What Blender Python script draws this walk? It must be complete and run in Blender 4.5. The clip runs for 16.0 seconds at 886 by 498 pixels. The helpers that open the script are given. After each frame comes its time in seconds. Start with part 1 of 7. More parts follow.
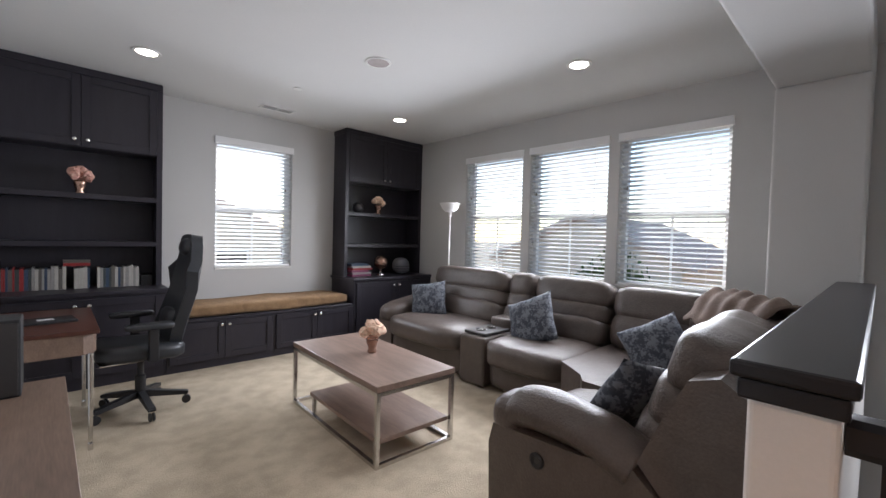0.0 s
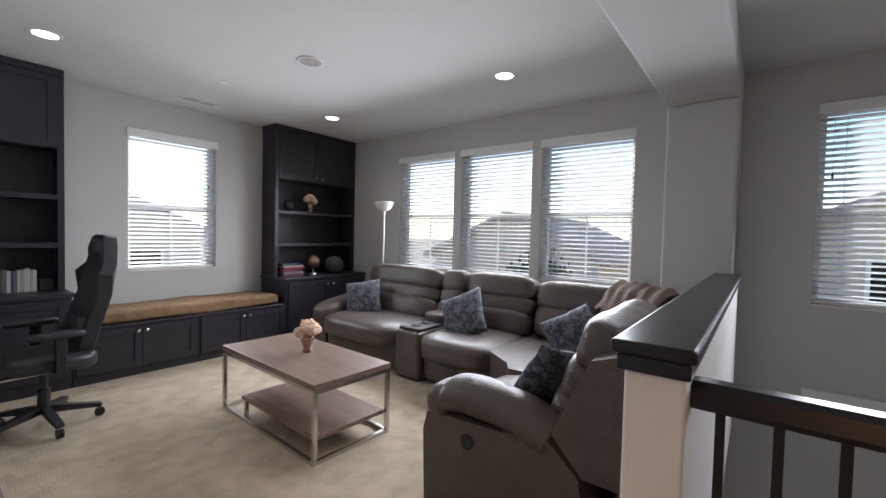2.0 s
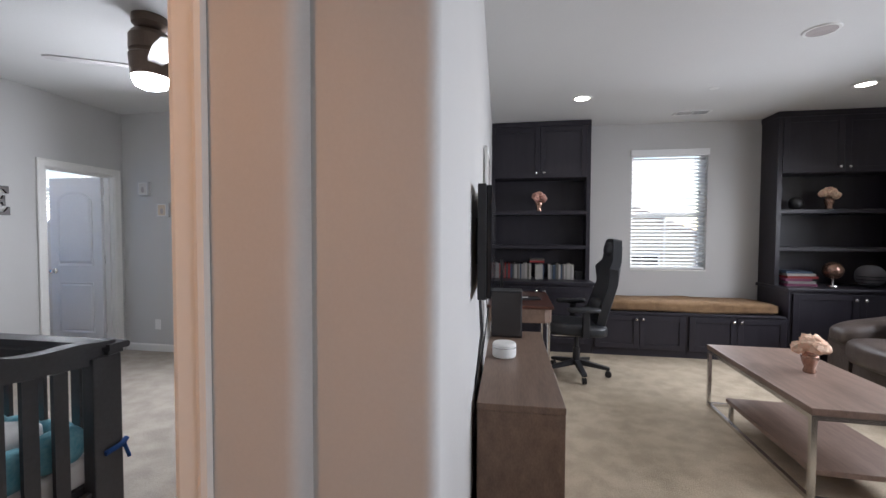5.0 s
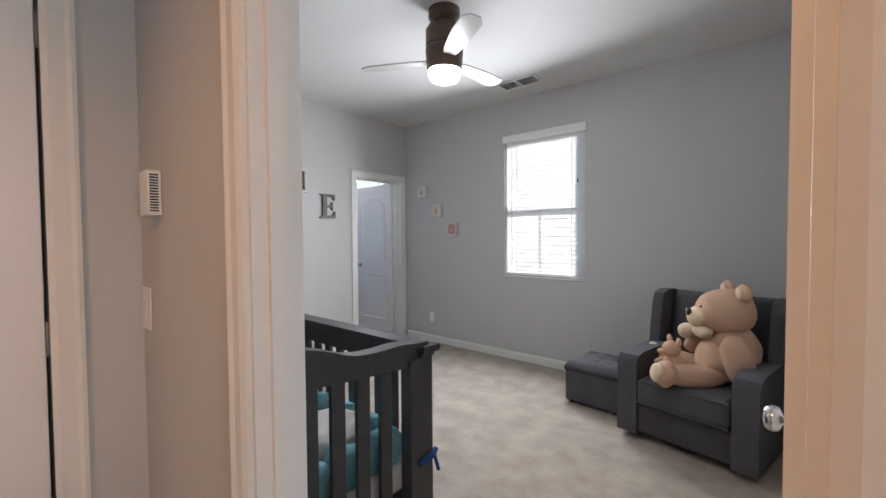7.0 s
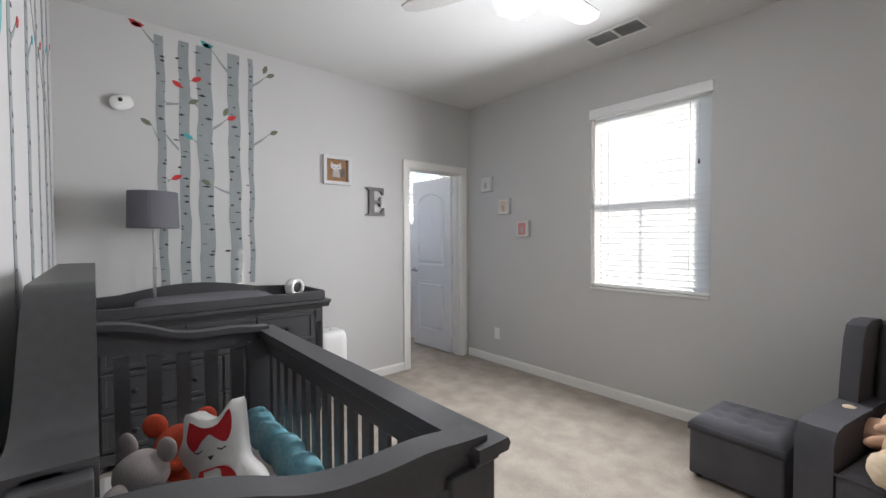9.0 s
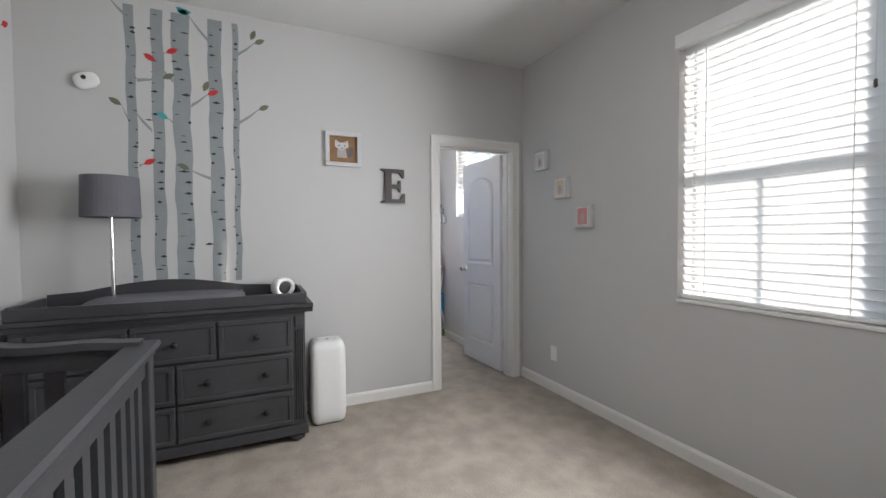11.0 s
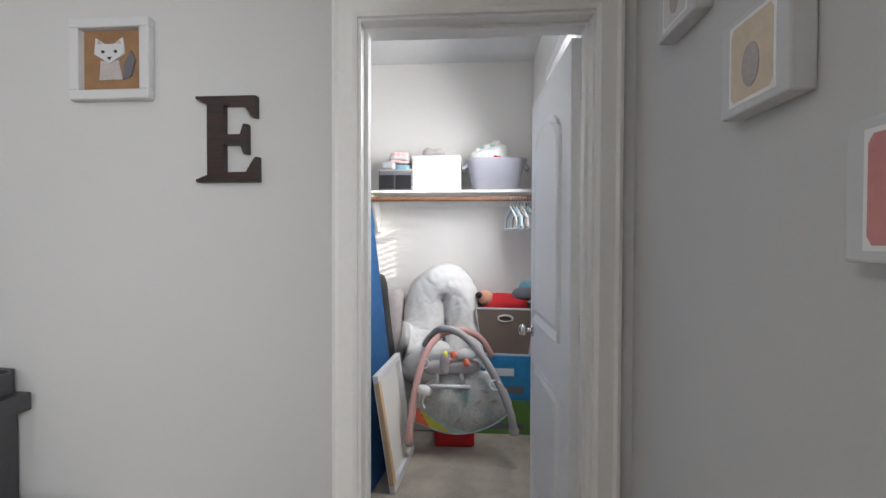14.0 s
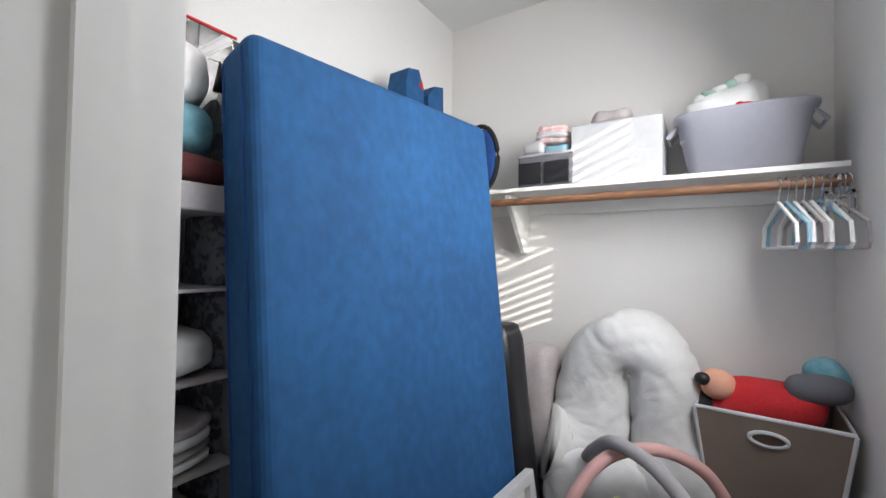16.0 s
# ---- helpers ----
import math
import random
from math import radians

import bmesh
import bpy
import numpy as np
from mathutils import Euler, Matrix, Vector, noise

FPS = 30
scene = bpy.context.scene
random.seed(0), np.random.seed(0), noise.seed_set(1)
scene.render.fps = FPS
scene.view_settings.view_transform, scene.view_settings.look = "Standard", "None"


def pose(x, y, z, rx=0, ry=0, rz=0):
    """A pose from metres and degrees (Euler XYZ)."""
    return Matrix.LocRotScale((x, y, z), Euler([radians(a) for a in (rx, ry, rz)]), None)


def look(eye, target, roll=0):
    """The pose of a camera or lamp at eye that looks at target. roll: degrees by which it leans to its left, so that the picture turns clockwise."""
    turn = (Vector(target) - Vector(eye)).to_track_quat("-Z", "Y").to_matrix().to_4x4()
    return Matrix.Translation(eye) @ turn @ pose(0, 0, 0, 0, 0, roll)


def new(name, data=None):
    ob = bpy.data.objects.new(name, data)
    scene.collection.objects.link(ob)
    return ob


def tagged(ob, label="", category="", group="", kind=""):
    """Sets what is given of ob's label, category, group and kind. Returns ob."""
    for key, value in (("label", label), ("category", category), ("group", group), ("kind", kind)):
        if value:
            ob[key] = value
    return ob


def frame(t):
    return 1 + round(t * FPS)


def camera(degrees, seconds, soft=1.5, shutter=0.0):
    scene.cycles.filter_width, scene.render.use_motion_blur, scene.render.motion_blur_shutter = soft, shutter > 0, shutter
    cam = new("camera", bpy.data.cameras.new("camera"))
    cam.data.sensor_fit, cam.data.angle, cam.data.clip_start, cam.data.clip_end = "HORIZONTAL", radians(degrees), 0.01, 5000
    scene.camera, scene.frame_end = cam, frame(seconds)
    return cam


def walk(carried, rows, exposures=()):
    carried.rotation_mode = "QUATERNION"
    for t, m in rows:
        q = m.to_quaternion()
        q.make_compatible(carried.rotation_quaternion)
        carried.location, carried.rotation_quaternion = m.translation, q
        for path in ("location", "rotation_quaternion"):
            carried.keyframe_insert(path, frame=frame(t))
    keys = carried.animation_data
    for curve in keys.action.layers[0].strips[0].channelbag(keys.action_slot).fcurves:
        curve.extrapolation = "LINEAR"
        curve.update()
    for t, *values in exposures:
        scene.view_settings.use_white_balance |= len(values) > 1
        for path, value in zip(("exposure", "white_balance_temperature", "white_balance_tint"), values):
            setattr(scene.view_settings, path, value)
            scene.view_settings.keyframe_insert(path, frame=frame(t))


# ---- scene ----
cam = camera(94.2, 16.0)
PATH = [
    (0, (-0.465, 0.274, 1.365), (0.905, 1.73, 1.307), 1.6),
    (0.5, (-0.502, 0.269, 1.376), (1.005, 1.583, 1.318), 1.6),
    (1, (-0.54, 0.242, 1.378), (1.057, 1.445, 1.32), 1.5),
    (1.5, (-0.579, 0.225, 1.378), (1.043, 1.394, 1.315), 1.5),
    (2, (-0.558, 0.189, 1.387), (1.026, 1.408, 1.321), 1.4),
    (2.5, (-0.501, 0.111, 1.39), (0.97, 1.464, 1.322), 1.3),
    (3, (-0.503, 0.04, 1.39), (0.787, 1.568, 1.319), 1.3),
    (3.5, (-0.584, -0.056, 1.387), (0.43, 1.666, 1.311), 1.1),
    (4, (-0.627, -0.119, 1.386), (0.01, 1.776, 1.307), 0.9),
    (4.5, (-0.62, -0.107, 1.368), (-0.466, 1.886, 1.301), 0.5),
    (5, (-0.615, -0.121, 1.359), (-0.954, 1.849, 1.292), 0.2),
    (7.5, (-1.399, 0.336, 1.312), (-2.756, 1.804, 1.249), -0.4),
    (8, (-1.528, 0.481, 1.305), (-2.902, 1.932, 1.243), -0.3),
    (8.5, (-1.645, 0.613, 1.315), (-3.067, 2.018, 1.255), -0.1),
    (9, (-1.756, 0.792, 1.312), (-3.284, 2.081, 1.26), -0.2),
    (11.5, (-2.207, 2.15, 1.254), (-4.075, 2.865, 1.211), -0.5),
    (12, (-2.466, 2.51, 1.255), (-4.375, 3.106, 1.232), -0.5),
    (12.5, (-2.773, 2.882, 1.284), (-4.72, 3.334, 1.247), -0.2),
    (13, (-3.154, 3.167, 1.296), (-5.135, 3.439, 1.254), -0.2),
    (13.5, (-3.549, 3.364, 1.32), (-5.547, 3.438, 1.284), 0.0),
    (14, (-3.894, 3.536, 1.344), (-5.889, 3.391, 1.311), 0.2),
    (14.5, (-4.259, 3.61, 1.341), (-6.227, 3.254, 1.32), 0.1),
    (15, (-4.612, 3.623, 1.39), (-6.521, 3.026, 1.381), 0.3),
    (15.5, (-4.95, 3.616, 1.404), (-6.759, 2.764, 1.426), 0.6),
    (16, (-5.059, 3.598, 1.389), (-6.74, 2.515, 1.433), 0.9),
]
# seconds, stops, kelvin, tint
EXPOSURES = [(0, 1.32, 6250, 14), (1.5, 1.15, 6200, 13), (2.5, 1.1, 6275, 13), (3.5, 0.9, 6350, 13), (5, 1.2, 6200, 14), (7.5, 1.27, 6500, 13), (9, 1.4, 6600, 13), (12, 1.2, 6600, 12), (13.5, 1.2, 6600, 12), (14.5, 1.05, 6750, 12), (15.5, 0.87, 6900, 12), (16, 0.85, 6650, 12)]
walk(cam, [(t, look(eye, target, roll)) for t, eye, target, roll in PATH], EXPOSURES)

# world and light
SUN_DIR = Vector((-0.65, -1.0, -0.42)).normalized()
world = bpy.data.worlds.new("sky")
scene.world = world
world.use_nodes = True
wn = world.node_tree.nodes
sky = wn.new("ShaderNodeTexSky")
sky.sky_type, sky.sun_disc = "NISHITA", False
sky.sun_elevation = math.asin(-SUN_DIR.z)
sky.sun_rotation = math.atan2(-SUN_DIR.x, -SUN_DIR.y)
sky.air_density, sky.dust_density = 1.0, 0.1
wn["Background"].inputs[1].default_value = 0.12
world.node_tree.links.new(sky.outputs[0], wn["Background"].inputs[0])
sun = new("sun", bpy.data.lights.new("sun", "SUN"))
sun.data.energy, sun.data.angle, sun.data.color = 3.4, radians(0.5), (1.0, 0.93, 0.82)
sun.matrix_world = look((0, 0, 8), Vector((0, 0, 8)) + SUN_DIR)


def window_light(name, x, y, z, w, h, normal, watts, spread=140, tilt=0.0):
    """Sky light in a window's opening, shining inwards."""
    ob = new(name, bpy.data.lights.new(name, "AREA"))
    ob.data.shape, ob.data.size, ob.data.size_y, ob.data.energy = "RECTANGLE", w, h, watts
    ob.data.color = (0.92, 0.955, 1.0)
    eye = Vector((x, y, z))
    ob.data.spread = radians(spread)
    ob.matrix_world = look(eye, eye + Vector(normal) + Vector((0, 0, -tilt)))
    return ob


for i, (a, b) in enumerate(((3.21, 4.12), (2.17, 3.10), (1.14, 2.06), (-1.05, -0.13))):
    window_light("daylight_loft", 3.555 - 0.19, (a + b) / 2, 1.67, b - a - 0.03, 0.8, (-1, 0, 0), 11.5 if i < 3 else 15, tilt=0.36)
window_light("daylight_back", 1.265, 5.19, 1.67, 0.84, 0.8, (0, -1, 0), 7.5, tilt=0.36)
window_light("daylight_nursery", -3.17, 3.85, 1.63, 0.86, 0.9, (0, -1, 0), 23, 160, 0.15)
window_light("daylight_closet", -6.047, 3.95, 1.94, 0.70, 0.80, (0, -1, 0), 17, 165, 0.45)


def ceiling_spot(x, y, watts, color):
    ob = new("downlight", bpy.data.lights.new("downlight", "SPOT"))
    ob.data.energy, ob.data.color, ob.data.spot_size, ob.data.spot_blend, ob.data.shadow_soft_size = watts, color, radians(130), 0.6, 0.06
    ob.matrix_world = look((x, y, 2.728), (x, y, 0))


for x, y in ((0.05, 4.26), (2.52, 4.26), (2.52, 1.95), (0.05, 1.95)):
    ceiling_spot(x, y, 4, (1.0, 0.88, 0.72))
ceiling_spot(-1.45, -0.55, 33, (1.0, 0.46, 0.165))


# ---------------------------------------------------------------- materials
def node_mat(name, color, rough=0.6, metal=0.0, vary=0.12, scale=6.0, fine=60.0, bump=0.1, stretch=(1, 1, 1), second=None, gloss=0.5, depth=0.004, span=(0.32, 0.68)):
    """A surface with variation at two scales and a fine relief."""
    m = bpy.data.materials.new(name)
    m.use_nodes = True
    nt = m.node_tree
    b = nt.nodes["Principled BSDF"]
    b.inputs["Roughness"].default_value, b.inputs["Metallic"].default_value = rough, metal
    b.inputs["Specular IOR Level"].default_value = gloss
    co = nt.nodes.new("ShaderNodeTexCoord")
    mp = nt.nodes.new("ShaderNodeMapping")
    mp.inputs["Scale"].default_value = stretch
    nt.links.new(co.outputs["Object"], mp.inputs[0])
    n1, n2 = nt.nodes.new("ShaderNodeTexNoise"), nt.nodes.new("ShaderNodeTexNoise")
    n1.inputs["Scale"].default_value, n1.inputs["Detail"].default_value = scale, 4
    n2.inputs["Scale"].default_value, n2.inputs["Detail"].default_value = fine, 3
    for n in (n1, n2):
        nt.links.new(mp.outputs[0], n.inputs["Vector"])
    mix = nt.nodes.new("ShaderNodeMix")
    mix.data_type = "FLOAT"
    mix.inputs[0].default_value = 0.45
    nt.links.new(n1.outputs["Fac"], mix.inputs[2])
    nt.links.new(n2.outputs["Fac"], mix.inputs[3])
    ramp = nt.nodes.new("ShaderNodeValToRGB")
    c = Vector(color)
    lo = Vector(second) if second else c * (1 - vary)
    hi = c if second else c * (1 + vary)
    ramp.color_ramp.elements[0].position, ramp.color_ramp.elements[1].position = span
    ramp.color_ramp.elements[0].color, ramp.color_ramp.elements[1].color = (*lo, 1), (*hi, 1)
    nt.links.new(mix.outputs[0], ramp.inputs[0])
    nt.links.new(ramp.outputs[0], b.inputs["Base Color"])
    if bump:
        bp = nt.nodes.new("ShaderNodeBump")
        bp.inputs["Strength"].default_value, bp.inputs["Distance"].default_value = bump, depth
        nt.links.new(mix.outputs[0], bp.inputs["Height"])
        nt.links.new(bp.outputs[0], b.inputs["Normal"])
    return m


def glow_mat(name, color, strength):
    m = bpy.data.materials.new(name)
    m.use_nodes = True
    b = m.node_tree.nodes["Principled BSDF"]
    b.inputs["Base Color"].default_value = (*color, 1)
    b.inputs["Emission Color"].default_value, b.inputs["Emission Strength"].default_value = (*color, 1), strength
    return m


def glass_mat(name, color=(1, 1, 1), rough=0.0):
    m = bpy.data.materials.new(name)
    m.use_nodes = True
    b = m.node_tree.nodes["Principled BSDF"]
    b.inputs["Base Color"].default_value = (*color, 1)
    b.inputs["Transmission Weight"].default_value, b.inputs["Roughness"].default_value, b.inputs["IOR"].default_value = 1, rough, 1.1
    return m


def slat_mat():
    """White slats that let some daylight through."""
    m = bpy.data.materials.new("white_slat")
    m.use_nodes = True
    nt = m.node_tree
    b = nt.nodes["Principled BSDF"]
    b.inputs["Base Color"].default_value, b.inputs["Roughness"].default_value = (0.8, 0.81, 0.82, 1), 0.45
    tr = nt.nodes.new("ShaderNodeBsdfTranslucent")
    tr.inputs[0].default_value = (0.8, 0.82, 0.84, 1)
    mx = nt.nodes.new("ShaderNodeMixShader")
    mx.inputs[0].default_value = 0.65
    nt.links.new(b.outputs[0], mx.inputs[1])
    nt.links.new(tr.outputs[0], mx.inputs[2])
    nt.links.new(mx.outputs[0], nt.nodes["Material Output"].inputs[0])
    return m


GREY = node_mat("grey_wall_paint", (0.54, 0.535, 0.525), 0.75, vary=0.03, scale=1.2, fine=140, bump=0.12, depth=0.002)
WHITE_WALL = node_mat("white_wall_paint", (0.74, 0.72, 0.69), 0.8, vary=0.03, scale=1.2, fine=140, bump=0.12, depth=0.002)
CEIL = node_mat("ceiling_paint", (0.68, 0.68, 0.67), 0.9, vary=0.03, scale=1.0, fine=120, bump=0.15, depth=0.002)
CARPET = node_mat("beige_carpet", (0.52, 0.44, 0.335), 0.98, scale=7.0, fine=130, bump=1.0, second=(0.405, 0.338, 0.252), gloss=0.1, depth=0.014, span=(0.41, 0.58))
CARPET_N = node_mat("grey_beige_carpet", (0.45, 0.40, 0.345), 0.98, scale=6.5, fine=150, bump=0.9, second=(0.335, 0.295, 0.250), gloss=0.1, depth=0.014, span=(0.40, 0.60))
TRIM = node_mat("white_trim_paint", (0.76, 0.75, 0.72), 0.4, vary=0.03, scale=2, fine=40, bump=0.03)
DOOR_WHITE = node_mat("white_door_paint", (0.76, 0.76, 0.765), 0.4, vary=0.03, scale=2, fine=60, bump=0.05)
VINYL = node_mat("white_vinyl", (0.8, 0.8, 0.8), 0.4, vary=0.02, bump=0.0)
SLAT = slat_mat()
GLASS = glass_mat("window_glass")
ESPRESSO = node_mat("espresso_wood", (0.027, 0.024, 0.033), 0.42, scale=3, fine=40, bump=0.08, stretch=(6, 6, 0.6), second=(0.017, 0.015, 0.021), gloss=0.42)
BLACKWOOD = node_mat("black_stained_wood", (0.010, 0.009, 0.011), 0.3, scale=4, fine=60, bump=0.05, stretch=(1, 6, 6), vary=0.3, gloss=0.38)
LEATHER = node_mat("taupe_leather", (0.105, 0.082, 0.070), 0.38, scale=13, fine=90, bump=0.8, second=(0.072, 0.056, 0.049), depth=0.009)
LEATHER_DARK = node_mat("dark_leather", (0.03, 0.026, 0.025), 0.5, scale=7, fine=170, bump=0.3)
OAK = node_mat("weathered_wood", (0.27, 0.185, 0.145), 0.45, scale=2.2, fine=18, bump=0.12, stretch=(9, 0.7, 9), second=(0.15, 0.10, 0.078))
CONSOLE = node_mat("grey_brown_wood", (0.23, 0.155, 0.115), 0.42, scale=2.2, fine=18, bump=0.12, stretch=(9, 0.7, 5), second=(0.13, 0.085, 0.062))
DESK = node_mat("cherry_wood", (0.10, 0.038, 0.026), 0.28, scale=2.2, fine=18, bump=0.05, stretch=(9, 0.7, 9), second=(0.055, 0.020, 0.014))
CHROME = node_mat("brushed_steel", (0.62, 0.61, 0.60), 0.25, metal=1.0, vary=0.05, bump=0.02)
NICKEL = node_mat("satin_nickel", (0.72, 0.70, 0.68), 0.2, metal=1.0, vary=0.03, bump=0.0)
BRONZE = node_mat("brown_metal", (0.12, 0.085, 0.065), 0.4, metal=0.7, vary=0.1, bump=0.02)
BLACK = node_mat("black_plastic", (0.012, 0.012, 0.014), 0.45, vary=0.2, fine=90, bump=0.05)
SCREEN = node_mat("black_screen", (0.006, 0.006, 0.008), 0.12, vary=0.05, bump=0.0)
CHAIRSKIN = node_mat("black_chair_leather", (0.022, 0.024, 0.028), 0.4, scale=8, fine=150, bump=0.25, vary=0.25)
CUSHION = node_mat("brown_plush", (0.30, 0.185, 0.095), 0.95, scale=14, fine=120, bump=0.9, second=(0.17, 0.10, 0.05), depth=0.02)
BLANKET = node_mat("brown_fleece", (0.11, 0.074, 0.056), 0.95, scale=12, fine=150, bump=0.6, vary=0.3, depth=0.01)
PLASTIC_W = node_mat("white_plastic", (0.78, 0.78, 0.76), 0.4, vary=0.02, bump=0.0)
PLATE = node_mat("white_cover_plate", (0.8, 0.79, 0.77), 0.35, vary=0.02, bump=0.0)
CRIB = node_mat("charcoal_painted_wood", (0.050, 0.050, 0.054), 0.42, scale=4, fine=60, bump=0.08, stretch=(1, 1, 1), vary=0.18)
FABRIC = node_mat("charcoal_upholstery", (0.078, 0.078, 0.088), 0.92, scale=6, fine=320, bump=0.6, vary=0.22, depth=0.004)
BEAR = node_mat("tan_plush", (0.68, 0.46, 0.34), 0.98, scale=9, fine=260, bump=0.8, second=(0.55, 0.345, 0.235), gloss=0.05, depth=0.007)
BEAR_L = node_mat("cream_plush", (0.72, 0.58, 0.42), 0.98, scale=9, fine=260, bump=0.8, vary=0.10, gloss=0.05, depth=0.007)
SHADE = node_mat("grey_lamp_fabric", (0.13, 0.13, 0.145), 0.9, scale=5, fine=300, bump=0.3, vary=0.1)
PEACH = node_mat("peach_petal", (0.80, 0.47, 0.33), 0.8, scale=30, fine=120, bump=0.2, second=(0.72, 0.58, 0.44))
ROSE = node_mat("pink_petal", (0.62, 0.28, 0.24), 0.8, scale=30, fine=120, bump=0.2, second=(0.55, 0.38, 0.30))
COPPER = node_mat("mercury_glass", (0.40, 0.25, 0.19), 0.25, metal=0.8, scale=25, fine=90, vary=0.35, bump=0.1)
BLUE = node_mat("blue_velour", (0.009, 0.087, 0.228), 0.85, scale=3, fine=30, bump=0.4, second=(0.006, 0.060, 0.165), depth=0.006, stretch=(1, 1, 0.7), span=(0.42, 0.62))
BLUE_D = node_mat("navy_velour", (0.012, 0.06, 0.22), 0.9, scale=5, fine=90, bump=0.2, vary=0.2)
TUB = node_mat("grey_tub_plastic", (0.40, 0.40, 0.45), 0.45, scale=3, fine=50, vary=0.05, bump=0.03)
CARD_W = node_mat("white_card", (0.56, 0.56, 0.56), 0.6, vary=0.03, scale=3, bump=0.03)
COTTON = node_mat("white_cotton", (0.68, 0.67, 0.65), 0.9, scale=7, fine=20, vary=0.05, bump=0.5, depth=0.014)
HAMPER = node_mat("taupe_canvas", (0.19, 0.145, 0.115), 0.85, scale=4, fine=260, vary=0.12, bump=0.3)
RED = node_mat("red_plush", (0.52, 0.02, 0.025), 0.9, scale=12, fine=140, vary=0.2, bump=0.5)
FOXRED = node_mat("orange_red_plush", (0.55, 0.07, 0.03), 0.9, scale=12, fine=140, vary=0.2, bump=0.5)
SKIN_TONE = node_mat("peach_plush", (0.70, 0.36, 0.24), 0.9, scale=12, fine=140, vary=0.1, bump=0.4)
GREYPLUSH = node_mat("grey_plush", (0.42, 0.38, 0.37), 0.95, scale=12, fine=140, vary=0.15, bump=0.6)
TEAL = node_mat("teal_print_cotton", (0.075, 0.28, 0.36), 0.9, scale=18, fine=60, bump=0.2, second=(0.22, 0.42, 0.47))
ROD = node_mat("brown_wood_rod", (0.20, 0.095, 0.05), 0.45, scale=4, fine=30, stretch=(6, 1, 6), vary=0.25, bump=0.05)
CANVAS_W = node_mat("raw_canvas", (0.70, 0.68, 0.63), 0.9, scale=3, fine=250, vary=0.05, bump=0.2)
PINE = node_mat("pale_pine", (0.55, 0.38, 0.22), 0.6, scale=3, fine=30, stretch=(8, 8, 1), vary=0.2, bump=0.05)
BARK = node_mat("grey_tree_decal", (0.26, 0.285, 0.29), 0.7, scale=8, fine=60, vary=0.08, bump=0.0)
BARK_DARK = node_mat("dark_decal", (0.03, 0.033, 0.036), 0.7, vary=0.1, bump=0.0)
DECAL_OLIVE = node_mat("olive_decal", (0.14, 0.15, 0.10), 0.7, vary=0.1, bump=0.0)
DECAL_RED = node_mat("red_decal", (0.50, 0.03, 0.03), 0.7, vary=0.1, bump=0.0)
DECAL_TEAL = node_mat("teal_decal", (0.06, 0.34, 0.36), 0.7, vary=0.1, bump=0.0)
CORK = node_mat("burlap_backing", (0.27, 0.15, 0.075), 0.9, scale=20, fine=240, vary=0.2, bump=0.4)
LETTER = node_mat("dark_reclaimed_wood", (0.012, 0.009, 0.008), 0.42, scale=5, fine=30, stretch=(0.3, 0.3, 5), second=(0.036, 0.015, 0.010), bump=0.15, span=(0.44, 0.56))
LAMP_ON = glow_mat("lit_diffuser", (1.0, 0.93, 0.82), 5.0)
FAN_ON = glow_mat("lit_fan_globe", (0.95, 0.98, 1.0), 32.0)
LIGHT_BLADE = node_mat("pale_fan_blade", (0.45, 0.44, 0.43), 0.35, scale=3, fine=40, vary=0.08, bump=0.03)
STUCCO = node_mat("tan_stucco", (0.62, 0.54, 0.45), 0.9, scale=2, fine=60, vary=0.08, bump=0.3)
ROOF = node_mat("clay_roof_tile", (0.50, 0.40, 0.35), 0.8, scale=2, fine=20, vary=0.25, bump=0.2)
DIRT = node_mat("dry_ground", (0.20, 0.18, 0.15), 0.95, scale=0.6, fine=10, vary=0.2, bump=0.3)
FENCE = node_mat("grey_fence_wood", (0.20, 0.17, 0.15), 0.85, scale=2, fine=20, stretch=(4, 4, 0.5), vary=0.2, bump=0.2)
LEAF = node_mat("tree_leaf", (0.075, 0.11, 0.04), 0.7, scale=3, fine=20, vary=0.3, bump=0.0)
TRUNK = node_mat("tree_bark", (0.12, 0.085, 0.06), 0.9, scale=5, fine=30, vary=0.25, bump=0.4)


# ---------------------------------------------------------------- mesh helpers
def finish(bm, mesh_name, material, smooth=False):
    bmesh.ops.recalc_face_normals(bm, faces=bm.faces)
    me = bpy.data.meshes.new(mesh_name)
    bm.to_mesh(me)
    bm.free()
    me.materials.append(material)
    if smooth:
        me.polygons.foreach_set("use_smooth", [True] * len(me.polygons))
    return me


def part(name, bm, material, parent, label="", smooth=False):
    ob = new(name, finish(bm, name, material, smooth))
    ob.parent = parent
    if label:
        tagged(ob, label)
    return ob


def soft_edges(ob, degrees=38):
    """Smooth shading that keeps the hard corners."""
    ob.data.polygons.foreach_set("use_smooth", [True] * len(ob.data.polygons))
    ob.data.set_sharp_from_angle(angle=radians(degrees))
    return ob


def thing(name, label, category, m=None, group=""):
    ob = new(name)
    ob.empty_display_size = 0.1
    if m is not None:
        ob.matrix_basis = m
    return tagged(ob, label, category, group)


def solid(name, bm, material, label, category, m=None, group="", smooth=False, kind=""):
    ob = new(name, finish(bm, name, material, smooth))
    if m is not None:
        ob.matrix_basis = m
    return tagged(ob, label, category, group, kind)


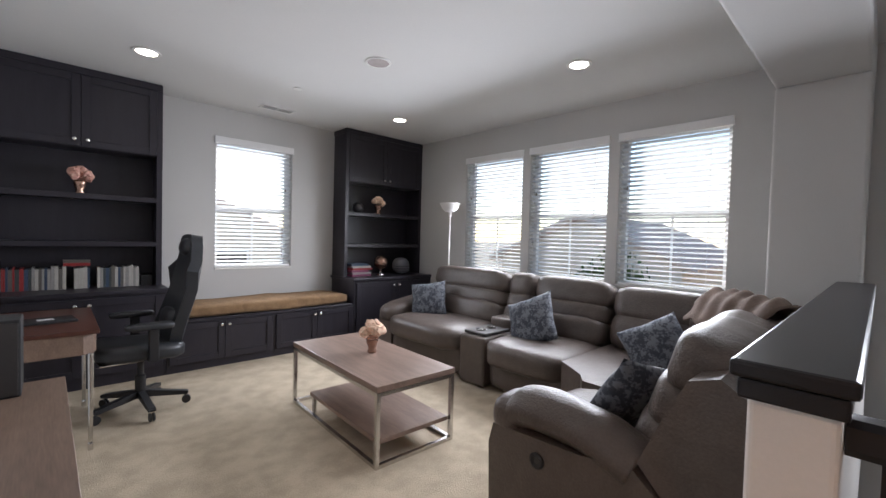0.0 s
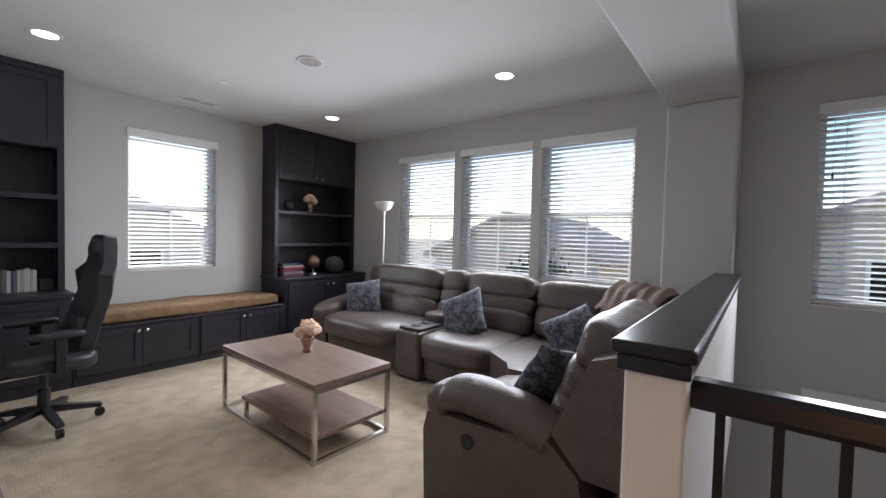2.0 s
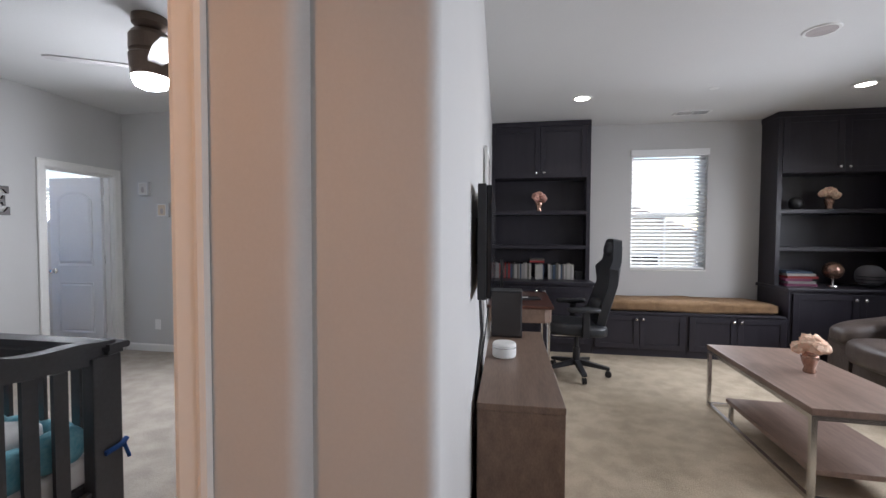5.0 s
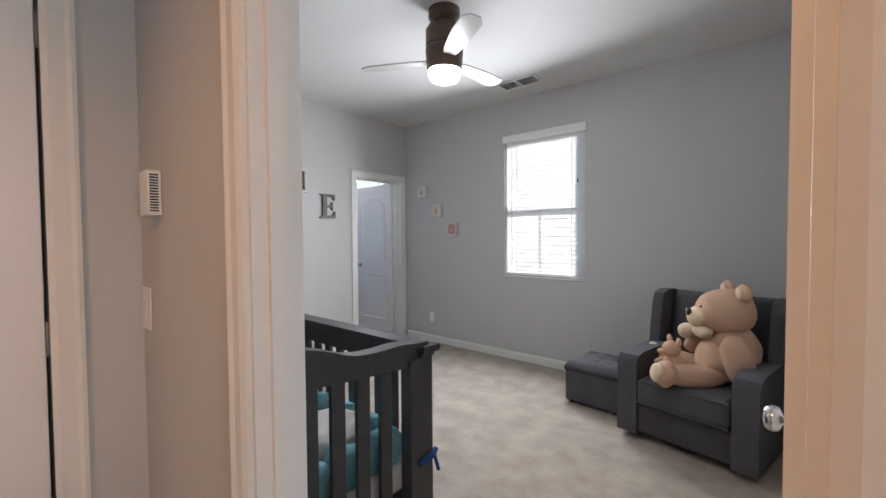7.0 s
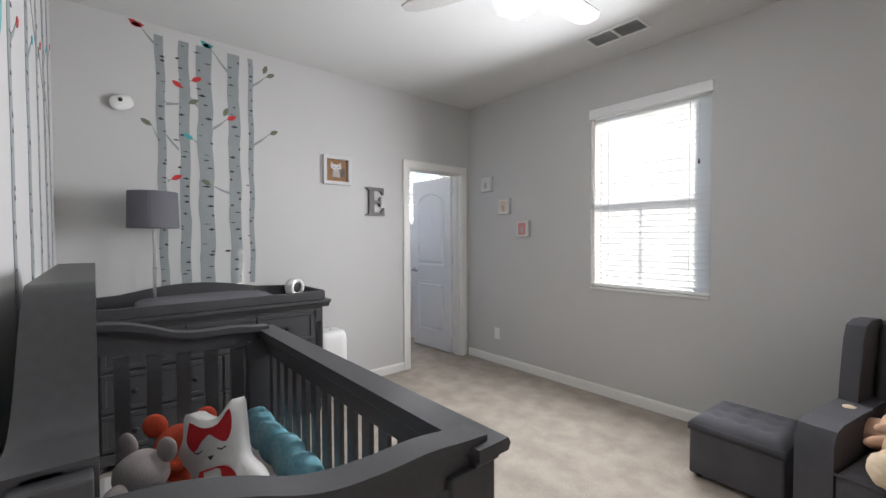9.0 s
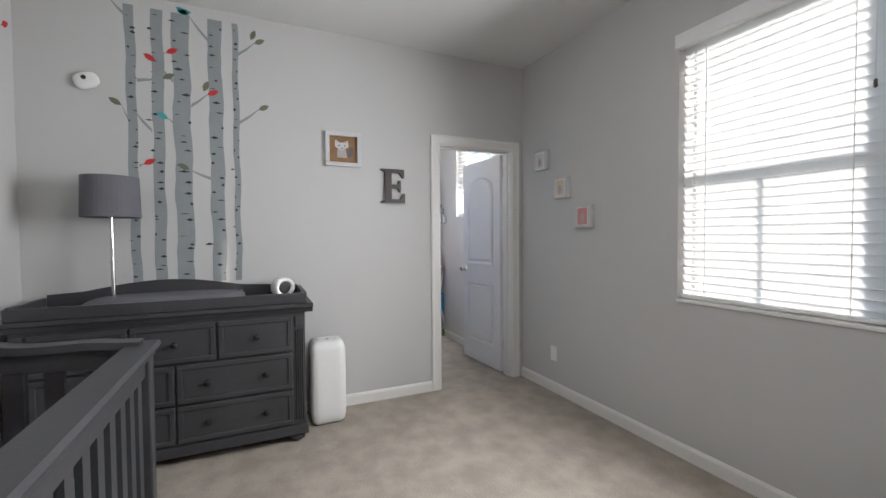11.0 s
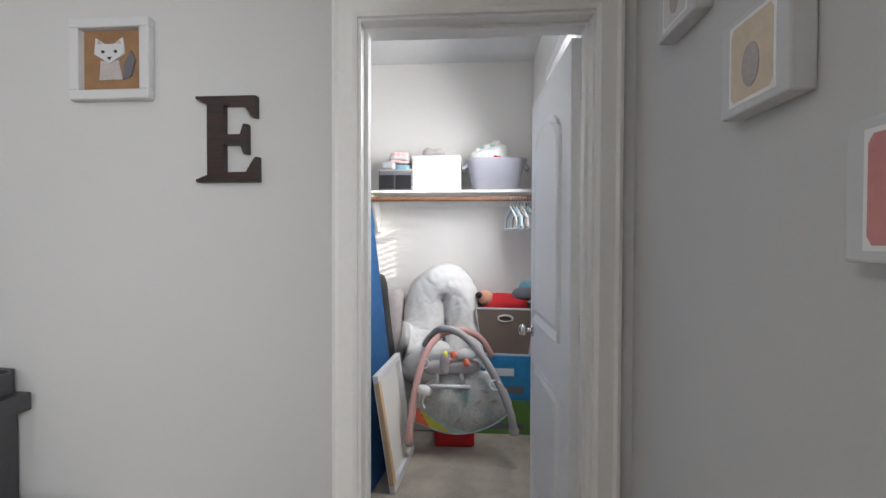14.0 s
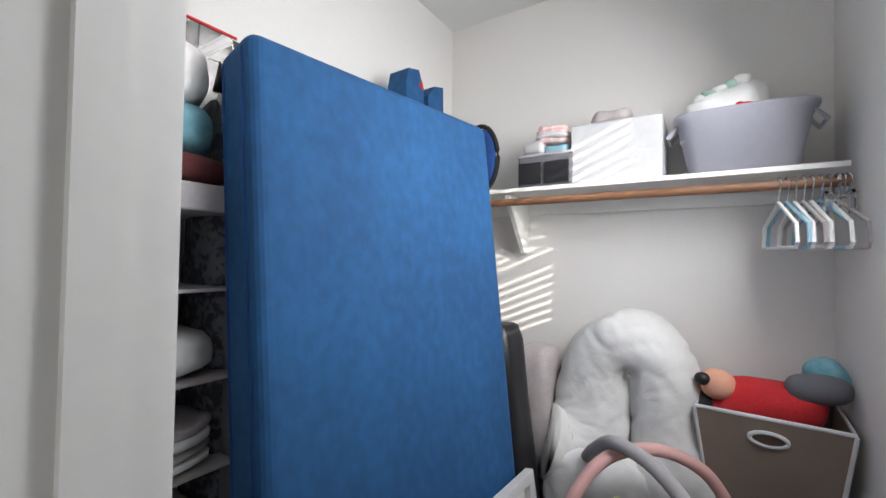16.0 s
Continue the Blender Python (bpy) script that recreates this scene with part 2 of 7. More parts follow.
def box(x0, x1, y0, y1, z0, z1, bevel=0.0, seg=2, bm=None):
    """A box, with rounded edges where bevel is given; added to bm if there is one."""
    own = bmesh.new()
    bmesh.ops.create_cube(own, size=1.0)
    for v in own.verts:
        v.co = Vector(((x0 + x1) / 2 + v.co.x * (x1 - x0), (y0 + y1) / 2 + v.co.y * (y1 - y0), (z0 + z1) / 2 + v.co.z * (z1 - z0)))
    if bevel:
        bmesh.ops.bevel(own, geom=own.edges[:], offset=bevel, segments=seg, affect="EDGES", profile=0.5)
    return join(bm, own) if bm else own


def join(bm, own):
    me = bpy.data.meshes.new("piece")
    own.to_mesh(me)
    own.free()
    bm.from_mesh(me)
    bpy.data.meshes.remove(me)
    return bm


def moved(bm, m):
    bmesh.ops.transform(bm, matrix=m, verts=bm.verts[:])
    return bm


def puff(sx, sy, sz, e=0.45, n=20, rings=12, bm=None, m=None):
    """A soft rounded block (a superellipsoid) with these full sizes; small e is boxier, 1 is round."""
    own = bmesh.new()
    bmesh.ops.create_uvsphere(own, u_segments=n, v_segments=rings, radius=1.0)
    for v in own.verts:
        d = v.co.normalized()
        k = (abs(d.x) ** (2 / e) + abs(d.y) ** (2 / e) + abs(d.z) ** (2 / e)) ** (-e / 2)
        v.co = Vector((d.x * k * sx / 2, d.y * k * sy / 2, d.z * k * sz / 2))
    if m is not None:
        moved(own, m)
    return join(bm, own) if bm else own


def lathe(profile, n=24, bm=None, m=None, ring=False):
    """A turned shape round z from (radius, height) pairs; ring closes the profile on itself instead of capping its ends."""
    own = bmesh.new()
    rings = []
    for r, z in profile:
        rings.append([own.verts.new((max(r, 0.0005) * math.cos(2 * math.pi * i / n), max(r, 0.0005) * math.sin(2 * math.pi * i / n), z)) for i in range(n)])
    for a, b in zip(rings, rings[1:]):
        for i in range(n):
            own.faces.new((a[i], a[(i + 1) % n], b[(i + 1) % n], b[i]))
    if ring:
        for i in range(n):
            own.faces.new((rings[-1][i], rings[-1][(i + 1) % n], rings[0][(i + 1) % n], rings[0][i]))
    else:
        own.faces.new(rings[0][::-1])
        own.faces.new(rings[-1])
    if m is not None:
        moved(own, m)
    return join(bm, own) if bm else own


def tube(points, r, n=10, bm=None, closed=False):
    """A round tube along points."""
    own = bmesh.new()
    pts = [Vector(p) for p in points]
    rings = []
    for i, p in enumerate(pts):
        a = pts[(i - 1) % len(pts)] if (i or closed) else p
        b = pts[(i + 1) % len(pts)] if (i < len(pts) - 1 or closed) else p
        q = (b - a).to_track_quat("Z", "Y")
        rings.append([own.verts.new(p + q @ Vector((r * math.cos(2 * math.pi * k / n), r * math.sin(2 * math.pi * k / n), 0))) for k in range(n)])
    pairs = list(zip(rings, rings[1:])) + ([(rings[-1], rings[0])] if closed else [])
    for a, b in pairs:
        for k in range(n):
            own.faces.new((a[k], a[(k + 1) % n], b[(k + 1) % n], b[k]))
    if not closed:
        own.faces.new(rings[0][::-1])
        own.faces.new(rings[-1])
    return join(bm, own) if bm else own


def prism(outline, d0, d1, axis="y", bevel=0.0, bm=None):
    """A flat outline of (a, b) pushed from d0 to d1 along an axis: y takes (x, z), x takes (y, z), z takes (x, y)."""
    own = bmesh.new()

    def at(a, b, d):
        return {"y": (a, d, b), "x": (d, a, b), "z": (a, b, d)}[axis]

    lo = [own.verts.new(at(a, b, d0)) for a, b in outline]
    hi = [own.verts.new(at(a, b, d1)) for a, b in outline]
    own.faces.new(lo)
    own.faces.new(hi[::-1])
    for i in range(len(outline)):
        j = (i + 1) % len(outline)
        own.faces.new((lo[i], lo[j], hi[j], hi[i]))
    if bevel:
        rim = [e for e in own.edges if len({f.normal.to_tuple(2) for f in e.link_faces}) == 2]
        bmesh.ops.recalc_face_normals(own, faces=own.faces)
        bmesh.ops.bevel(own, geom=rim, offset=bevel, segments=2, affect="EDGES", profile=0.5)
    return join(bm, own) if bm else own


def smooth_path(points, steps):
    """A soft curve through points."""
    p = [Vector(q) for q in points]
    p = [p[0] * 2 - p[1]] + p + [p[-1] * 2 - p[-2]]
    out = []
    for i in range(1, len(p) - 2):
        a, b, c, d = p[i - 1:i + 3]
        for k in range(steps):
            u = k / steps
            out.append(((b * 2) + (c - a) * u + (a * 2 - b * 5 + c * 4 - d) * u * u + (b * 3 - a - c * 3 + d) * u ** 3) * 0.5)
    out.append(p[-2])
    return out


def ragged(bm, amount, scale, seed=0.0):
    """Uneven, soft deformation of a mesh by noise."""
    for v in bm.verts:
        v.co += noise.noise_vector(v.co * scale + Vector((seed, seed * 1.7, -seed))) * amount
    return bm


def creased(bm, depth, scale, seed=0.0):
    """Cloth folds: sharp shallow furrows that wander over a stuffed shape."""
    bm.normal_update()
    for v in bm.verts:
        n = noise.noise(v.co * scale + noise.noise_vector(v.co * 4.0) * 0.7 + Vector((seed, seed, -seed)))
        v.co -= v.normal * depth * max(0.0, 1.0 - abs(n) / 0.16)
    return bm


# ---------------------------------------------------------------- the rooms
H = 2.745          # ceiling height
XW = 3.56          # window wall of the loft
YB = 5.38          # back wall of the loft
YN = 4.0           # window wall of the nursery
XE = -5.12         # closet wall of the nursery
XC = -7.13         # far wall of the closet
YD = 0.52          # hall face of the nursery's door wall
YL = 0.61          # nursery face of that wall


def wall(name, along, d0, d1, a0, a1, z0, z1, material, label, openings=()):
    """A wall along x or y, from d0 to d1 thick, with openings (a0, a1, z0, z1) cut through it."""
    av = sorted({a0, a1, *[v for o in openings for v in o[:2]]})
    zv = sorted({z0, z1, *[v for o in openings for v in o[2:]]})

    def full(i, j):
        if not (0 <= i < len(av) - 1 and 0 <= j < len(zv) - 1):
            return False
        a, z = (av[i] + av[i + 1]) / 2, (zv[j] + zv[j + 1]) / 2
        return not any(o[0] < a < o[1] and o[2] < z < o[3] for o in openings)

    bm = bmesh.new()

    def at(a, d, z):
        return bm.verts.new((a, d, z) if along == "x" else (d, a, z))

    for i in range(len(av) - 1):
        for j in range(len(zv) - 1):
            if not full(i, j):
                continue
            p, q, r, s = av[i], av[i + 1], zv[j], zv[j + 1]
            bm.faces.new([at(p, d0, r), at(q, d0, r), at(q, d0, s), at(p, d0, s)])
            bm.faces.new([at(p, d1, r), at(q, d1, r), at(q, d1, s), at(p, d1, s)])
            for test, e in (((i - 1, j), [(p, r), (p, s)]), ((i + 1, j), [(q, r), (q, s)]), ((i, j - 1), [(p, r), (q, r)]), ((i, j + 1), [(p, s), (q, s)])):
                if not full(*test):
                    (a, z), (b, w) = e
                    bm.faces.new([at(a, d0, z), at(b, d0, w), at(b, d1, w), at(a, d1, z)])
    bmesh.ops.remove_doubles(bm, verts=bm.verts, dist=0.0005)
    return solid(name, bm, material, label, "wall", kind="structure")


WIN_Z = (0.94, 2.40)
CW = (-6.437, -5.657, 1.50, 2.38)   # closet window
LOFT_WINS = ((3.21, 4.12), (2.17, 3.10), (1.14, 2.06), (-1.05, -0.13))
wall("wall_loft_windows", "y", XW, XW + 0.16, -2.6, YB + 0.16, -2.8, H, GREY, "grey painted wall with four blind-covered windows", [(a, b, *WIN_Z) for a, b in LOFT_WINS])
wall("wall_loft_back", "x", YB, YB + 0.16, -1.0, XW, -0.1, H, GREY, "grey painted wall behind built-in cabinets", [(0.83, 1.70, *WIN_Z)])
wall("wall_nursery_window", "x", YN, YN + 0.16, XC - 0.12, -1.0, -0.1, H, GREY, "grey painted nursery wall with one window", [(-3.614, -2.727, 0.895, 2.355), CW])
wall("wall_closet_door", "y", XE - 0.12, XE, YL, YN, -0.1, H, GREY, "grey painted nursery wall with closet doorway", [(3.184, 3.893, -0.1, 2.02)])
wall("wall_nursery_door", "x", YD, YL, -7.2, -1.06, -0.1, H, GREY, "grey painted wall with the nursery doorway", [(-1.95, -1.20, -0.1, 2.04)])
wall("wall_closet_far", "y", XC - 0.12, XC, 2.19, YN, -0.1, H, WHITE_WALL, "white painted closet end wall")
wall("wall_closet_side", "x", 2.19, 2.31, XC, XE - 0.12, -0.1, H, WHITE_WALL, "white painted closet side wall")
wall("wall_closet_liner", "y", XE - 0.126, XE - 0.122, 2.31, YN - 0.006, 0, H, WHITE_WALL, "white painted inner face of closet wall", [(3.184, 3.893, 0, 2.02)])
wall("wall_closet_window", "x", YN - 0.006, YN - 0.002, XC, XE - 0.12, 0, H, WHITE_WALL, "white painted closet wall with a small window", [CW])

# the wall between loft and nursery, with rounded drywall corners
def rounded_wall(name, outline, label, material=GREY):
    bm = prism(outline, -0.1, H, "z")
    up = [e for e in bm.edges if abs((e.verts[0].co - e.verts[1].co).z) > 1 and any(abs(e.verts[0].co.x - c[0]) + abs(e.verts[0].co.y - c[1]) < 0.01 for c in BULL)]
    bmesh.ops.recalc_face_normals(bm, faces=bm.faces)
    bmesh.ops.bevel(bm, geom=up, offset=0.03, segments=6, affect="EDGES", profile=0.5)
    ob = solid(name, bm, material, label, "wall", kind="structure")
    for p in ob.data.polygons:
        p.use_smooth = abs(p.normal.z) < 0.5
    ob.data.set_sharp_from_angle(angle=radians(25))
    return ob


BULL = ((-0.74, 0.566), (-0.972, YD))
rounded_wall("wall_tv", [(-1.06, YD), (-0.972, YD), (-0.972, 0.566), (-0.74, 0.566), (-0.905, YB), (-1.0, YB), (-1.0, YL), (-1.06, YL)], "pale grey painted wall with rounded corner")

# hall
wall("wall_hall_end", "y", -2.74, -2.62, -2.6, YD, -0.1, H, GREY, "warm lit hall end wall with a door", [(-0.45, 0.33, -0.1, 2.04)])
# added and out of view: blocks sky leaking through the door's hinge gap
wall("added_backing_hall_door", "y", -2.84, -2.745, -0.60, YD - 0.002, -0.1, H, GREY, "added unseen backing that keeps sky out of the hall door's gap")
wall("wall_hall_south", "x", -2.72, -2.60, -2.74, XW + 0.16, -2.8, H, GREY, "plain grey hall wall")
wall("wall_stair_lower", "y", 0.56, 0.62, -2.6, 0.34, -2.8, -0.1, GREY, "stairwell wall below the landing")
wall("wall_stair_side", "x", 0.34, 0.48, 0.62, XW, -2.8, -0.1, GREY, "stairwell wall below the half wall")

# floors and ceiling
def sheet(name, outlines, z0, z1, material, label, category):
    bm = bmesh.new()
    for o in outlines:
        prism(o, z0, z1, "z", bm=bm)
    return solid(name, bm, material, label, category, kind="structure")


sheet("floor_loft", [[(-1.0, 0.40), (XW, 0.40), (XW, YB), (-1.0, YB)], [(-2.62, -2.6), (0.62, -2.6), (0.62, 0.399), (-2.62, 0.399)]], -0.1, 0.0, CARPET, "beige cut-pile carpet", "carpet")
sheet("floor_nursery", [[(-7.2, 0.402), (-1.002, 0.402), (-1.002, YN), (-7.2, YN)]], -0.1, -0.001, CARPET_N, "grey-beige carpet with vacuum marks", "carpet")
sheet("floor_stairwell", [[(0.62, -2.6), (XW, -2.6), (XW, 0.34), (0.62, 0.34)]], -2.9, -2.8, CARPET, "carpet at the foot of the stairwell", "carpet")
sheet("ceiling", [[(-7.3, -2.75), (XW + 0.16, -2.75), (XW + 0.16, YN + 0.16), (-7.3, YN + 0.16)], [(-1.3, YN + 0.16), (XW + 0.16, YN + 0.16), (XW + 0.16, YB + 0.16), (-1.3, YB + 0.16)]], H, H + 0.12, CEIL, "white painted ceiling", "ceiling")

# beam and pier between loft and stairwell
bm = box(-0.72, XW - 0.001, 0.342, 0.825, 2.46, H - 0.002, 0.02, 3)
solid("beam", bm, GREY, "dropped painted ceiling beam", "beam", kind="structure")
bm = box(3.17, XW - 0.001, 0.344, 0.823, 0.0, 2.462, 0.02, 3)
solid("wall_pier", bm, GREY, "grey painted wall pier with rounded edges", "pier", kind="structure")

# half wall with black cap
half = thing("half_wall", "low painted wall with black wooden cap", "half wall")
tagged(half, kind="structure")
part("wall_body", box(0.482, 3.169, 0.306, 0.436, 0.0, 1.084, 0.012, 3), WHITE_WALL, half, "off-white painted body")
part("cap", box(0.458, 3.168, 0.284, 0.462, 1.120, 1.153, 0.008, 2), BLACKWOOD, half, "glossy black wooden cap")
part("apron", box(0.468, 3.168, 0.295, 0.450, 1.080, 1.119, 0.006, 2), BLACKWOOD, half, "black moulding")

# stair railing
rail = thing("stair_railing", "black stained wooden stair railing with square balusters", "railing")
prof = [(0.565, 0.995), (0.655, 0.995), (0.665, 1.01), (0.650, 1.045), (0.63, 1.055), (0.59, 1.055), (0.57, 1.045), (0.555, 1.01)]
part("handrail", prism([(a, b) for a, b in prof], -2.59, 0.304, "y"), BLACKWOOD, rail)
part("bottom_rail", box(0.585, 0.635, -2.59, 0.304, 0.06, 0.10, 0.004), BLACKWOOD, rail)
for i in range(26):
    y = 0.247 - 0.1075 * i
    part("baluster", box(0.600, 0.620, y - 0.010, y + 0.010, 0.101, 0.994), BLACKWOOD, rail)
part("shoe", box(0.565, 0.615, -2.59, 0.304, 0.0, 0.06, 0.004), TRIM, rail, "white painted floor trim")
bm = box(XW - 0.04, XW - 0.002, -2.59, -0.10, 0.24, 0.31, 0.006)
solid("trim_stairwell", bm, TRIM, "white ledge trim on the stairwell wall", "trim", kind="structure")


# ---------------------------------------------------------------- windows and blinds
def window(name, along, d, out, a0, a1, z0, z1, tilt, label, gap=0.006, notch=0.0):
    """A single-hung window set at the outer side of its opening, and its blind at the inner side. d: inner wall face; out: +1 or -1 outwards."""
    m = Matrix(((1, 0, 0, 0), (0, out, 0, d), (0, 0, 1, 0), (0, 0, 0, 1))) if along == "x" else Matrix(((0, out, 0, d), (1, 0, 0, 0), (0, 0, 1, 0), (0, 0, 0, 1)))
    win = thing(name, label, "window")
    tagged(win, kind="structure")
    w, f = a1 - a0, 0.045

    def put(nm, bm, material, parent, lab=""):
        return part(nm, moved(bm, m), material, parent, lab)

    fr = bmesh.new()
    for x0, x1, c0, c1 in ((a0 + 0.001, a0 + f, z0 + 0.001, z1 - 0.001), (a1 - f, a1 - 0.001, z0 + 0.001, z1 - 0.001), (a0 + f, a1 - f, z0 + 0.001, z0 + f), (a0 + f, a1 - f, z1 - f, z1 - 0.001)):
        box(x0, x1, 0.10, 0.155, c0, c1, bm=fr)
    put("window_frame", fr, VINYL, win)
    zm = (z0 + z1) / 2 - 0.03
    put("meeting_rail", box(a0 + f, a1 - f, 0.105, 0.15, zm - 0.022, zm + 0.022), VINYL, win)
    mid = (a0 + a1) / 2
    for c0, c1 in ((z0 + f, zm - 0.022), (zm + 0.022, z1 - f)):
        p = put("pane", box(a0 + f, a1 - f, 0.128, 0.132, c0, c1), GLASS, win)
        p.visible_shadow = False
    put("muntin", box(mid - 0.010, mid + 0.010, 0.118, 0.127, z0 + f, zm - 0.022), VINYL, win)
    put("window_sill", box(a0 + 0.001, a1 - 0.001, -0.012, 0.10, z0 - 0.012, z0 + 0.006, 0.004), TRIM, win)
    blind = thing("window_blind", "white horizontal slat blind, lowered over window", "blind")
    val = box(a0 - 0.012, a1 + 0.012, -0.022, 0.03, z1 - 0.055, z1 + 0.022, 0.005)
    put("valance", val, VINYL, blind)
    t = radians(tilt)
    n = int((z1 - z0 - 0.075) / 0.0445) + 1
    sl = bmesh.new()
    h0 = a0 + gap + (0.05 if notch else 0.0)
    box(h0 + notch, a1 - gap, -0.0245, 0.0245, -0.0015, 0.0015, bm=sl)
    if notch:
        # a cord hole near the slat's end, through which spots of sun come
        box(a0 + gap, h0, -0.0245, 0.0245, -0.0015, 0.0015, bm=sl)
        box(h0, h0 + notch, -0.0245, -0.009, -0.0015, 0.0015, bm=sl)
        box(h0, h0 + notch, 0.009, 0.0245, -0.0015, 0.0015, bm=sl)
    moved(sl, Matrix.Rotation(-t, 4, "X"))
    moved(sl, Matrix.Translation((0, 0.045, 0)))
    me = finish(moved(sl, m), "slat", SLAT)
    for i in range(n):
        ob = new("slat", me)
        ob.location.z = z1 - 0.045 - 0.0445 * i
        ob.parent = blind
    put("bottom_bar", box(a0 + gap, a1 - gap, 0.02, 0.07, z0 + 0.010, z0 + 0.030, 0.004), VINYL, blind)
    for k in (0.16, 0.84):
        x = a0 + w * k
        put("ladder_cord", box(x - 0.0015, x + 0.0015, 0.017, 0.020, z0 + 0.03, z1 - 0.05), VINYL, blind)
    x = a1 - 0.08
    put("pull_cord", tube([(x, 0.012, z1 - 0.06), (x, 0.011, z1 - 0.5)], 0.0015, 6), VINYL, blind)
    put("cord_tassel", lathe([(0.003, 0), (0.007, 0.004), (0.006, 0.03), (0.002, 0.035)], 10, m=Matrix.Translation((x, 0.011, z1 - 0.53))), BRONZE, blind, "small cord weight")
    return win


for i, (a, b) in enumerate(LOFT_WINS):
    window("window_%d" % (i + 1), "y", XW, 1, a, b, *WIN_Z, 18, "white framed window covered by slat blind")
window("window_5", "x", YB, 1, 0.83, 1.70, *WIN_Z, 30, "white framed window above the bench")
window("window_6", "x", YN, 1, -3.614, -2.727, 0.895, 2.355, 66, "white framed nursery window", notch=0.020)
window("window_7", "x", YN - 0.006, 1, CW[0], CW[1], CW[2], CW[3], 8, "small white framed closet window")


# ---------------------------------------------------------------- loft: built-in cabinets
def knob(parent, x, y, z, way=(0, -1, 0)):
    """A small round metal knob that stands out of a front."""
    bm = lathe([(0.007, 0), (0.006, 0.012), (0.015, 0.016), (0.017, 0.022), (0.013, 0.028), (0.004, 0.030)], 14)
    moved(bm, Matrix.Translation((x, y, z)) @ Vector(way).to_track_quat("Z", "Y").to_matrix().to_4x4())
    return part("knob", bm, NICKEL, parent, "round polished nickel knob", smooth=True)


def shaker_door(parent, x0, x1, z0, z1, y, knob_x=None, knob_z=None, material=ESPRESSO):
    """A framed door in the plane y, facing -y, with a recessed panel."""
    r = 0.06
    bm = bmesh.new()
    for a, b, c, d in ((x0, x0 + r, z0, z1), (x1 - r, x1, z0, z1), (x0 + r, x1 - r, z0, z0 + r), (x0 + r, x1 - r, z1 - r, z1)):
        box(a, b, y - 0.020, y, c, d, 0.002, 1, bm=bm)
    box(x0 + r, x1 - r, y - 0.010, y, z0 + r, z1 - r, bm=bm)
    d = part("door", bm, material, parent, "framed espresso door")
    if knob_x is not None:
        knob(d, knob_x, y - 0.020, knob_z)
    return d


def tower(x0, x1, zc, name_label, left_side):
    """A tall shelf unit: upper doors, open shelves, counter, lower cabinet with two doors."""
    t = thing("built_in_cabinet", name_label, "cabinet")
    yf = 5.07
    s = 0.03
    part("side_panel", box(x0, x0 + s, yf, YB - 0.002, zc, H - 0.012), ESPRESSO, t)
    part("side_panel", box(x1 - s, x1, yf, YB - 0.002, zc, H - 0.012), ESPRESSO, t)
    part("back_panel", box(x0 + s, x1 - s, YB - 0.022, YB - 0.002, zc, H - 0.012), ESPRESSO, t)
    part("shelf", box(x0 + s, x1 - s, yf + 0.002, YB - 0.023, 2.06, 2.10), ESPRESSO, t)
    part("crown", box(x0 - (0.0 if x0 < 0 else 0.012), x1 - 0.0005, yf - 0.022, YB - 0.003, H - 0.065, H - 0.003, 0.006), ESPRESSO, t)
    for a in (x0, x1 - 0.045):
        part("face_stile", box(a, a + 0.045, yf - 0.012, yf - 0.0005, zc, H - 0.066), ESPRESSO, t)
    for z in (1.66, 1.24):
        part("shelf", box(x0 + s, x1 - s, yf - 0.004, YB - 0.023, z - 0.045, z, 0.003), ESPRESSO, t)
    xm = (x0 + x1) / 2
    shaker_door(t, x0 + 0.047, xm - 0.002, 2.065, H - 0.068, yf, xm - 0.045, 2.12)
    shaker_door(t, xm + 0.002, x1 - 0.047, 2.065, H - 0.068, yf, xm + 0.045, 2.12)
    part("counter", box(x0 - (0 if x0 < 0 else 0.025), x1 + (0.02 if x0 < 0 else -0.001), 4.775, YB - 0.002, zc - 0.035, zc, 0.006), ESPRESSO, t, "dark counter ledge")
    part("base", box(x0, x1, 4.80, YB - 0.002, 0.09, zc - 0.036), ESPRESSO, t)
    part("plinth", box(x0, x1, 4.815, YB - 0.002, 0.0, 0.089), ESPRESSO, t)
    shaker_door(t, x0 + 0.03, xm - 0.002, 0.11, zc - 0.06, 4.80, xm - 0.045, zc - 0.11)
    shaker_door(t, xm + 0.002, x1 - 0.03, 0.11, zc - 0.06, 4.80, xm + 0.045, zc - 0.11)
    return t


tower(-0.90, 0.285, 0.82, "tall espresso wood cabinet with shelves beside window", True)
tower(2.275, 3.557, 0.81, "tall espresso wood cabinet with shelves in the corner", False)


def bench_unit(x0, x1):
    t = thing("bench_cabinet", "low espresso wood bench cabinet with two doors", "cabinet", group="window bench cabinets")
    part("body", box(x0, x1, 4.80, YB - 0.002, 0.07, 0.475), ESPRESSO, t)
    part("plinth", box(x0, x1, 4.812, YB - 0.002, 0.0, 0.069), ESPRESSO, t)
    xm = (x0 + x1) / 2
    shaker_door(t, x0 + 0.02, xm - 0.002, 0.085, 0.465, 4.80, xm - 0.035, 0.425)
    shaker_door(t, xm + 0.002, x1 - 0.02, 0.085, 0.465, 4.80, xm + 0.035, 0.425)


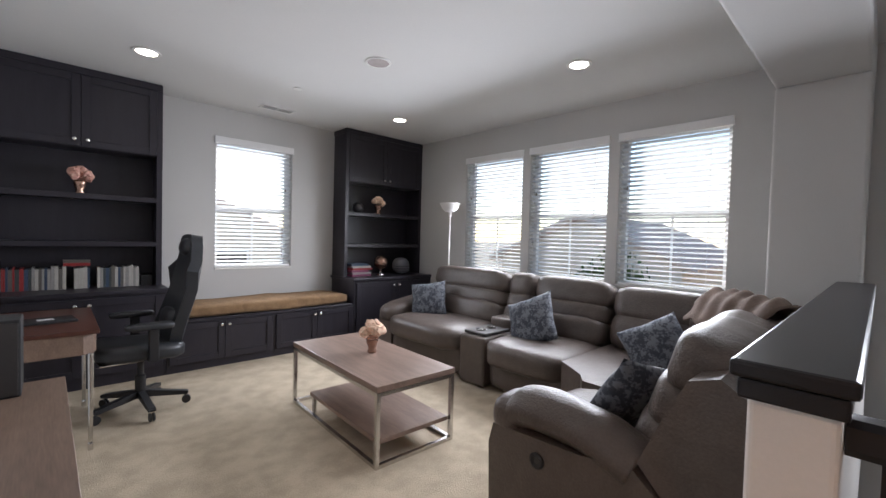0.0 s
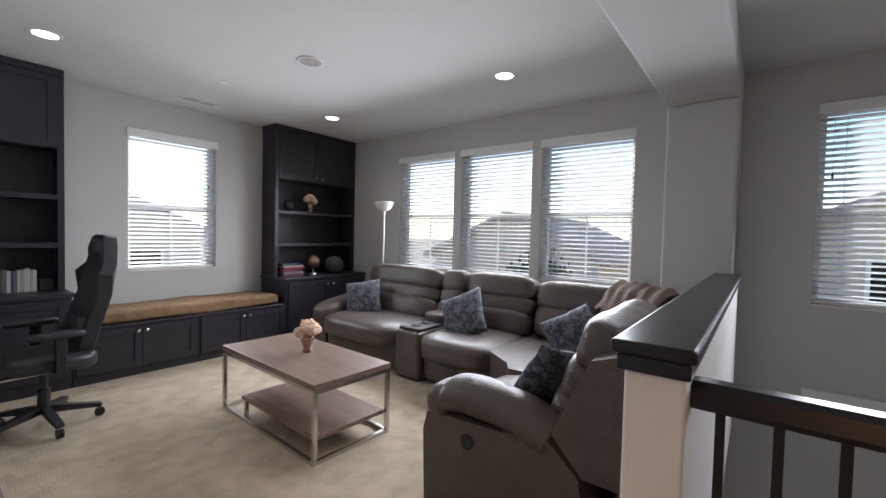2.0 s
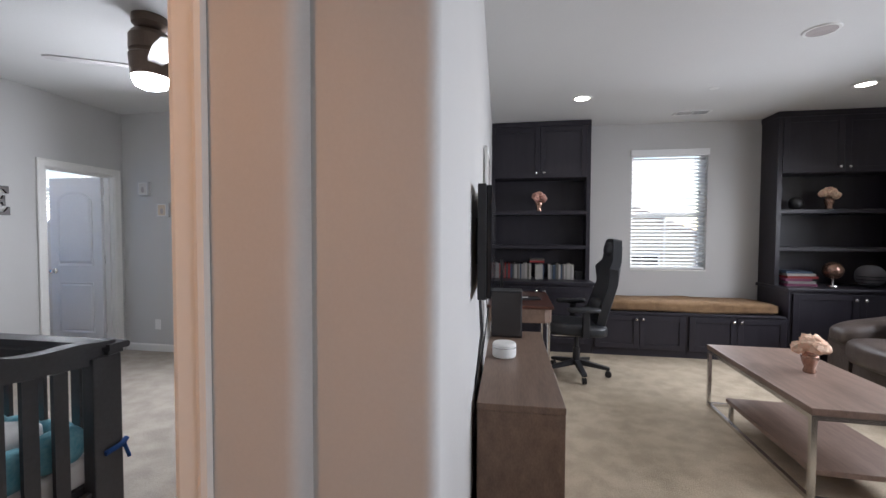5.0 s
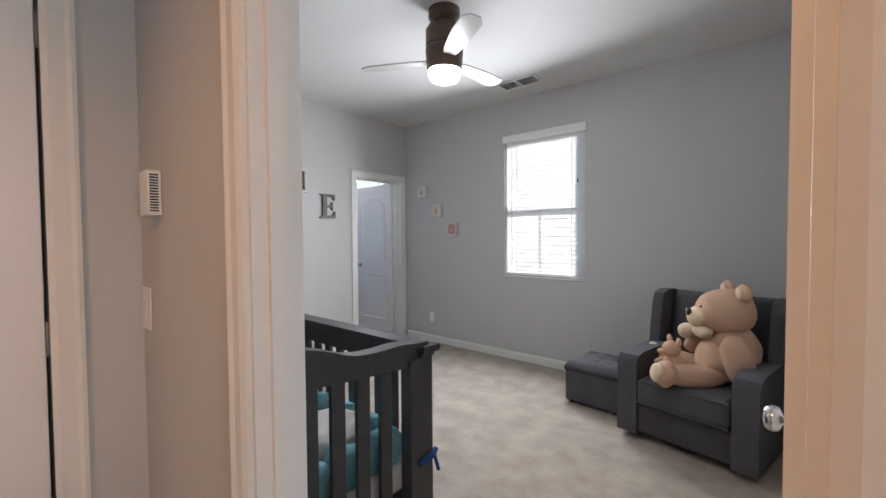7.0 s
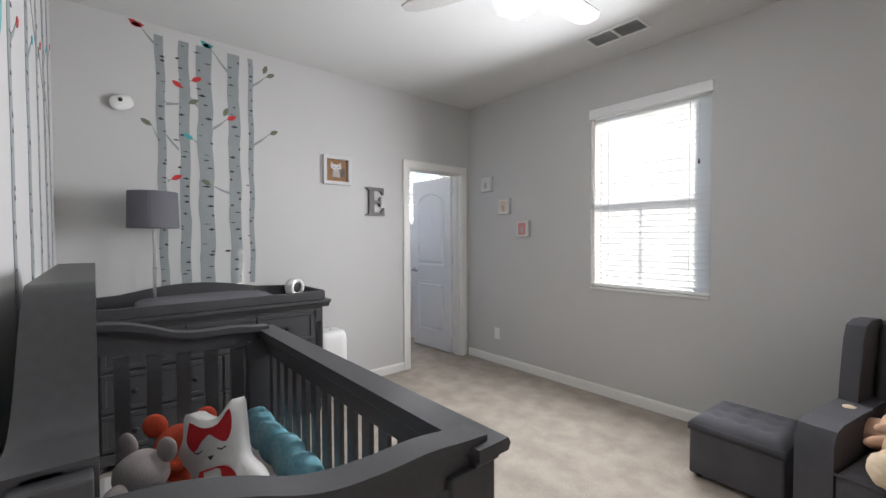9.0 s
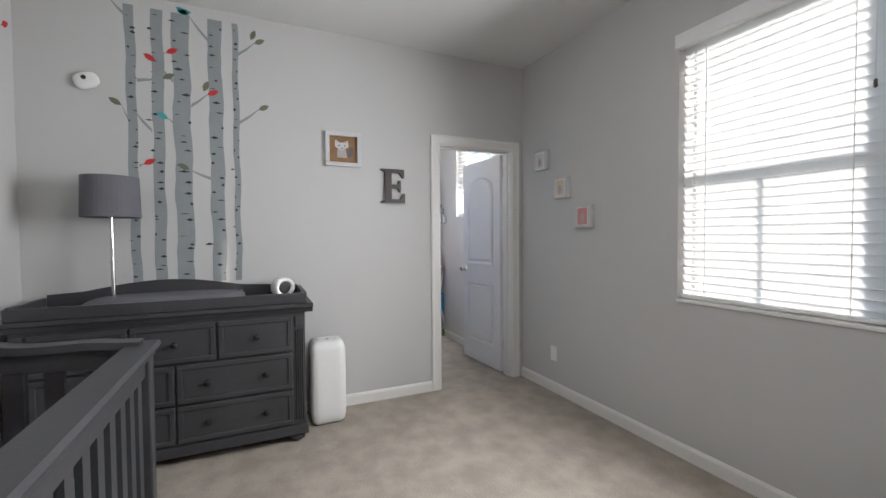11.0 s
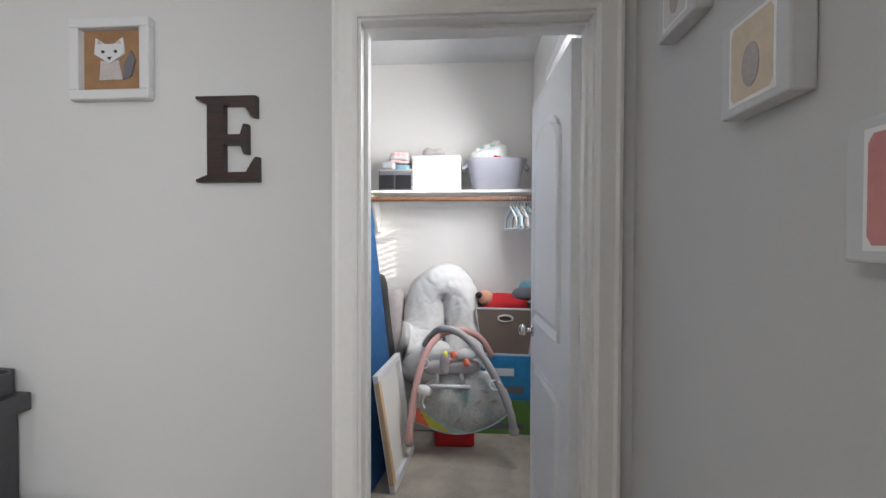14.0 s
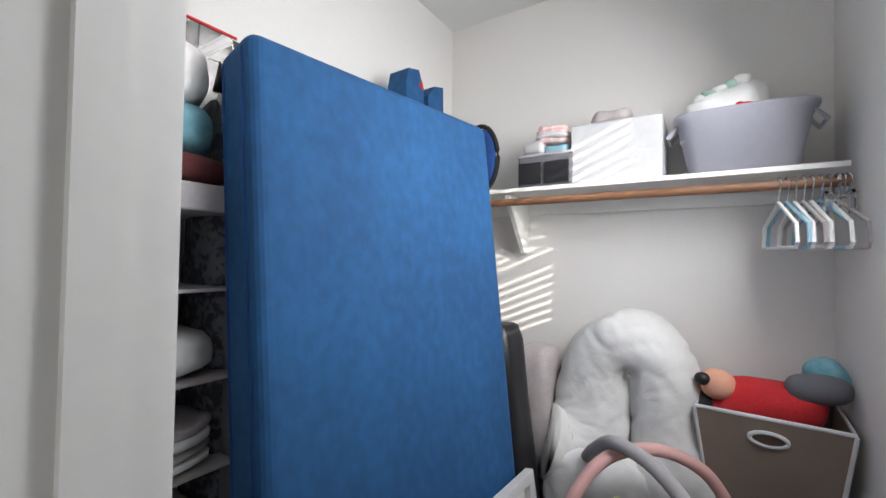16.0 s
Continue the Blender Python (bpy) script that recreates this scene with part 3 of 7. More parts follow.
bench_unit(0.288, 1.279)
bench_unit(1.281, 2.272)
solid("bench", box(0.306, 2.249, 4.785, YB - 0.003, 0.476, 0.502, 0.005), ESPRESSO, "dark wooden bench top under the window", "bench")
bm = puff(1.94, 0.54, 0.125, 0.28, 64, 14)
ragged(bm, 0.014, 5.0)
moved(bm, Matrix.Translation((1.275, 5.09, 0.560)))
solid("bench_cushion", bm, CUSHION, "brown plush cushion on the window bench", "cushion", smooth=True)


# ---------------------------------------------------------------- loft: sectional sofa
def pad(parent, name, x, y, z, sx, sy, sz, e=0.35, rx=0, ry=0, rz=0, material=LEATHER, wrinkle=0.006, n=28, label=""):
    bm = puff(sx, sy, sz, e, n, 16)
    ragged(bm, wrinkle, 6.0, x + y)
    moved(bm, pose(x, y, z, rx, ry, rz))
    return part(name, bm, material, parent, label, smooth=True)


sofa = thing("sectional_sofa", "taupe leather reclining corner sofa with console", "sofa")


def seat_block(y0, y1, xf=2.34, xb=3.10):
    """A recliner seat of the long side, facing -x."""
    ym, w = (y0 + y1) / 2, y1 - y0
    part("seat_base", box(xf + 0.06, xb + 0.12, y0 + 0.004, y1 - 0.004, 0.02, 0.30, 0.03, 3), LEATHER, sofa)
    pad(sofa, "footrest", xf + 0.07, ym, 0.19, 0.12, w - 0.03, 0.28, 0.3)
    pad(sofa, "seat", (xf + xb) / 2 - 0.06, ym, 0.37, xb - xf + 0.14, w - 0.006, 0.24, 0.38)


def back_block(y0, y1, x=3.10, top=0.985):
    """A padded back in three rolls, leaning to +x."""
    ym, w = (y0 + y1) / 2, y1 - y0
    for k, (z, h, dx, d) in enumerate(((0.545, 0.26, -0.05, 0.30), (0.705, 0.20, 0.01, 0.27), (0.875, 0.26, 0.05, 0.27))):
        pad(sofa, "backrest", x + dx, ym, z, d, w - 0.008, h, 0.42, ry=14)
    part("back_shell", box(x + 0.08, x + 0.24, y0 + 0.004, y1 - 0.004, 0.05, 0.93, 0.04, 3), LEATHER, sofa)


def arm(x, y, length, rz, width=0.27, top=0.62):
    """A padded arm that slopes down to its front, along the local x."""
    m = pose(x, y, 0, 0, 0, rz)
    side = prism([(-length / 2, 0.03), (length / 2, 0.03), (length / 2 - 0.03, 0.44), (length / 2 - 0.25, 0.54), (-length / 2 + 0.1, 0.50), (-length / 2, 0.42)], -width / 2, width / 2, "y", 0.03)
    part("arm_panel", moved(side, m), LEATHER, sofa)
    bm = puff(length + 0.05, width + 0.05, 0.21, 0.5, 32, 16)
    for v in bm.verts:
        v.co.z += 0.05 * math.sin((v.co.x / length + 0.1) * 2.2)
    ragged(bm, 0.007, 6.0, x)
    part("arm_pad", moved(bm, m @ pose(-0.01, 0, top - 0.09, 0, -3, 0)), LEATHER, sofa, smooth=True)


arm(2.78, 4.22, 0.86, 0, 0.25, 0.60)
seat_block(2.985, 4.10)
back_block(2.985, 4.16)
# console between the two recliners
part("console_base", box(2.32, 3.18, 2.665, 2.975, 0.02, 0.47, 0.03, 3), LEATHER, sofa)
part("console_top", box(2.36, 2.74, 2.69, 2.95, 0.471, 0.50, 0.01), LEATHER_DARK, sofa, "dark console tray")
for cx in (2.45, 2.60):
    part("cup_holder", lathe([(0.045, 0.0), (0.047, 0.012), (0.040, 0.012), (0.038, 0.002)], 20, ring=True, m=Matrix.Translation((cx, 2.82, 0.501))), CHROME, sofa, "steel cup holder")
pad(sofa, "console_lid", 2.87, 2.82, 0.53, 0.30, 0.29, 0.11, 0.35)
back_block(2.672, 2.968, 3.11, 0.96)
seat_block(1.87, 2.65)
back_block(1.87, 2.655)
# corner wedge
wedge = prism([(2.36, 1.868), (3.20, 1.868), (3.28, 1.0), (2.75, 0.78), (1.98, 0.78), (1.98, 1.48), (2.12, 1.58)], 0.02, 0.30, "z", 0.03)
part("corner_base", wedge, LEATHER, sofa)
bm = prism([(2.27, 1.862), (3.10, 1.862), (3.0, 1.05), (1.99, 0.95), (1.99, 1.55), (2.10, 1.62)], 0.26, 0.47, "z", 0.07)
part("corner_seat", bm, LEATHER, sofa)
for z, h, o in ((0.60, 0.32, 0.0), (0.83, 0.30, 0.06)):
    pad(sofa, "backrest", 3.09 + o, 1.46, z, 0.30, 0.76, h, 0.42, ry=14)
    pad(sofa, "backrest", 2.86 + o * 0.7, 0.98 - o * 0.7, z, 0.62, 0.30, h, 0.42, rx=12, rz=48)
    pad(sofa, "backrest", 2.25, 0.83 - o, z, 0.62, 0.30, h, 0.42, rx=14)
part("back_shell", prism([(3.34, 1.868), (3.34, 1.15), (2.95, 0.60), (1.93, 0.54), (1.93, 0.70), (2.86, 0.74), (3.18, 1.2), (3.18, 1.868)], 0.05, 0.92, "z", 0.03), LEATHER, sofa)
# recliner of the short side, facing +y
part("seat_base", box(1.26, 1.97, 0.72, 1.44, 0.02, 0.30, 0.03, 3), LEATHER, sofa)
pad(sofa, "footrest", 1.615, 1.45, 0.19, 0.69, 0.12, 0.28, 0.3)
pad(sofa, "seat", 1.615, 1.13, 0.37, 0.71, 0.84, 0.24, 0.38)
for z, h, y, d in ((0.56, 0.30, 0.82, 0.28), (0.735, 0.22, 0.765, 0.26), (0.90, 0.25, 0.70, 0.26)):
    pad(sofa, "backrest", 1.575, y, z, 0.74, d, h, 0.42, rx=16)
part("back_shell", moved(box(1.19, 1.925, -0.05, 0.08, 0.06, 0.95, 0.04, 3), pose(0, 0.575, 0, 4, 0, 0)), LEATHER, sofa)
side = prism([(0.66, 0.03), (1.50, 0.03), (1.515, 0.40), (1.49, 0.50), (1.06, 0.52), (0.86, 0.56), (0.72, 0.44)], 1.035, 1.265, "x", 0.03)
part("arm_panel", side, LEATHER, sofa)
wing = prism([(0.84, 0.58), (0.71, 0.44), (0.50, 0.44), (0.50, 0.78), (0.53, 0.90), (0.60, 0.945), (0.69, 0.915), (0.755, 0.78)], 1.045, 1.195, "x", 0.035)
part("wing", wing, LEATHER, sofa, "padded side wing of the back")
bm = tube(smooth_path([(1.15, 1.44, 0.555), (1.15, 1.36, 0.588), (1.15, 1.22, 0.60), (1.15, 1.06, 0.585), (1.15, 0.93, 0.545), (1.15, 0.86, 0.52)], 6), 0.095, 24)
for v in bm.verts:
    v.co.x = 1.15 + (v.co.x - 1.15) * 1.32
    if v.co.y > 1.40:
        k = min(1.0, (v.co.y - 1.40) / 0.05)
        v.co.z = 0.55 + (v.co.z - 0.55) * (1 - 0.25 * k)
ragged(bm, 0.007, 7.0, 1.0)
part("arm_pad", bm, LEATHER, sofa, smooth=True)
pad(sofa, "arm_front", 1.15, 1.44, 0.545, 0.25, 0.16, 0.18, 0.7)
sw = lathe([(0.035, 0), (0.035, 0.006), (0.026, 0.010), (0.012, 0.006)], 20, m=Matrix.Translation((1.034, 1.245, 0.42)) @ Matrix.Rotation(radians(-90), 4, "Y"))
part("recline_switch", sw, BLACK, sofa, "round black recline switch")


def pillow_mesh(size, thick, pinch=0.06, n=18):
    """A square pillow in the x-z plane with a seam round it and drawn-out corners."""
    bm = bmesh.new()
    for side in (-1, 1):
        g = {}
        for i in range(n + 1):
            for j in range(n + 1):
                u, w = 2 * i / n - 1, 2 * j / n - 1
                h = thick / 2 * ((1 - abs(u) ** 2.6) * (1 - abs(w) ** 2.6)) ** 0.55
                k = 1 - pinch * (1 - (u * w) ** 2) * (max(abs(u), abs(w)) ** 3)
                g[i, j] = bm.verts.new((u * size / 2 * k, side * h, w * size / 2 * k))
        for i in range(n):
            for j in range(n):
                bm.faces.new((g[i, j], g[i + 1, j], g[i + 1, j + 1], g[i, j + 1]))
    bmesh.ops.remove_doubles(bm, verts=bm.verts, dist=0.0004)
    return bm


def throw_pillow(x, y, z, rx, ry, rz, size=0.42):
    bm = ragged(pillow_mesh(size, 0.15), 0.008, 9.0, x)
    return solid("throw_pillow", bm, DAMASK, "dark blue-grey damask throw pillow on the sofa", "pillow", pose(x, y, z, rx, ry, rz), "sofa pillows", True)


def damask():
    m = node_mat("damask_fabric", (0.125, 0.135, 0.155), 0.8, scale=22, fine=60, bump=0.3, second=(0.034, 0.038, 0.052))
    r = [n for n in m.node_tree.nodes if n.type == "VALTORGB"][0]
    r.color_ramp.elements[0].position, r.color_ramp.elements[1].position = 0.46, 0.54
    return m


DAMASK = damask()
throw_pillow(2.72, 3.88, 0.625, 24, 10, 122, 0.43)
throw_pillow(2.68, 2.42, 0.625, 28, 24, 100, 0.47)
throw_pillow(2.74, 1.36, 0.585, 26, 28, 112, 0.44)
throw_pillow(1.47, 1.00, 0.640, 30, 14, -30, 0.44)

# blanket over the corner
bm = bmesh.new()
bmesh.ops.create_grid(bm, x_segments=40, y_segments=24, size=0.5)
for v in bm.verts:
    u, w = v.co.x, v.co.y
    v.co = Vector((u * 0.75, w * 0.42, 0.07 * math.cos(w * 5.0) + 0.018 * math.sin(u * 30 + w * 7) - 0.10 * (abs(w) * 2) ** 3))
ragged(bm, 0.02, 7.0)
bmesh.ops.solidify(bm, geom=bm.faces[:], thickness=0.014)
solid("blanket", bm, BLANKET, "brown fleece blanket draped over sofa back", "blanket", pose(2.72, 0.84, 0.99, 0, 0, 40), smooth=True)


# ---------------------------------------------------------------- loft: table, console, desk
def coffee_table():
    t = thing("coffee_table", "wood and steel coffee table with lower shelf", "coffee table", pose(1.208, 2.840, 0, 0, 0, -2.0))
    hx, hy, hz = 0.306, 0.628, 0.490
    part("tabletop", box(-hx, hx, -hy, hy, hz - 0.037, hz, 0.003), OAK, t, "weathered oak top")
    for sx in (-1, 1):
        for sy in (-1, 1):
            x, y = sx * (hx - 0.016), sy * (hy - 0.016)
            part("leg", box(x - 0.013, x + 0.013, y - 0.013, y + 0.013, 0.0, hz - 0.038), CHROME, t)
        part("side_rail", box(sx * (hx - 0.016) - 0.0125, sx * (hx - 0.016) + 0.0125, -hy + 0.03, hy - 0.03, 0.0, 0.024), CHROME, t)
        part("top_rail", box(sx * (hx - 0.016) - 0.0125, sx * (hx - 0.016) + 0.0125, -hy + 0.03, hy - 0.03, hz - 0.063, hz - 0.038), CHROME, t)
        part("shelf_leg", box(sx * (hx - 0.06) - 0.012, sx * (hx - 0.06) + 0.012, hy - 0.30, hy - 0.276, 0.0, 0.130), CHROME, t)
    for sy in (-1, 1):
        part("end_rail", box(-hx + 0.03, hx - 0.03, sy * (hy - 0.016) - 0.0125, sy * (hy - 0.016) + 0.0125, 0.0, 0.024), CHROME, t)
        part("top_rail", box(-hx + 0.03, hx - 0.03, sy * (hy - 0.016) - 0.0125, sy * (hy - 0.016) + 0.0125, hz - 0.063, hz - 0.038), CHROME, t)
    part("shelf", box(-hx + 0.03, hx - 0.03, -hy + 0.03, hy - 0.27, 0.131, 0.160, 0.003), OAK, t, "weathered oak shelf")


coffee_table()


def flower_vase(x, y, z, s=1.0, petal=PEACH, label="peach silk flowers in a copper vase"):
    t = thing("flower_vase", label, "vase", pose(x, y, z, 0, 0, 0))
    part("vase", lathe([(0.030 * s, 0), (0.034 * s, 0.01 * s), (0.026 * s, 0.03 * s), (0.040 * s, 0.07 * s), (0.046 * s, 0.10 * s), (0.042 * s, 0.115 * s), (0.036 * s, 0.11 * s)], 24), COPPER, t, smooth=True)
    rnd = random.Random(int(x * 100))
    for i in range(15):
        a, e = rnd.uniform(0, 6.28), rnd.uniform(-0.1, 1.5)
        c = Vector((math.cos(a) * math.cos(e) * 0.062 * s, math.sin(a) * math.cos(e) * 0.062 * s, 0.145 * s + math.sin(e) * 0.055 * s))
        bm = bmesh.new()
        bmesh.ops.create_icosphere(bm, subdivisions=2, radius=0.036 * s)
        ragged(bm, 0.016 * s, 55.0 / s, i * 1.3)
        moved(bm, Matrix.Translation(c))
        part("blossom", bm, petal, t)
    return t


flower_vase(1.255, 2.845, 0.490, 1.05)

console = thing("media_console", "grey-brown wooden media console by the wall", "console", pose(-0.592, 2.04, 0, 0, 0, 0.8))
part("top", box(-0.165, 0.165, -0.612, 0.612, 0.695, 0.722, 0.002), CONSOLE, console)
part("end_panel", box(-0.163, 0.163, -0.610, -0.585, 0.0, 0.694), CONSOLE, console)
part("end_panel", box(-0.163, 0.163, 0.585, 0.610, 0.0, 0.694), CONSOLE, console)
part("back_panel", box(-0.163, -0.150, -0.584, 0.584, 0.03, 0.694), CONSOLE, console)
part("bottom_panel", box(-0.149, 0.160, -0.584, 0.584, 0.03, 0.055), CONSOLE, console)
for i in range(2):
    for j in range(2):
        y = -0.582 + 0.584 * i
        z = 0.06 + 0.318 * j
        part("drawer_front", box(0.142, 0.161, y, y + 0.580, z, z + 0.313, 0.002), CONSOLE, console)
t = thing("router", "round white wifi router on the console", "router", pose(-0.66, 2.06, 0.722))
part("housing", lathe([(0.056, 0), (0.062, 0.006), (0.062, 0.066), (0.056, 0.074), (0.01, 0.075)], 28), PLASTIC_W, t, smooth=False)
part("light_ring", lathe([(0.0625, 0.05), (0.0628, 0.051), (0.0625, 0.053)], 28), CHROME, t)
t = thing("speaker", "black box speaker standing on the console", "speaker", pose(-0.655, 2.545, 0.722))
part("cabinet", box(-0.095, 0.095, -0.085, 0.085, 0.0, 0.29, 0.006), BLACK, t)
part("grille", box(-0.088, 0.088, -0.091, -0.0855, 0.01, 0.28, 0.002), LEATHER_DARK, t)

tv = thing("television", "flat black television hung on the wall", "television", pose(-0.735, 1.79, 1.335, 0, 0, 1.5))
part("screen", box(0.012, 0.030, -0.43, 0.43, -0.205, 0.205, 0.003), SCREEN, tv)
part("bezel", box(-0.02, 0.0115, -0.435, 0.435, -0.21, 0.21, 0.004), BLACK, tv)
part("wall_mount", box(-0.045, -0.0205, -0.12, 0.12, -0.10, 0.10), BLACK, tv)
bm = bmesh.new()
for dy, top in ((0.0, 1.13), (0.05, 1.13), (0.42, 1.13)):
    tube([(-0.752 - 0.01 * dy, 1.55 + dy, top), (-0.745, 1.57 + dy, 0.95), (-0.768, 1.60 + dy * 0.8, 0.75), (-0.772, 1.66 + dy * 0.5, 0.35), (-0.772, 1.66 + dy * 0.5, 0.02)], 0.004, 6, bm=bm)
solid("power_cables", bm, BLACK, "loose black cables hanging below the television", "cable")
for y in (2.40, 2.86):
    t = thing("wall_picture", "dark framed picture with pale print", "picture", pose(-0.803 - 0.035 * (y - 2.4), y + 0.17, 1.745, 0, 0, 2.0))
    part("frame", box(0.002, 0.022, -0.17, 0.17, -0.16, 0.16, 0.003), BLACK if y > 2.5 else PLASTIC_W, t)
    part("print", box(0.0225, 0.024, -0.13, 0.13, -0.12, 0.12), GREYPLUSH, t, "grey abstract print")

desk = thing("desk", "cherry wood desk with steel legs", "desk", pose(-0.565, 3.97, 0))
part("desktop", box(-0.275, 0.295, -0.47, 0.47, 0.722, 0.748, 0.004), DESK, desk)
ap = prism([(-0.26, -0.46), (0.22, -0.46), (0.268, -0.42), (0.285, -0.36), (0.285, 0.36), (0.268, 0.42), (0.22, 0.46), (-0.26, 0.46)], 0.60, 0.7215, "z")
part("drawer_box", ap, CONSOLE, desk, "grey-brown rounded drawer box")
for sx in (-0.24, 0.255):
    for sy in (-0.42, 0.42):
        part("leg", lathe([(0.014, 0.0), (0.014, 0.04), (0.011, 0.05), (0.016, 0.599)], 16, m=Matrix.Translation((sx, sy, 0))), CHROME, desk)
t = thing("notebook", "black closed notebook with white label on desk", "notebook", pose(-0.52, 3.93, 0.748, 0, 0, 8))
part("cover", box(-0.15, 0.15, -0.10, 0.10, 0.0, 0.014, 0.003), BLACK, t)
part("label", box(-0.035, 0.045, -0.03, 0.03, 0.0141, 0.015), CARD_W, t, "white paper label")
t = thing("monitor", "thin black monitor standing on the desk", "monitor", pose(-0.72, 3.72, 0.748, 0, 0, 0))
part("panel", box(-0.012, 0.012, -0.20, 0.20, 0.10, 0.40, 0.004), SCREEN, t)
part("stand", box(-0.03, 0.0, -0.02, 0.02, 0.0, 0.10), BLACK, t)
part("foot", box(-0.08, 0.06, -0.09, 0.09, 0.0, 0.010, 0.003), BLACK, t)


# ---------------------------------------------------------------- loft: gaming chair
def gaming_chair():
    t = thing("gaming_chair", "black high-backed gaming chair on wheels", "chair", pose(0.0, 4.06, 0, 0, 0, 184))
    part("column", lathe([(0.035, 0.10), (0.035, 0.26), (0.022, 0.27), (0.022, 0.41)], 18), BLACK, t)
    for i in range(5):
        a = 2 * math.pi * i / 5 + 0.35
        c, s = math.cos(a), math.sin(a)
        q = Matrix.Rotation(a, 4, "Z")
        bm = prism([(0.0, 0.10), (0.30, 0.070), (0.31, 0.085), (0.30, 0.098), (0.05, 0.145), (0.0, 0.145)], -0.022, 0.022, "y", 0.006)
        part("base_arm", moved(bm, q), BLACK, t)
        w = bmesh.new()
        for k in (-0.017, 0.005):
            lathe([(0.012, 0), (0.030, 0.001), (0.030, 0.011), (0.012, 0.012)], 18, bm=w, m=Matrix.Translation((0.295 * c, 0.295 * s, 0.030)) @ q @ Matrix.Translation((0, k, 0)) @ Matrix.Rotation(radians(-90), 4, "X"))
        part("wheel", w, BLACK, t)
    part("seat_plate", box(-0.12, 0.12, -0.10, 0.10, 0.405, 0.425), BLACK, t)
    bm = puff(0.54, 0.52, 0.12, 0.35, 28, 14)
    part("seat", moved(bm, pose(0.02, 0, 0.475, 0, -3, 0)), CHAIRSKIN, t, smooth=True)
    part("seat_trim", box(-0.18, 0.27, -0.235, 0.235, 0.424, 0.436, 0.004), CHROME, t, "pale seat trim strip")
    out = [(-0.17, 0.0), (-0.24, 0.12), (-0.215, 0.42), (-0.25, 0.56), (-0.17, 0.64), (-0.15, 0.72), (-0.145, 0.78), (-0.12, 0.825), (-0.07, 0.845), (0.07, 0.845), (0.12, 0.825), (0.145, 0.78), (0.15, 0.72), (0.17, 0.64), (0.25, 0.56), (0.215, 0.42), (0.24, 0.12), (0.17, 0.0)]
    bm = prism(out, -0.04, 0.04, "x", 0.025)
    for v in bm.verts:
        v.co.x += 0.09 * (abs(v.co.y) / 0.25) ** 2 - 0.10 * math.sin(v.co.z * 3.6) * 0.6
    soft_edges(part("backrest", moved(bm, pose(-0.22, 0, 0.49, 0, -9, 0)), CHAIRSKIN, t), 50)
    part("head_pillow", puff(0.15, 0.26, 0.15, 0.75, 24, 14, m=pose(-0.33, 0, 1.225, 0, -9, 0)), CHAIRSKIN, t, smooth=True)
    part("lumbar_pillow", puff(0.12, 0.30, 0.17, 0.6, 20, 12, m=pose(-0.195, 0, 0.67, 0, -10, 0)), CHAIRSKIN, t, smooth=True)
    for s in (-1, 1):
        part("armrest_post", join(box(-0.05, 0.01, s * 0.29 - 0.02, s * 0.29 + 0.02, 0.43, 0.66, 0.006), box(-0.05, 0.01, min(s * 0.10, s * 0.31), max(s * 0.10, s * 0.31), 0.426, 0.45, 0.004)), BLACK, t)
        part("armrest", puff(0.29, 0.10, 0.045, 0.35, 20, 10, m=pose(0.0, s * 0.29, 0.68)), CHAIRSKIN, t, smooth=True)


gaming_chair()

# floor lamp
lamp = thing("floor_lamp", "white torchiere floor lamp behind the sofa", "lamp", pose(3.30, 4.16, 0))
part("base", lathe([(0.13, 0.0), (0.13, 0.015), (0.05, 0.03), (0.012, 0.04)], 28), PLASTIC_W, lamp, smooth=True)
part("pole", lathe([(0.011, 0.04), (0.011, 1.62), (0.018, 1.63), (0.024, 1.69)], 14), PLASTIC_W, lamp)
part("shade", lathe([(0.02, 1.69), (0.06, 1.70), (0.10, 1.735), (0.135, 1.80), (0.138, 1.81), (0.130, 1.80), (0.09, 1.735), (0.03, 1.705), (0.018, 1.695)], 30, ring=True), PLASTIC_W, lamp, "frosted white bowl shade", smooth=True)


# ---------------------------------------------------------------- loft: things on the shelves
flower_vase(-0.31, 5.18, 1.66, 1.05, ROSE, "pink silk flowers in a copper vase on shelf")
flower_vase(2.86, 5.17, 1.66, 1.08, PEACH, "peach silk flowers in a copper vase on shelf")
bm = puff(0.15, 0.12, 0.15, 0.9, 18, 12)
solid("dark_ornament", bm, BLACK, "round dark ornament on cabinet shelf", "ornament", pose(2.55, 5.20, 1.735), smooth=True)
book_cols = [node_mat("book_cover", c, 0.5, vary=0.1, scale=20, bump=0.05) for c in ((0.24, 0.23, 0.22), (0.04, 0.05, 0.05), (0.24, 0.02, 0.02), (0.36, 0.34, 0.31), (0.03, 0.05, 0.09), (0.10, 0.09, 0.08), (0.16, 0.03, 0.08))]
rnd = random.Random(5)
x = -0.84
while x < 0.10:
    w, h = rnd.uniform(0.012, 0.026), rnd.uniform(0.175, 0.20)
    solid("book", box(x, x + w, 5.10, 5.235, 0.8205, 0.82 + h, 0.001, 1), book_cols[rnd.choice((0, 0, 1, 2, 3, 3, 4, 5))], "upright disc case or book in a row", "book", group="row of cases on the counter")
    x += w + 0.0012 + (0.05 if rnd.random() < 0.05 else 0)
for i in range(2):
    solid("book", box(-0.42, -0.24, 5.11, 5.23, 1.0215 + 0.026 * i, 1.046 + 0.026 * i, 0.001, 1), book_cols[2 if i == 0 else 5], "case lying flat on the row", "book")
solid("small_box", box(0.13, 0.22, 5.12, 5.22, 0.8205, 0.92, 0.004), BLACK, "small dark box on cabinet counter", "box")
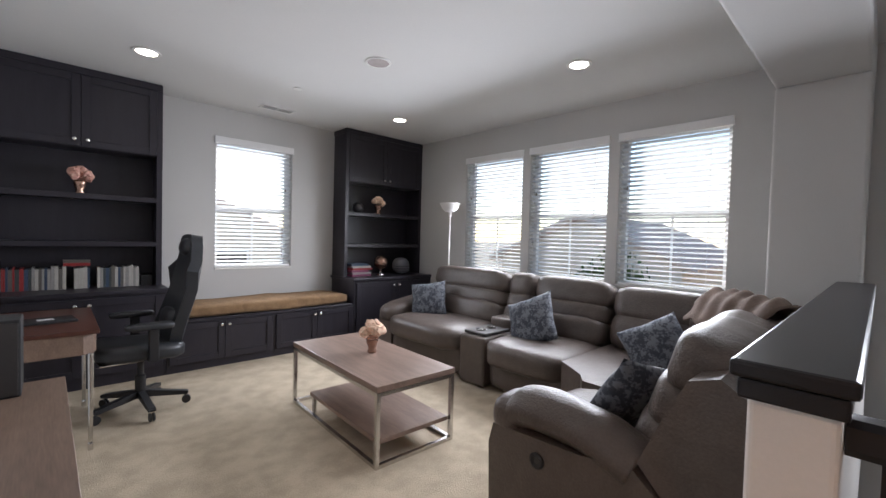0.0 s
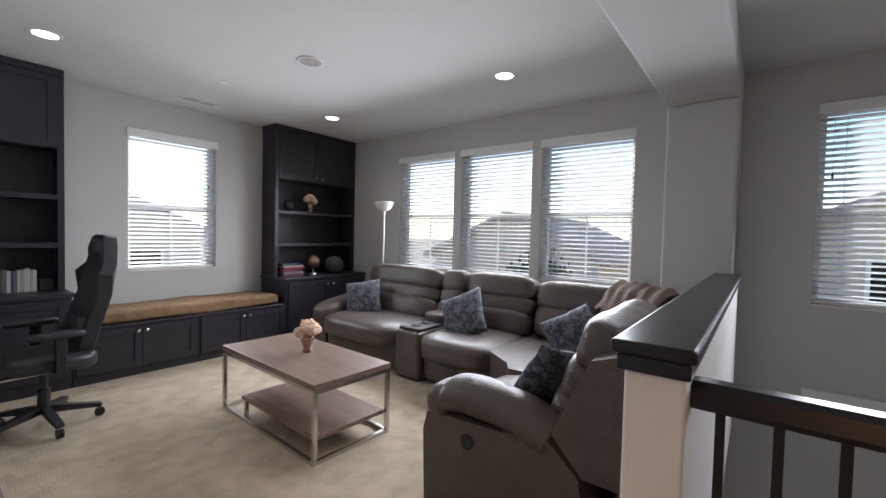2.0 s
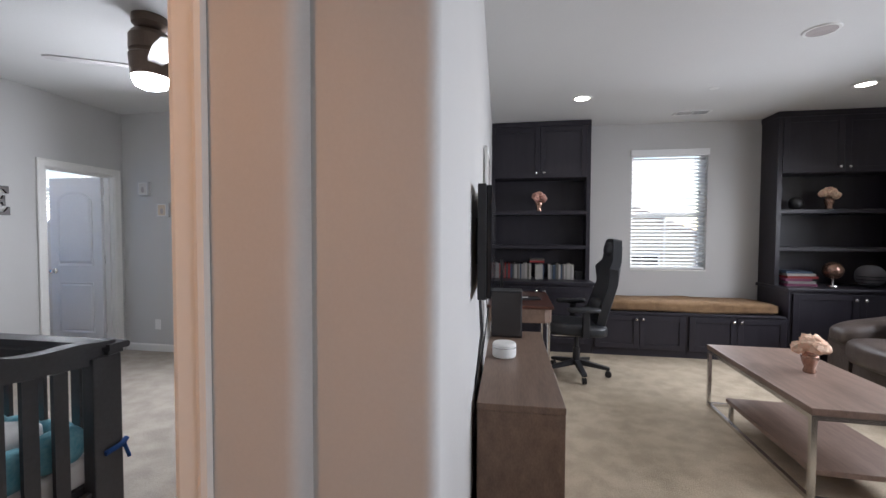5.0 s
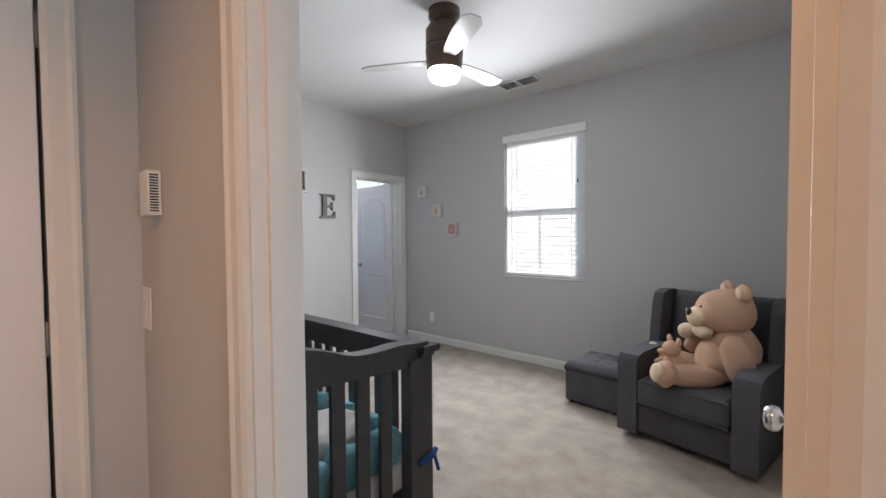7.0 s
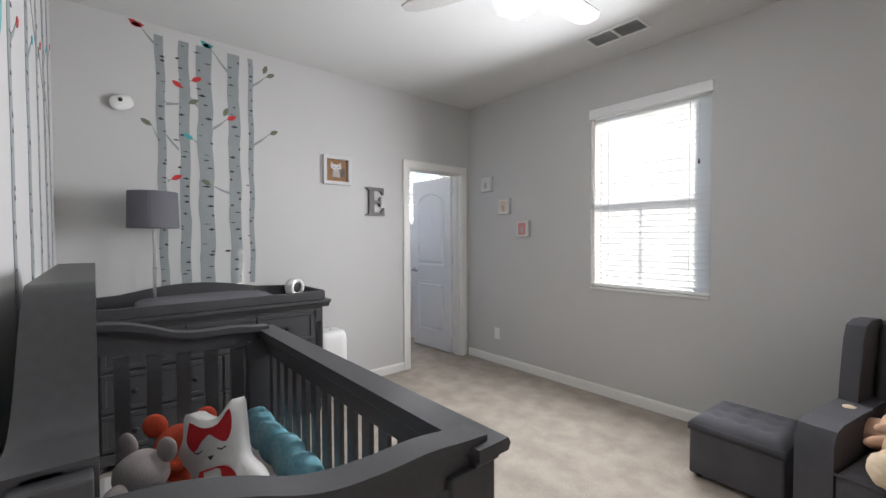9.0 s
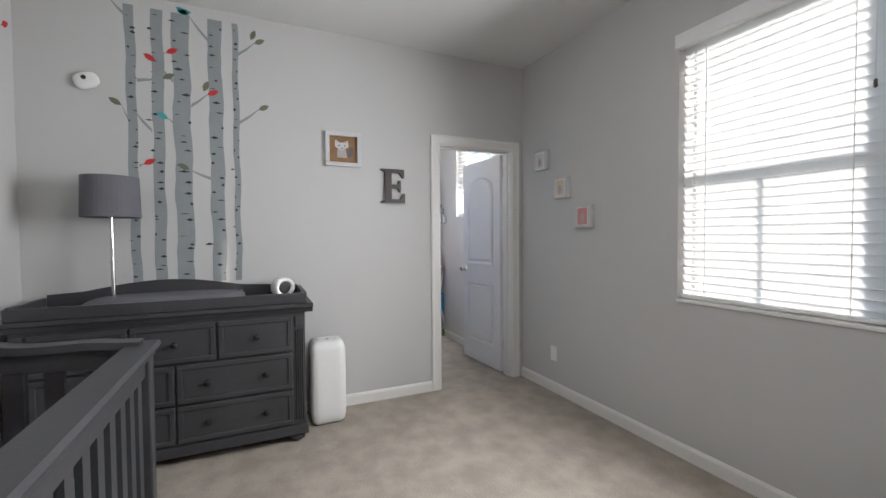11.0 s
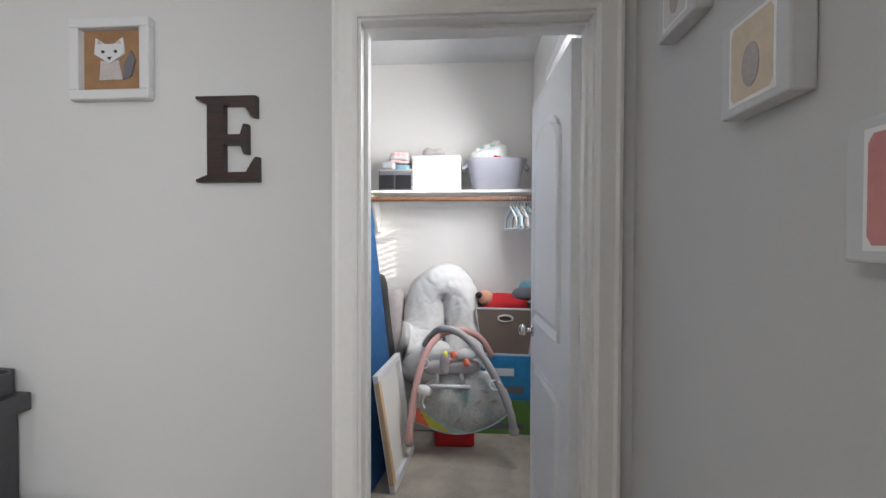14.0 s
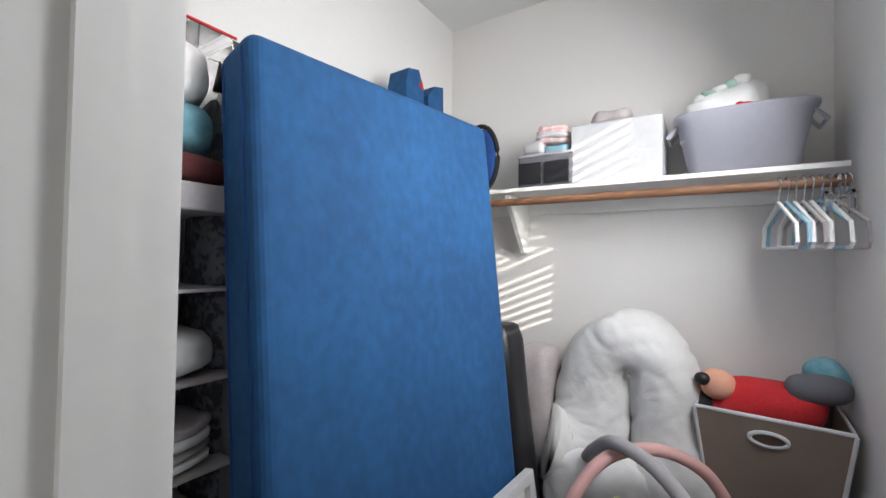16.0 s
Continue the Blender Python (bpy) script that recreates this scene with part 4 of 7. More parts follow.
for i, c in enumerate((6, 0, 6, 2, 3, 4)):
    o = 0.012 * math.sin(i * 2.3)
    solid("book", box(2.36 + o, 2.66 + o - 0.02 * (i % 3), 4.99, 5.21, 0.8105 + 0.028 * i, 0.837 + 0.028 * i, 0.002, 1), book_cols[c], "book lying in a stack on the counter", "book", group="stacked books")
t = thing("globe", "antique desk globe on a small stand", "globe", pose(2.86, 5.08, 0.81))
part("ball", puff(0.19, 0.19, 0.19, 1.0, 24, 16, m=Matrix.Translation((0, 0, 0.175))), COPPER, t, smooth=True)
part("stand", lathe([(0.06, 0), (0.055, 0.012), (0.012, 0.02), (0.012, 0.08)], 20), CHROME, t)
t = thing("helmet", "dark sports helmet on the cabinet counter", "helmet", pose(3.20, 5.06, 0.81))
sh = puff(0.24, 0.24, 0.24, 0.85, 24, 16, m=Matrix.Translation((0, 0, 0.12)))
part("shell", sh, SHADE, t, smooth=True)
bm = bmesh.new()
for k in range(3):
    tube([(0.13 * math.cos(a), -0.13 * abs(math.sin(a)) - 0.005, 0.05 + 0.035 * k) for a in [math.pi * j / 12 for j in range(13)]], 0.005, 6, bm=bm)
part("face_guard", bm, BLACK, t)


# ---------------------------------------------------------------- ceiling fixtures
def downlight(x, y):
    t = thing("recessed_light", "round white recessed ceiling light, lit", "ceiling light", pose(x, y, H), "ceiling lights")
    part("trim_ring", lathe([(0.095, -0.006), (0.098, -0.0005), (0.075, -0.0005), (0.072, -0.006)], 28, ring=True), PLASTIC_W, t)
    part("diffuser", lathe([(0.071, -0.001), (0.071, -0.004), (0.02, -0.0045)], 28), LAMP_ON, t, "glowing diffuser")


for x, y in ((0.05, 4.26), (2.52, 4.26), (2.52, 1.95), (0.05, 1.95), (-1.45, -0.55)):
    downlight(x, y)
t = thing("ceiling_speaker", "round white ceiling speaker", "speaker", pose(1.41, 3.08, H))
part("rim", lathe([(0.10, -0.008), (0.105, -0.0005), (0.085, -0.0005), (0.085, -0.008)], 28, ring=True), PLASTIC_W, t)
part("grille", lathe([(0.085, -0.006), (0.002, -0.007)], 28), GREYPLUSH, t, "grey mesh grille")
t = thing("sprinkler", "small white ceiling sprinkler cover", "sprinkler", pose(1.22, 4.15, H))
part("cover", lathe([(0.04, -0.0005), (0.04, -0.006), (0.01, -0.008)], 20), PLASTIC_W, t)


def vent(x, y, w, d, rz):
    t = thing("ceiling_vent", "white louvred ceiling air vent", "vent", pose(x, y, H, 0, 0, rz))
    fr = bmesh.new()
    for a, b, c, e in ((-w / 2, w / 2, -d / 2, -d / 2 + 0.02), (-w / 2, w / 2, d / 2 - 0.02, d / 2), (-w / 2, -w / 2 + 0.02, -d / 2 + 0.02, d / 2 - 0.02), (w / 2 - 0.02, w / 2, -d / 2 + 0.02, d / 2 - 0.02), (-0.008, 0.008, -d / 2 + 0.02, d / 2 - 0.02)):
        box(a, b, c, e, -0.010, -0.0005, bm=fr)
    part("frame", fr, PLASTIC_W, t)
    # no duct is cut: a dark sheet gives the shade behind the slats
    part("backing", box(-w / 2 + 0.021, w / 2 - 0.021, -d / 2 + 0.021, d / 2 - 0.021, -0.002, -0.0006), SHADE, t, "dark sheet in place of the shaded duct")
    n = int((d - 0.05) / 0.016)
    for i in range(n):
        y0 = -d / 2 + 0.026 + i * 0.016
        for a, b in ((-w / 2 + 0.021, -0.009), (0.009, w / 2 - 0.021)):
            part("slat", moved(box(a, b, -0.006, 0.006, -0.0006, 0.0006), pose(0, y0, -0.006, 35, 0, 0)), PLASTIC_W, t)


vent(1.34, 4.95, 0.36, 0.16, 0)
vent(-3.20, 3.60, 0.40, 0.20, 0)


# ---------------------------------------------------------------- doors and trim
def casing(name, along, d, way, a0, a1, top, label, foot=0.0, w=0.065, tops=True):
    """Door casing round an opening (a0..a1, up to top), standing out of the wall face d by way."""
    bm = bmesh.new()
    pr = [(0.0, 0.004), (0.0, 0.012), (0.012, 0.018), (w - 0.02, 0.014), (w - 0.01, 0.019), (w, 0.016), (w, 0.001), (0.0, 0.001)]

    def bar(p, q, u, v):
        """profile pushed from p to q; u: outwards from the opening."""
        lo, hi = [], []
        for a, h in pr:
            for lst, c in ((lo, p), (hi, q)):
                m = Vector(c) + Vector(u) * a + Vector(v) * a * (1 if lst is hi else 0)
                lst.append(bm.verts.new((m.x, d + way * h, m.y) if along == "x" else (d + way * h, m.x, m.y)))
        n = len(pr)
        for i in range(n):
            bm.faces.new((lo[i], lo[(i + 1) % n], hi[(i + 1) % n], hi[i]))
        bm.faces.new(lo[::-1])
        bm.faces.new(hi)

    bar((a0, foot), (a0, top), (-1, 0), (0, 1))
    bar((a1, foot), (a1, top), (1, 0), (0, 1))
    own = bmesh.new()
    lo, hi = [], []
    for a, h in pr:
        for lst, c in ((lo, a0 - a), (hi, a1 + a)):
            z = top + a
            lst.append(own.verts.new((c, d + way * h, z) if along == "x" else (d + way * h, c, z)))
    n = len(pr)
    for i in range(n):
        own.faces.new((lo[i], lo[(i + 1) % n], hi[(i + 1) % n], hi[i]))
    own.faces.new(lo[::-1])
    own.faces.new(hi)
    join(bm, own)
    return solid(name, bm, TRIM, label, "door casing", kind="structure")


def jamb(name, along, d0, d1, a0, a1, top, label):
    bm = bmesh.new()
    for x0, x1, z0, z1 in ((a0 + 0.0005, a0 + 0.014, 0, top - 0.0005), (a1 - 0.014, a1 - 0.0005, 0, top - 0.0005), (a0 + 0.014, a1 - 0.014, top - 0.014, top - 0.0005)):
        box(*((x0, x1, d0, d1) if along == "x" else (d0, d1, x0, x1)), z0, z1, bm=bm)
    dm = (d0 + d1) / 2
    for x0, x1, z0, z1 in ((a0 + 0.014, a0 + 0.025, 0, top - 0.014), (a1 - 0.025, a1 - 0.014, 0, top - 0.014), (a0 + 0.025, a1 - 0.025, top - 0.025, top - 0.014)):
        box(*((x0, x1, dm - 0.018, dm + 0.018) if along == "x" else (dm - 0.018, dm + 0.018, x0, x1)), z0, z1, bm=bm)
    return solid(name, bm, TRIM, label, "door frame", kind="structure")


jamb("trim_closet_jamb", "y", XE - 0.122, XE + 0.002, 3.184, 3.893, 2.02, "white painted closet door frame")
casing("trim_closet_casing", "y", XE, 1, 3.189, 3.886, 2.014, "white moulded casing round the closet door", w=0.076)
jamb("trim_nursery_jamb", "x", YD - 0.002, YL + 0.002, -1.95, -1.20, 2.04, "white painted nursery door frame")
casing("trim_nursery_casing_hall", "x", YD, -1, -1.946, -1.204, 2.036, "white moulded casing on the hall side")
casing("trim_nursery_casing_room", "x", YL, 1, -1.946, -1.204, 2.036, "white moulded casing on the nursery side")
casing("trim_hall_casing", "y", -2.62, 1, -0.446, 0.326, 2.036, "white moulded casing of the hall door")


def panel_door(name, label, width, height, m, material=DOOR_WHITE, knob_metal=NICKEL):
    """A two-panel moulded door, hinge at the local origin, leaf along +x, 35 mm thick in y; the upper panel is arched."""
    t = thing(name, label, "door", m)
    tagged(t, kind="structure")
    part("leaf", box(0.002, width, -0.0175, 0.0175, 0.012, height, 0.002, 1), material, t)

    def ring(outline, inset, y):
        c = Vector((sum(p[0] for p in outline) / len(outline), sum(p[1] for p in outline) / len(outline)))
        inner = []
        for p in outline:
            v = Vector(p) - c
            inner.append((c.x + v.x * (1 - inset / max(v.length, 0.01)), c.y + v.y * (1 - inset / max(v.length, 0.01))))
        bm = bmesh.new()
        s = 1 if y > 0 else -1
        loops = []
        for o, h in ((outline, 0.0), (outline, 0.013), (inner, 0.001)):
            loops.append([bm.verts.new((a, y + s * h, b)) for a, b in o])
        for p, q in zip(loops, loops[1:]):
            for i in range(len(p)):
                bm.faces.new((p[i], p[(i + 1) % len(p)], q[(i + 1) % len(p)], q[i]))
        mid = [bm.verts.new((c.x + (a - c.x) * 0.93, y + s * 0.011, c.y + (b - c.y) * 0.96)) for a, b in inner]
        for i in range(len(mid)):
            bm.faces.new((loops[-1][i], loops[-1][(i + 1) % len(mid)], mid[(i + 1) % len(mid)], mid[i]))
        bm.faces.new(mid)
        return bm

    x0, x1 = 0.115, width - 0.115
    lower = [(x0, 0.22), (x1, 0.22), (x1, 0.80), (x0, 0.80)]
    upper = [(x0, 0.99), (x1, 0.99), (x1, 1.72)] + [((x0 + x1) / 2 + (x1 - x0) / 2 * math.cos(a), 1.72 + 0.12 * math.sin(a)) for a in [math.pi * k / 10 for k in range(1, 10)]] + [(x0, 1.72)]
    for y in (0.0176, -0.0176):
        part("panel", ring(lower, 0.03, y), material, t)
        part("panel", ring(upper, 0.03, y), material, t)
        s = 1 if y > 0 else -1
        k = lathe([(0.030, 0), (0.030, 0.006), (0.010, 0.010), (0.010, 0.034), (0.024, 0.040), (0.028, 0.052), (0.022, 0.064), (0.008, 0.068)], 20)
        moved(k, Matrix.Translation((width - 0.06, y, 0.93)) @ Vector((0, s, 0)).to_track_quat("Z", "Y").to_matrix().to_4x4())
        part("door_knob", k, knob_metal, t, "round nickel door knob", smooth=True)
    for z in (0.22, 1.02, 1.80):
        bm = lathe([(0.006, 0), (0.006, 0.09)], 10, m=Matrix.Translation((-0.004, -0.0175, z)))
        box(0.002, 0.032, -0.0195, -0.0176, z, z + 0.09, bm=bm)
        part("hinge", bm, NICKEL, t, "satin nickel hinge")
    return t


panel_door("door_1", "white two-panel closet door, standing open", 0.675, 2.0, pose(XE - 0.128, 3.866, 0, 0, 0, 182.5))
panel_door("door_2", "white two-panel nursery door, standing open", 0.725, 2.02, pose(-1.196, YL + 0.03, 0, 0, 0, 89.0) @ Matrix.Diagonal((1, 1, 1, 1)))
panel_door("door_3", "white two-panel hall door, closed", 0.765, 2.02, pose(-2.66, 0.322, 0, 0, 0, -90))


def baseboard(along, d, way, spans):
    for a0, a1 in spans:
        pr = [(0.0, 0.0), (0.014, 0.0), (0.014, 0.066), (0.009, 0.078), (0.004, 0.083), (0.0, 0.083)]
        o = [(d + way * (h + 0.0005), z) for h, z in pr]
        bm = prism(o, a0, a1, "y") if along == "y" else prism(o, a0, a1, "x")
        solid("baseboard", bm, TRIM, "white painted baseboard along the wall", "baseboard", kind="structure")


baseboard("x", YN, -1, [(XE + 0.015, -1.0), (XC, XE - 0.13)])
baseboard("y", XE, 1, [(YL, 3.112)])
baseboard("x", YL, 1, [(XE + 0.016, -2.012)])
baseboard("y", XC, 1, [(2.31, YN - 0.02)])
baseboard("y", XW, -1, [(0.83, 4.75)])
baseboard("x", YD, -1, [(-2.60, -2.012), (-1.138, -1.01)])


def cover_plate(x, y, z, way, kind="outlet"):
    lab = {"outlet": "white wall outlet plate", "switch": "white rocker light switch plate"}[kind]
    t = thing("wall_" + kind, lab, kind, Matrix.Translation((x, y, z)) @ Vector(way).to_track_quat("-Y", "Z").to_matrix().to_4x4())
    part("plate", box(-0.036, 0.036, -0.006, -0.0005, -0.058, 0.058, 0.003), PLATE, t)
    if kind == "switch":
        part("rocker", box(-0.016, 0.016, -0.010, -0.0062, -0.033, 0.033, 0.002), PLATE, t)
    else:
        for dz in (-0.02, 0.02):
            part("socket", lathe([(0.016, 0), (0.016, 0.002)], 18, m=Matrix.Translation((0, -0.0062, dz)) @ Matrix.Rotation(radians(90), 4, "X")), PLATE, t)


cover_plate(-4.678, YN, 0.312, (0, -1, 0))
cover_plate(XE, 2.352, 0.324, (1, 0, 0))
cover_plate(-2.57, YD, 1.13, (0, -1, 0), "switch")
t = thing("door_chime", "white louvred door chime box on hall wall", "door chime", pose(-2.46, YD, 1.435) @ Matrix.Scale(0.62, 4))
part("housing", box(-0.055, 0.055, -0.05, -0.0005, -0.09, 0.09, 0.005), PLASTIC_W, t)
for i in range(14):
    part("louvre", box(0.0552, 0.0565, -0.042, -0.012, -0.075 + 0.011 * i, -0.069 + 0.011 * i), BLACK, t)


# ---------------------------------------------------------------- nursery: crib
def crib():
    t = thing("crib", "charcoal painted wooden baby crib with curved ends", "crib")
    x0, x1, y0, y1 = -3.86, -2.40, 0.74, 1.43
    for x in (x0, x1):
        part("post", box(x - 0.03, x + 0.03, y1 - 0.10, y1 + 0.03, 0.0, 0.825, 0.006), CRIB, t)
        part("post", box(x - 0.03, x + 0.03, y0 - 0.03, y0 + 0.045, 0.0, 1.04, 0.004), CRIB, t)
    # front rail with overhanging cap
    part("top_cap", prism([(y1 - 0.045, 0.848), (y1 + 0.045, 0.848), (y1 + 0.052, 0.862), (y1 + 0.045, 0.876), (y1 - 0.045, 0.876)], x0 - 0.05, x1 + 0.055, "x"), CRIB, t)
    part("front_rail", box(x0 + 0.03, x1 - 0.03, y1 - 0.015, y1 + 0.015, 0.757, 0.826, 0.003), CRIB, t)
    part("cap_moulding", box(x0 - 0.035, x1 + 0.038, y1 - 0.036, y1 + 0.036, 0.826, 0.847, 0.006), CRIB, t)
    part("bottom_rail", box(x0 + 0.03, x1 - 0.03, y1 - 0.014, y1 + 0.014, 0.17, 0.25, 0.003), CRIB, t)
    n = 14
    for i in range(n):
        x = x0 + 0.03 + (x1 - x0 - 0.06) * (i + 0.5) / n
        part("slat", box(x - 0.024, x + 0.024, y1 - 0.008, y1 + 0.008, 0.251, 0.756), CRIB, t)
    # curved end panels
    prof = [(0.0, 0.885), (0.07, 0.890), (0.12, 0.896), (0.17, 0.899), (0.26, 0.898), (0.34, 0.903), (0.40, 0.916), (0.47, 0.943), (0.54, 0.964), (0.60, 0.973), (0.69, 0.980)]
    for x, first in ((x0, 0.862), (x1, 0.90)):
        top = [(p.x, p.y) for p in smooth_path([(y1 - a, z, 0) for a, z in prof], 4)]
        part("end_panel", prism(top + [(y0, 0.86), (1.0, 0.825), (y1, 0.79)], x - 0.014, x + 0.014, "x"), CRIB, t)
        cap = [(y, z + 0.004) for y, z in top] + [(y, z - 0.022) for y, z in reversed(top)]
        soft_edges(part("end_cap", prism(cap, x - 0.034, x + 0.034, "x", 0.004), CRIB, t))
        part("end_rail", box(x - 0.014, x + 0.014, y0 + 0.045, y1 - 0.101, 0.17, 0.25, 0.003), CRIB, t)
        for i in range(-1 if x == x1 else 0, 5 if x == x0 else 4):
            y = first + 0.107 * i
            part("slat", box(x - 0.009, x + 0.009, y - 0.027, y + 0.027, 0.251, 0.797 + 0.1 * (1.27 - y) * (y < 1.26)), CRIB, t)
    # tall arched back, against the wall
    arch = []
    for k in range(81):
        u = k / 80
        e = min(u, 1 - u)
        z = 1.045 + 0.185 * (0.5 - 0.5 * math.cos(math.pi * min(1.0, max(0.0, (e - 0.06) / 0.17))))
        arch.append((x0 + (x1 - x0) * u, z))
    part("back_panel", prism(arch + [(x1, 0.2), (x0, 0.2)], y0 - 0.018, y0 + 0.018, "y"), CRIB, t)
    cap = [(x, z + 0.006) for x, z in arch] + [(x, z - 0.045) for x, z in reversed(arch)]
    soft_edges(part("back_cap", prism(cap, y0 - 0.040, y0 + 0.050, "y", 0.006), CRIB, t))
    part("mattress", box(x0 + 0.035, x1 - 0.035, y0 + 0.03, y1 - 0.03, 0.27, 0.39, 0.03, 3), COTTON, t, "white sheeted crib mattress")
    part("mattress_board", box(x0 + 0.032, x1 - 0.032, y0 + 0.025, y1 - 0.025, 0.235, 0.268), CRIB, t)
    st = bmesh.new()
    tube([(x1 + 0.036, y1 - 0.06, 0.40), (x1 + 0.042, y1 + 0.01, 0.41), (x1 + 0.03, y1 + 0.045, 0.42)], 0.012, 8, bm=st)
    tube([(x1 + 0.04, y1 + 0.02, 0.42), (x1 + 0.05, y1 + 0.04, 0.34)], 0.008, 8, bm=st)
    part("tie_strap", st, BLUE_D, t, "navy bumper tie")


crib()
bumper = thing("crib_bumper", "teal printed padded bumper inside the crib", "bumper")
for i in range(7):
    part("pad", moved(ragged(puff(0.20, 0.10, 0.16, 0.6, 18, 12), 0.012, 8.0, i), pose(-3.70 + 0.18 * i, 1.345, 0.462, 0, 0, 3 * math.sin(i * 2.0))), TEAL, bumper, smooth=True)
for i in range(3):
    part("pad", moved(ragged(puff(0.09, 0.20, 0.16, 0.6, 18, 12), 0.012, 8.0, i), pose(-2.475, 0.92 + 0.17 * i, 0.462)), TEAL, bumper, smooth=True)
bm = ragged(puff(0.30, 0.48, 0.20, 0.5, 24, 14), 0.02, 6.0)
solid("crib_quilt", bm, COTTON, "crumpled pale quilt in the crib", "quilt", pose(-2.70, 1.08, 0.47), smooth=True)
bm = ragged(pillow_mesh(0.34, 0.16), 0.01, 8.0)
solid("print_pillow", bm, TEAL, "teal pillow with white star print", "pillow", pose(-2.86, 0.88, 0.53, -25, 0, 100), smooth=True)


def fox_pillow():
    t = thing("fox_pillow", "red and white fox-shaped stuffed pillow", "pillow", pose(-3.20, 1.08, 0.565, -14, -12, 50) @ Matrix.Scale(0.86, 4))

    def curve(points):
        return [(p.x, p.y) for p in smooth_path([(a, b, 0) for a, b in points + points[:1]], 3)][:-1]

    o = curve([(0.02, -0.21), (0.12, -0.185), (0.165, -0.10), (0.15, -0.02), (0.105, 0.035), (0.10, 0.09), (0.10, 0.17), (0.095, 0.255), (0.04, 0.205), (-0.02, 0.20), (-0.085, 0.235), (-0.10, 0.15), (-0.125, 0.09), (-0.08, 0.03), (-0.09, -0.05), (-0.11, -0.14), (-0.06, -0.20)])
    part("body", prism(o, -0.045, 0.045, "y", 0.040), COTTON, t, smooth=True)
    part("face_patch", prism(curve([(-0.07, 0.205), (-0.02, 0.175), (0.035, 0.18), (0.082, 0.225), (0.085, 0.16), (0.06, 0.115), (0.02, 0.135), (0.0, 0.15), (-0.03, 0.13), (-0.06, 0.10), (-0.085, 0.14)]), -0.0475, -0.0455, "y"), RED, t, "red face patch")
    part("nose", prism([(-0.012, 0.075), (0.012, 0.078), (0.0, 0.062)], -0.049, -0.0456, "y"), BLACK, t, "black nose")
    for a in (-0.045, 0.042):
        part("eye", tube([(a - 0.016, -0.047, 0.098), (a, -0.0475, 0.091), (a + 0.016, -0.047, 0.099)], 0.0025, 6), BLACK, t, "stitched closed eye")
    part("body_patch", prism(curve([(-0.045, 0.03), (0.045, 0.035), (0.085, 0.0), (0.10, -0.07), (0.085, -0.15), (0.02, -0.185), (-0.05, -0.17), (-0.08, -0.11), (-0.065, -0.03)]), -0.0475, -0.0455, "y"), RED, t, "red body patch")
    part("chest", prism(curve([(-0.03, 0.025), (0.03, 0.028), (0.025, -0.02), (0.0, -0.045), (-0.025, -0.02)]), -0.049, -0.0476, "y"), COTTON, t, "white chest")
    part("tail_line", tube(smooth_path([(0.04, -0.047, -0.02), (0.075, -0.048, -0.06), (0.06, -0.048, -0.11), (0.0, -0.048, -0.125), (-0.05, -0.048, -0.10)], 4), 0.004, 6), COTTON, t, "white tail outline", smooth=True)

fox_pillow()


def plush(name, label, x, y, z, s, body, head, ears, rz=0.0):
    t = thing(name, label, "stuffed toy", pose(x, y, z, 0, 0, rz))
    part("body", ragged(puff(0.16 * s, 0.15 * s, 0.18 * s, 0.9, 20, 14), 0.006 * s, 14), body, t, smooth=True)
    part("head", ragged(puff(0.14 * s, 0.13 * s, 0.125 * s, 0.95, 20, 14, m=Matrix.Translation((0, -0.02 * s, 0.13 * s))), 0.005 * s, 14), head, t, smooth=True)
    part("snout", puff(0.05 * s, 0.07 * s, 0.045 * s, 1.0, 14, 10, m=Matrix.Translation((0, -0.095 * s, 0.115 * s))), head, t, smooth=True)
    for k in (-1, 1):
        part("ear", puff(0.065 * s, 0.025 * s, 0.075 * s, 1.0, 14, 10, m=pose(k * 0.065 * s, 0, 0.195 * s, 0, k * 20, 0)), ears, t, smooth=True)
        part("arm", puff(0.05 * s, 0.12 * s, 0.05 * s, 0.9, 14, 10, m=pose(k * 0.08 * s, -0.05 * s, 0.02 * s, 20, 0, k * 20)), body, t, smooth=True)
    return t


plush("plush_elephant", "grey plush elephant lying in the crib", -3.28, 0.90, 0.475, 1.05, GREYPLUSH, GREYPLUSH, GREYPLUSH, 40)
plush("plush_mouse", "grey and white plush mouse in the crib", -3.02, 0.97, 0.46, 0.9, COTTON, GREYPLUSH, GREYPLUSH, 70)
plush("plush_fox", "orange-red plush fox among crib toys", -3.38, 1.0, 0.48, 1.1, FOXRED, FOXRED, FOXRED, 75)


